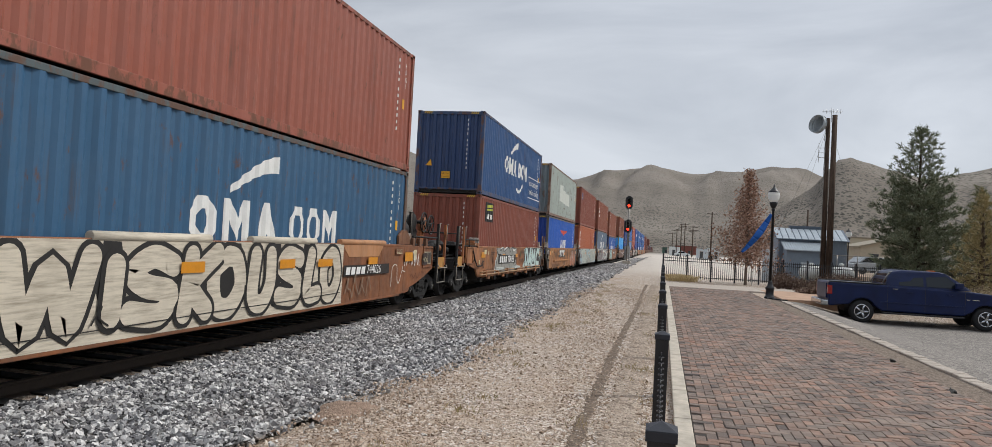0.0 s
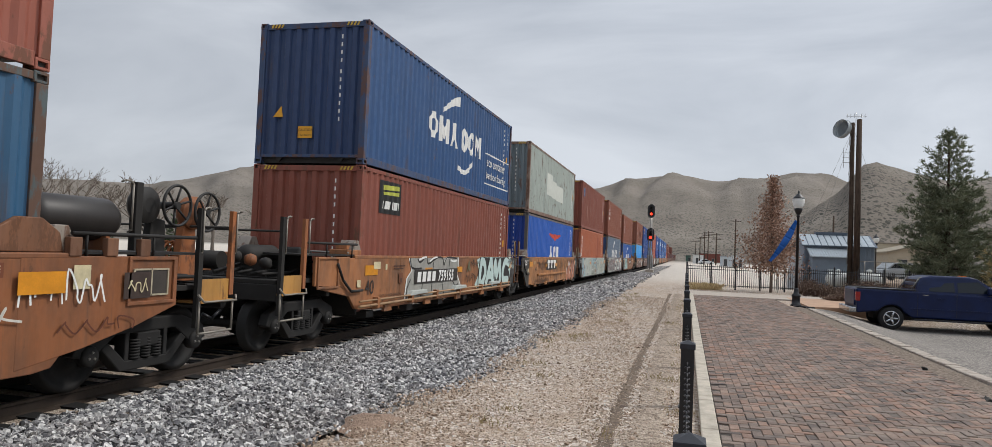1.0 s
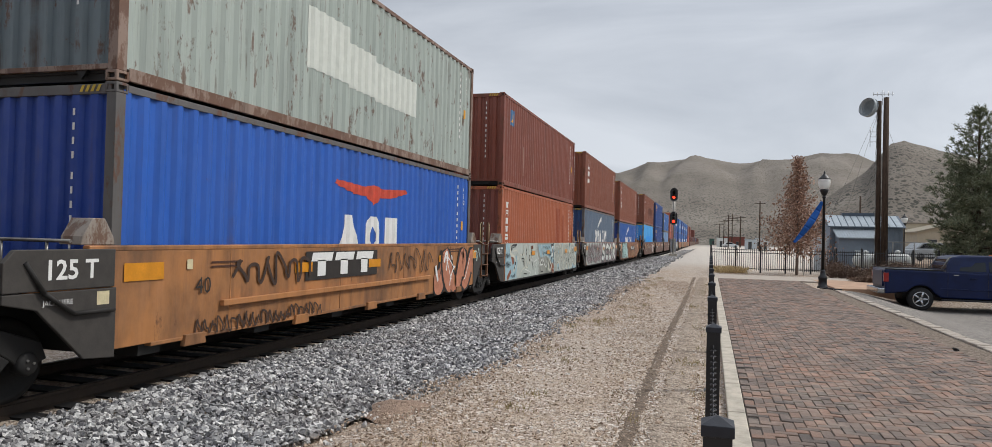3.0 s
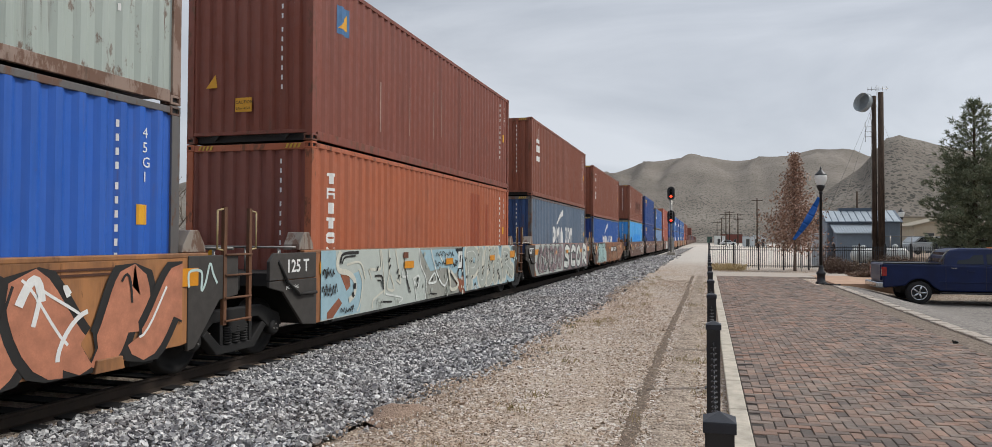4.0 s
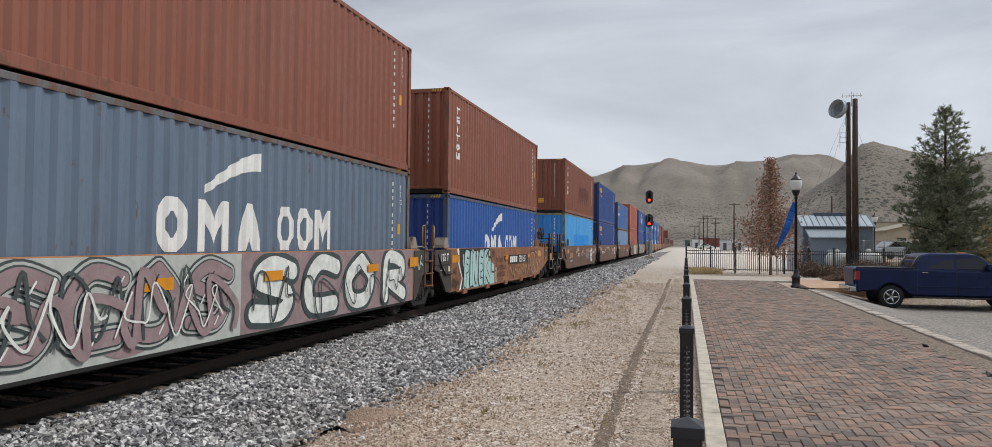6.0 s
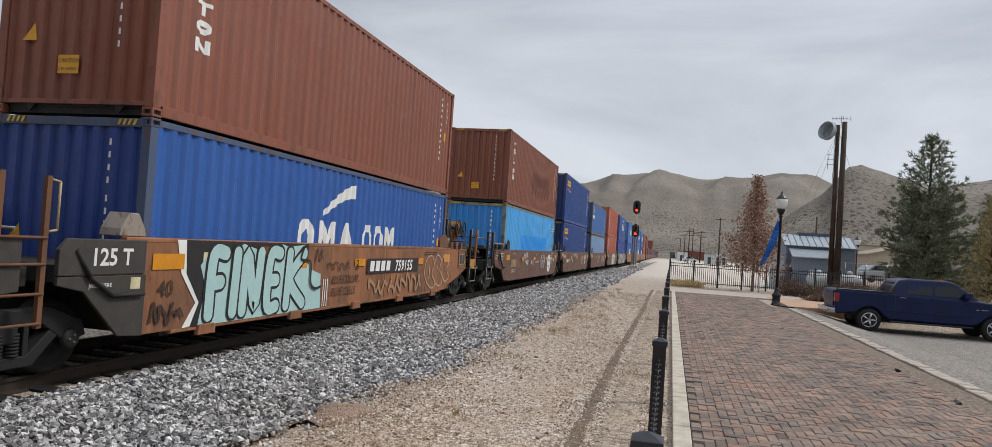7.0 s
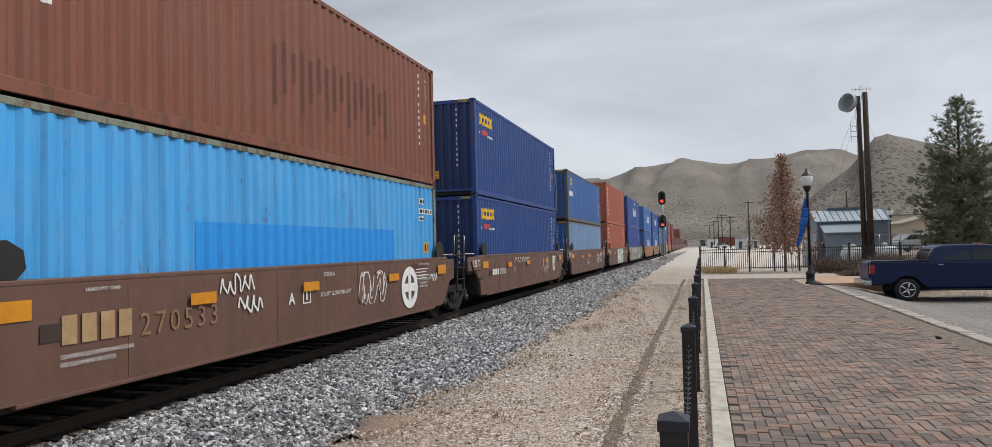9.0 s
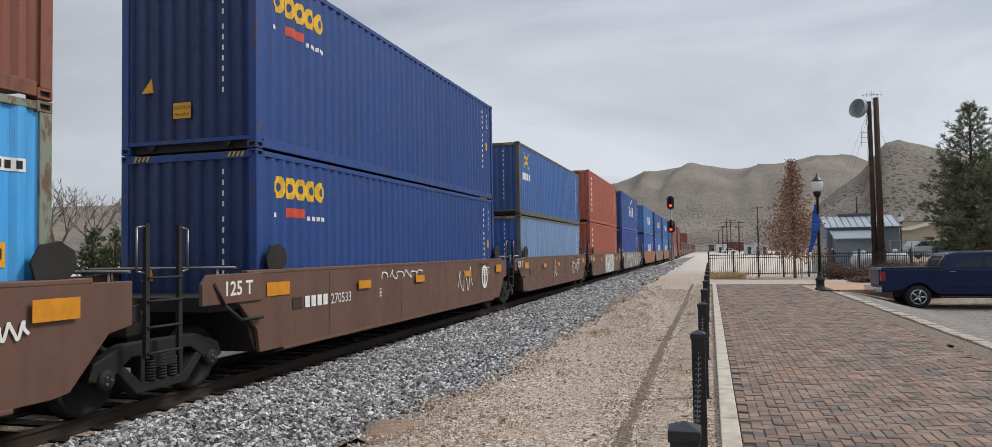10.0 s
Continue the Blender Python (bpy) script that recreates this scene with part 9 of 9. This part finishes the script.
def small_car(x, y, z, hexa, label, rz):
    c = thing("car", (x, y, z), label, "car", "parked cars", rz=rz)
    m = plain("car_paint_" + hexa, hexa, 0.3, 0.1, vary=0.05)
    g = m_glass("car_glass", "141a20")
    bm = bmesh.new()
    prism(bm, [(0, 0.35), (0.1, 0.8), (0.9, 0.92), (3.2, 0.95), (4.2, 0.8), (4.35, 0.4), (4.2, 0.25), (0.1, 0.25)], 0, 1.75, "y")
    part("body", bm, m, c, bevel=0.05)
    bm = bmesh.new()
    prism(bm, [(0.5, 0.9), (1.1, 1.38), (2.5, 1.42), (3.35, 0.93)], 0.12, 1.63, "y")
    cab_ = part("cabin", bm, m, c, bevel=0.05)
    for yy in (0.11, 1.64):
        bm = bmesh.new()
        prism(bm, [(0.75, 0.96), (1.2, 1.32), (2.4, 1.35), (3.1, 0.97)], yy - 0.006, yy + 0.006, "y")
        part("window", bm, g, cab_)
    for xx in (0.85, 3.4):
        for yy in (0.0, 1.55):
            bm = bmesh.new()
            lathe(bm, [(0.1, 0.0), (0.3, 0.0), (0.32, 0.1), (0.3, 0.2), (0.1, 0.2)], (xx, yy, 0.31), 18, "y")
            part("wheel", bm, BLACK, c)


small_car(14.6, 62.0, 0.6, "9aa0a4", "silver car parked beyond the iron fence", 20)
small_car(3.4, 215.0, 0.15, "c9cccc", "white car far across the yard", 10)

# the bank on which the further car stands
bm = bmesh.new()
prism(bm, [(12.0, 57.0), (40.0, 57.0), (40.0, 110.0), (15.5, 110.0), (12.6, 62.0)], -0.3, 0.55, "z")
tagged(made("bank", bm, GRAVEL, 0.2), "raised gravel bank beyond the iron fence", "ground", kind="structure")


# ---- trees and shrubs ----
def leaf_cloud(bm, spots, size, rnd, aspect=0.6):
    for p in spots:
        n = Vector((rnd.gauss(0, 1), rnd.gauss(0, 1), rnd.gauss(0, 1))).normalized()
        u = n.orthogonal().normalized()
        w = n.cross(u)
        s = size * rnd.uniform(0.6, 1.3)
        p = Vector(p)
        vs = [bm.verts.new(p + u * s), bm.verts.new(p + w * s * aspect + n * s * 0.2), bm.verts.new(p - u * s), bm.verts.new(p - w * s * aspect + n * s * 0.1)]
        bm.faces.new(vs)


def limb(bm, p, q, r0, r1, seg=6):
    tube(bm, p, q, r0, r1, seg, caps=False)


def brown_tree(x, y):
    rnd = random.Random(77)
    c = thing("oak_sapling", (x, y, -0.05), "young conical tree holding dry russet leaves", "tree")
    bm = bmesh.new()
    limb(bm, (0, 0, 0), (0.02, 0, 2.0), 0.09, 0.07, 10)
    limb(bm, (0.02, 0, 2.0), (-0.05, 0, 6.6), 0.07, 0.012, 8)
    part("trunk", bm, m_bark("young_bark", "6d6056"), c)
    twigs, leaves = bmesh.new(), []
    for i in range(74):
        f = i / 73
        z = 1.1 + 5.3 * f
        reach = (1.9 * (1 - f) ** 1.0 + 0.1) * (0.7 + 0.3 * math.sin(min(1.0, f * 7 + 0.35) * 1.57)) * rnd.uniform(0.6, 1.12)
        a = i * 2.4 + rnd.uniform(-0.4, 0.4)
        q = Vector((math.cos(a) * reach, math.sin(a) * reach, z + reach * rnd.uniform(0.05, 0.45)))
        limb(twigs, (0, 0, z), q, 0.016, 0.005, 5)
        for k in range(int(40 + 85 * reach)):
            t = rnd.uniform(0.15, 1.05)
            p = Vector((0, 0, z)).lerp(q, t)
            s = 0.12 + 0.1 * reach
            leaves.append(p + Vector((rnd.gauss(0, s), rnd.gauss(0, s), rnd.gauss(0, s * 0.8))))
    part("branchwork", twigs, m_bark("young_bark", "6d6056"), c)
    bm = bmesh.new()
    leaf_cloud(bm, leaves, 0.062, rnd)
    part("crown", bm, m_leaf("russet_leaves", "6d5042", "95725f", "b99a84"), c, "dry russet leaves")


brown_tree(4.57, 43.0)
bm = bmesh.new()
tube(bm, (4.95, 43.3, -0.05), (4.9, 43.3, 1.75), 0.035, seg=8)
tagged(made("tree_stake", bm, WHITE), "white stake standing beside the young tree", "stake")


def pine(x, y, h, spread, seed, label, tones=("545c49", "6f775e", "91937a"), density=1.0, bare=0.6):
    rnd = random.Random(seed)
    c = thing("pine_tree", (x, y, -0.1), label, "tree", "pines beyond the fence")
    bm = bmesh.new()
    limb(bm, (0, 0, 0), (0, 0, h * 0.45), 0.2, 0.12, 10)
    limb(bm, (0, 0, h * 0.45), (0, 0, h * 0.97), 0.12, 0.03, 8)
    part("trunk", bm, m_bark("pine_bark", "4c3f35"), c)
    wood, need = bmesh.new(), bmesh.new()

    def tuft(p, d, n, l):
        d = d.normalized()
        u = d.orthogonal().normalized()
        w = d.cross(u)
        for _ in range(n):
            a, open_ = rnd.uniform(0, 6.28), rnd.uniform(0.15, 1.25)
            v = (d * math.cos(open_) + (u * math.cos(a) + w * math.sin(a)) * math.sin(open_)) * l * rnd.uniform(0.7, 1.15)
            side = v.cross(Vector((rnd.gauss(0, 1), rnd.gauss(0, 1), rnd.gauss(0, 1)))).normalized() * 0.02
            b = p + d * rnd.uniform(-0.12, 0.06)
            need.faces.new((need.verts.new(b - side), need.verts.new(b + side), need.verts.new(b + v)))
    whorls = int(25 * h / 10)
    for k in range(whorls):
        f = k / (whorls - 1)
        z = h * (0.1 + 0.87 * f)
        reach = spread * ((1 - f) ** 0.75 + 0.06) * (0.72 + 0.28 * min(1.0, f * 6))
        for j in range(7 if f < 0.6 else 4):
            a = j * 2 * math.pi / (7 if f < 0.6 else 4) + k * 0.8 + rnd.uniform(-0.3, 0.3)
            r = reach * rnd.uniform(0.65, 1.12)
            out = Vector((math.cos(a), math.sin(a), 0))
            q = Vector((0, 0, z)) + out * r + Vector((0, 0, r * (0.1 + 0.55 * f) + rnd.gauss(0, 0.18)))
            limb(wood, (0, 0, z), q, 0.03 * (1 - f) + 0.012, 0.008, 5)
            steps = max(2, int(r / (0.2 if f < 0.6 else 0.27) * density))
            for s in range(steps):
                t = (0.22 + 0.78 * (s + 1) / steps)
                p = Vector((0, 0, z)).lerp(q, t)
                for side in (-1, 0, 1):
                    off = Vector((-out.y, out.x, 0.25)) * side * rnd.uniform(0.1, 0.34) * (0.4 + r / spread)
                    dd = out + Vector((0, 0, 0.75)) + off * 1.5 + Vector((rnd.gauss(0, 0.3), rnd.gauss(0, 0.3), rnd.gauss(0, 0.2)))
                    tuft(p + off + Vector((rnd.gauss(0, 0.08), rnd.gauss(0, 0.08), rnd.gauss(0, 0.12))), dd, 14, 0.3)
    tuft(Vector((0, 0, h * 0.97)), Vector((0, 0, 1)), 60, 0.34)
    part("branchwork", wood, m_bark("pine_bark", "4c3f35"), c)
    part("crown", need, m_leaf("pine_needles_" + tones[0], *tones), c, "long dark green needles")


pine(14.65, 47.6, 9.9, 3.05, 5, "tall dark green pine with an open pointed top")
pine(16.9, 44.5, 5.4, 1.5, 9, "smaller thin yellowish pine beside the tall one", ("857a52", "a3966a", "a08d6c"), 0.13)
pine(19.6, 52.0, 6.5, 2.2, 10, "broad pine further along the fence", ("5c6048", "747858", "8a8660"), 0.6)


def shrub_row(name, x0, x1, y0, y1, h, n, label, hexes, seed):
    """A low twiggy hedge: many thin stems with tiny dry leaves."""
    rnd = random.Random(seed)
    c = thing(name, ((x0 + x1) / 2, (y0 + y1) / 2, -0.02), label, "shrub")
    tw, lv = bmesh.new(), []
    for i in range(n):
        x, y = rnd.uniform(x0, x1) - (x0 + x1) / 2, rnd.uniform(y0, y1) - (y0 + y1) / 2
        hh = h * rnd.uniform(0.55, 1.05) * (0.75 + 0.25 * math.sin(x * 2.1))
        for _ in range(3):
            a, s = rnd.uniform(0, 6.28), rnd.uniform(0.1, 0.5)
            q = (x + math.cos(a) * s, y + math.sin(a) * s, hh)
            tube(tw, (x, y, 0), q, 0.009, 0.003, 3, caps=False)
            for k in range(7):
                t = rnd.uniform(0.35, 1.0)
                lv.append((x + math.cos(a) * s * t + rnd.gauss(0, 0.06), y + math.sin(a) * s * t + rnd.gauss(0, 0.06), hh * t + rnd.gauss(0, 0.04)))
    part("stemwork", tw, m_bark("twig_bark", "5e4a40"), c)
    bm = bmesh.new()
    leaf_cloud(bm, lv, 0.04, rnd)
    part("foliage", bm, m_leaf("dry_shrub", *hexes), c, "dry brown twigs and leaves")


shrub_row("shrub", 5.7, 10.6, 39.2, 41.4, 0.95, 520, "low tangled brown hedge before the iron fence", ("4e3f38", "6b574b", "7c6c5a"), 31)
shrub_row("shrub", 6.4, 7.6, 36.0, 37.0, 0.4, 90, "small dry brown shrub in the dirt bed", ("54423a", "715a4c", "806e5c"), 32)
shrub_row("shrub", 14.5, 24.0, 40.0, 44.0, 0.9, 420, "scrubby olive bushes beyond the car park", ("8a8060", "a89c78", "a08a70"), 33)


def bare_tree(x, y, h, seed, label):
    rnd = random.Random(seed)
    c = thing("bare_tree", (x, y, -0.3), label, "tree", "bare trees across the track")
    tr, tw = bmesh.new(), bmesh.new()

    def grow(p, d, l, r, depth):
        q = p + d * l
        limb(tr if depth < 2 else tw, p, q, max(r, 0.022), max(r * 0.62, 0.014), 6 if depth < 2 else 3)
        if depth >= 6:
            return
        for _ in range(3 if depth < 3 else 2):
            nd = (d + Vector((rnd.gauss(0, 0.5), rnd.gauss(0, 0.5), rnd.uniform(0.0, 0.4)))).normalized()
            grow(p.lerp(q, rnd.uniform(0.6, 1.0)), nd, l * rnd.uniform(0.6, 0.82), r * 0.58, depth + 1)
    grow(Vector((0, 0, 0)), Vector((0.02, 0, 1)), h * 0.27, h * 0.02, 0)
    part("trunk", tr, m_bark("grey_bark", "6a625a"), c)
    part("branchwork", tw, m_bark("grey_twigs", "71675e"), c)


for i, (az, d, h) in enumerate(((-50.5, 66, 6.6), (-47.5, 72, 7.2), (-43.0, 70, 5.6), (-40.5, 76, 6.2), (-36, 82, 6.5), (-53, 60, 6.0), (-45.5, 92, 7.5), (-32, 90, 6.5), (-57, 62, 6.5))):
    bare_tree(d * math.sin(radians(az)), d * math.cos(radians(az)), h * 1.65, 200 + i, "leafless grey tree across the track")
for i, (az, d, h) in enumerate(((-45.3, 60, 3.6), (-43.9, 58, 3.4), (-38.5, 64, 3.0), (-49, 66, 2.8))):
    pine(d * math.sin(radians(az)), d * math.cos(radians(az)), h, 1.5, 300 + i, "dark green juniper across the track", ("2e3a26", "3f4c30", "4a5636"), 0.8)

# small stones left on the paving
rng = np.random.default_rng(3)
for k, (x, y) in enumerate(((3.80, 13.35), (3.74, 10.6))):
    stones("rock", np.array([[x, y, 0.02], [x + 0.04, y + 0.02, 0.015]]), np.array([0.05, 0.035]), GRIME, 40 + k, "small dark rock lying on the sand strip")
for ob in scene.objects:
    if ob.name.startswith("rock"):
        tagged(ob, category="rock")
        ob["kind"] = ""


build_pavers()

# ---- what moves ----
TRAIN = [(0, 24.33), (2.0, 1.99), (4.5, -25.81), (5.5, -36.94), (7.0, -53.5), (8.5, -70.45), (10.0, -87.4)]


def train_at(t):
    for (t0, s0), (t1, s1) in zip(TRAIN, TRAIN[1:]):
        if t <= t1:
            return s0 + (s1 - s0) * (t - t0) / (t1 - t0)
    return TRAIN[-1][1]


def motions():
    for ob, y, x, z in MOVERS:
        walk(ob, [(t, pose(x, y + s, z)) for t, s in TRAIN])
    for ob in SPINNERS:
        p = ob.location.copy()
        rows = []
        for i in range(0, 301):
            t = i / 30
            rows.append((t, pose(p.x, p.y, p.z, math.degrees((24.33 - train_at(t)) / 0.42) % 360.0)))
        walk(ob, rows)
    swing = ((0, 33), (1.0, 29), (2.5, 31), (4.5, 26), (5.5, 20), (6.8, 17), (7.5, 16), (9.0, 10), (10.0, 7))
    walk(STREAMER, [(t, pose(4.04, 29.95, 3.28, 0, a + 1, 0)) for t, a in swing])


motions()
